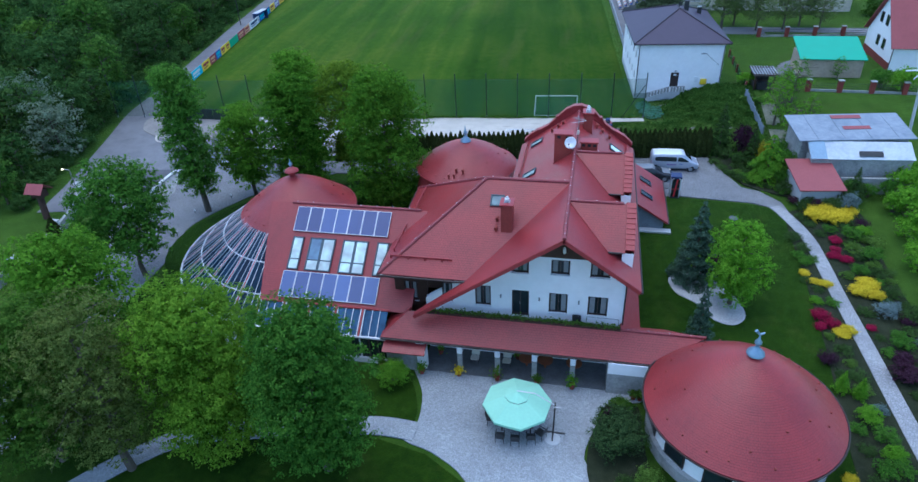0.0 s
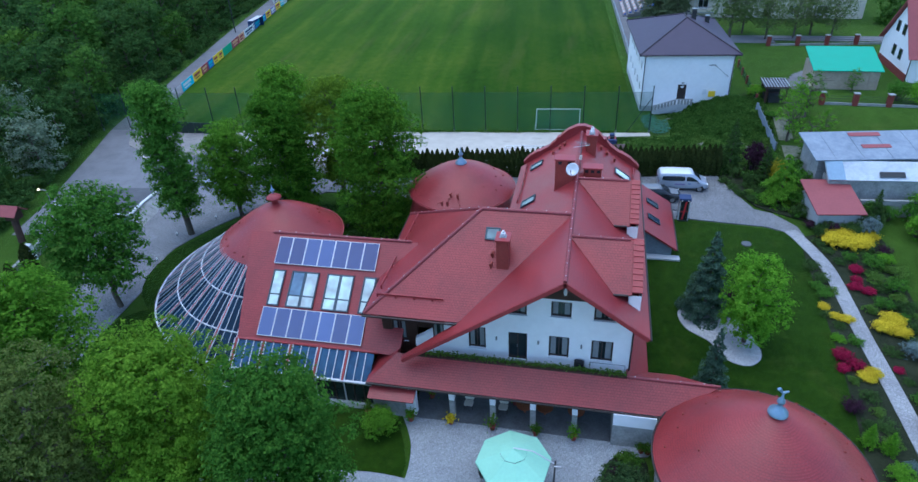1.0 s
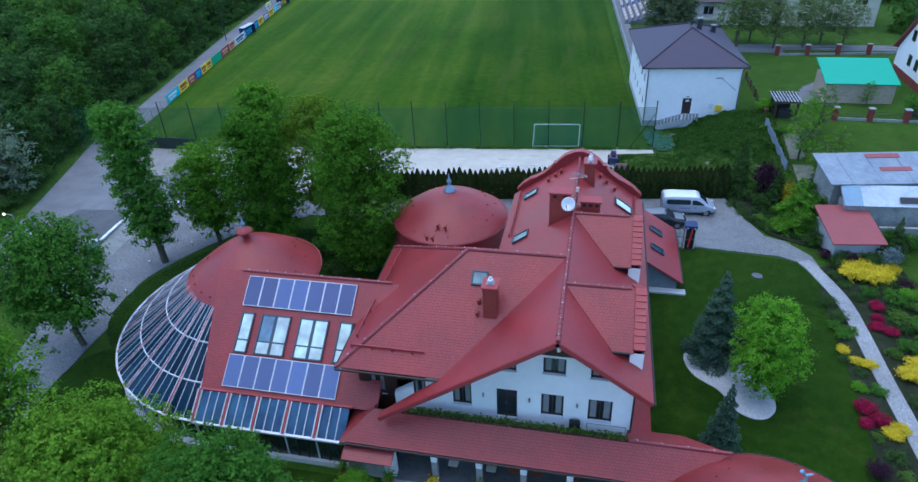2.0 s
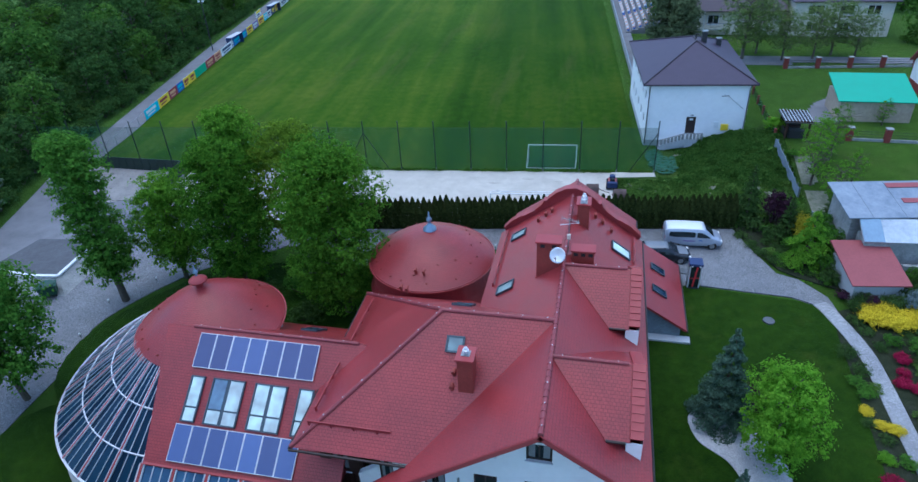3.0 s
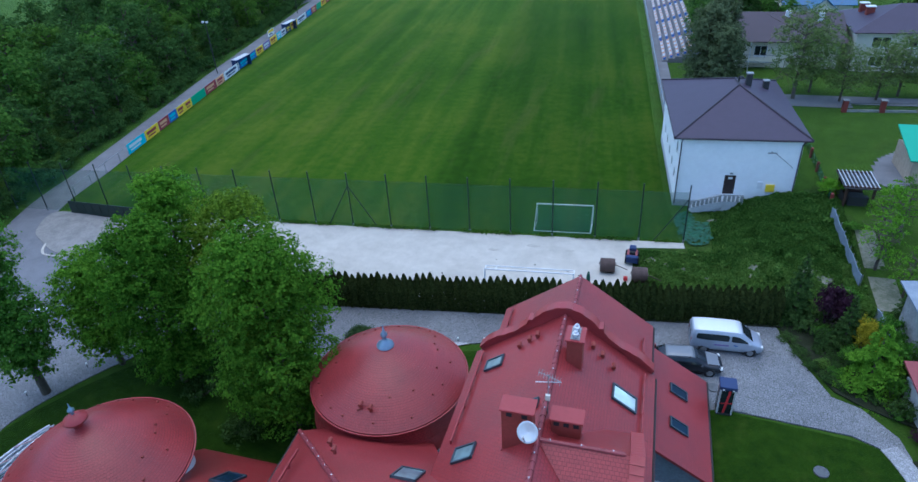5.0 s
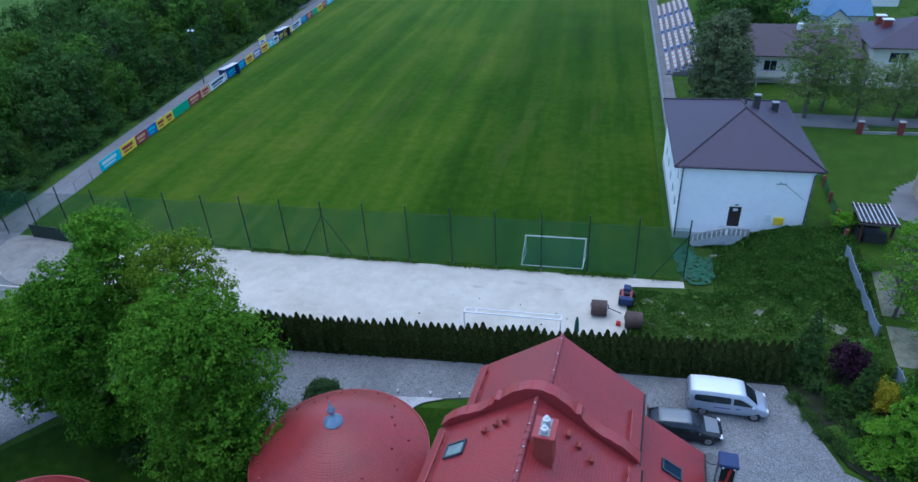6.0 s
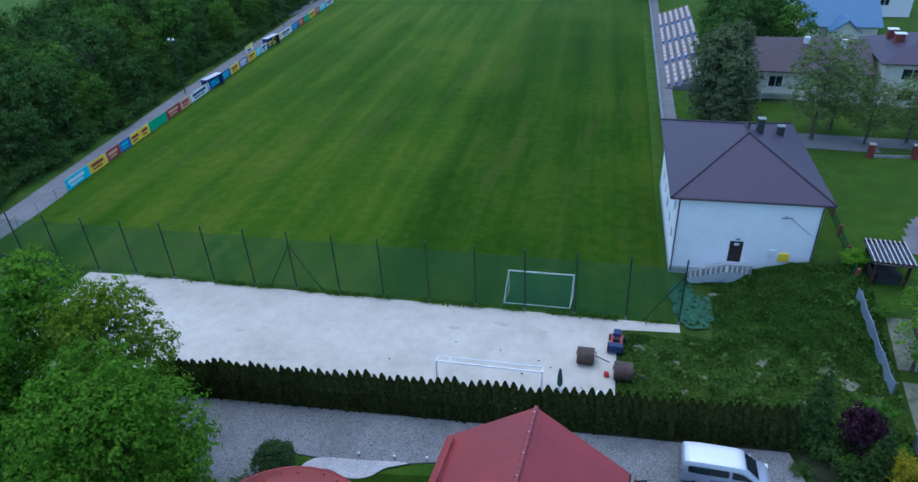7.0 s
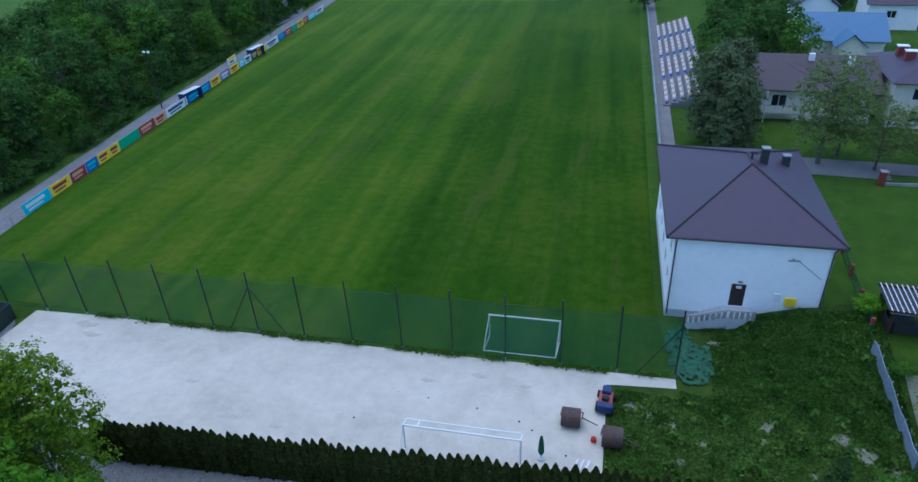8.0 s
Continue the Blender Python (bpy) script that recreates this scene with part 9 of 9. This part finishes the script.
for p, q in ((W1, A), (A, Bp), (Bp, C), (C, D)):
    part("kerb_stone", strip(bmesh.new(), (p[0], p[1], p[2] + 0.0), (q[0], q[1], q[2] + 0.0), 0.3, 0.14), WHITEPAINT, kb)

# weeds along the foot of the net and round the yard's edges
rng = np.random.default_rng(77)
n = 5200
wx_ = rng.uniform(-41, 6.4, n)
cl = np.sin(wx_ * 1.7) + np.sin(wx_ * 0.61 + 2) + rng.normal(0, 0.5, n)
wx_ = wx_[cl > -0.3]
n = len(wx_)
wy_ = np.array([78.1 + (x + 41.0) * (79.25 - 78.1) / 15.2 if x < -25.8 else 79.25 + (x + 25.8) * (82.05 - 79.25) / 32.3 for x in wx_]) + rng.normal(0.0, 0.16, n)
p = np.stack([wx_, wy_, 0.16 + np.abs(rng.normal(0, 0.06, n))], 1)
tagged(new("edge_weeds", leaf_mesh("edge_weeds", LEAF_DARK, p, rng.normal(size=(n, 3)) + np.array([0, 0, 0.5]), rng.uniform(0.05, 0.13, n), 78)), "dark green weeds along the edge of the concrete", "weeds", kind="stuff")

# wheeled waste container on the setts beside the lane
wc = empty("waste_container", (0, 0, 0), "dark green wheeled waste container beside the lane", "container")
bm = B(-0.72, 0.72, -0.5, 0.5, 0.22, 1.15, 0.03)
for v in bm.verts:
    if v.co.z < 0.5:
        v.co.x, v.co.y = v.co.x * 0.86, v.co.y * 0.80
BINGREEN = plain("dark_green_plastic", (0.010, 0.055, 0.032), 0.45)
body = part("body", bm, BINGREEN, wc)
part("rim", B(-0.78, 0.78, -0.56, 0.56, 1.12, 1.18, 0.01), BINGREEN, body)
part("lid", lathe(bmesh.new(), [(0.72, 1.18), (0.70, 1.26), (0.5, 1.36), (0.02, 1.40)], 20, (0, 0)), BINGREEN, wc, "domed green lid")
for x in (-0.5, 0.5):
    for y in (-0.32, 0.32):
        part("wheel", rods(((x, y - 0.03, 0.12), (x, y + 0.03, 0.12), 0.12), ((x, y, 0.12), (x, y, 0.26), 0.02)), BLACK, wc)
wc.matrix_basis = Matrix.Translation((-45.6, 51.7, 0.10)) @ Matrix.Rotation(radians(35), 4, "Z")
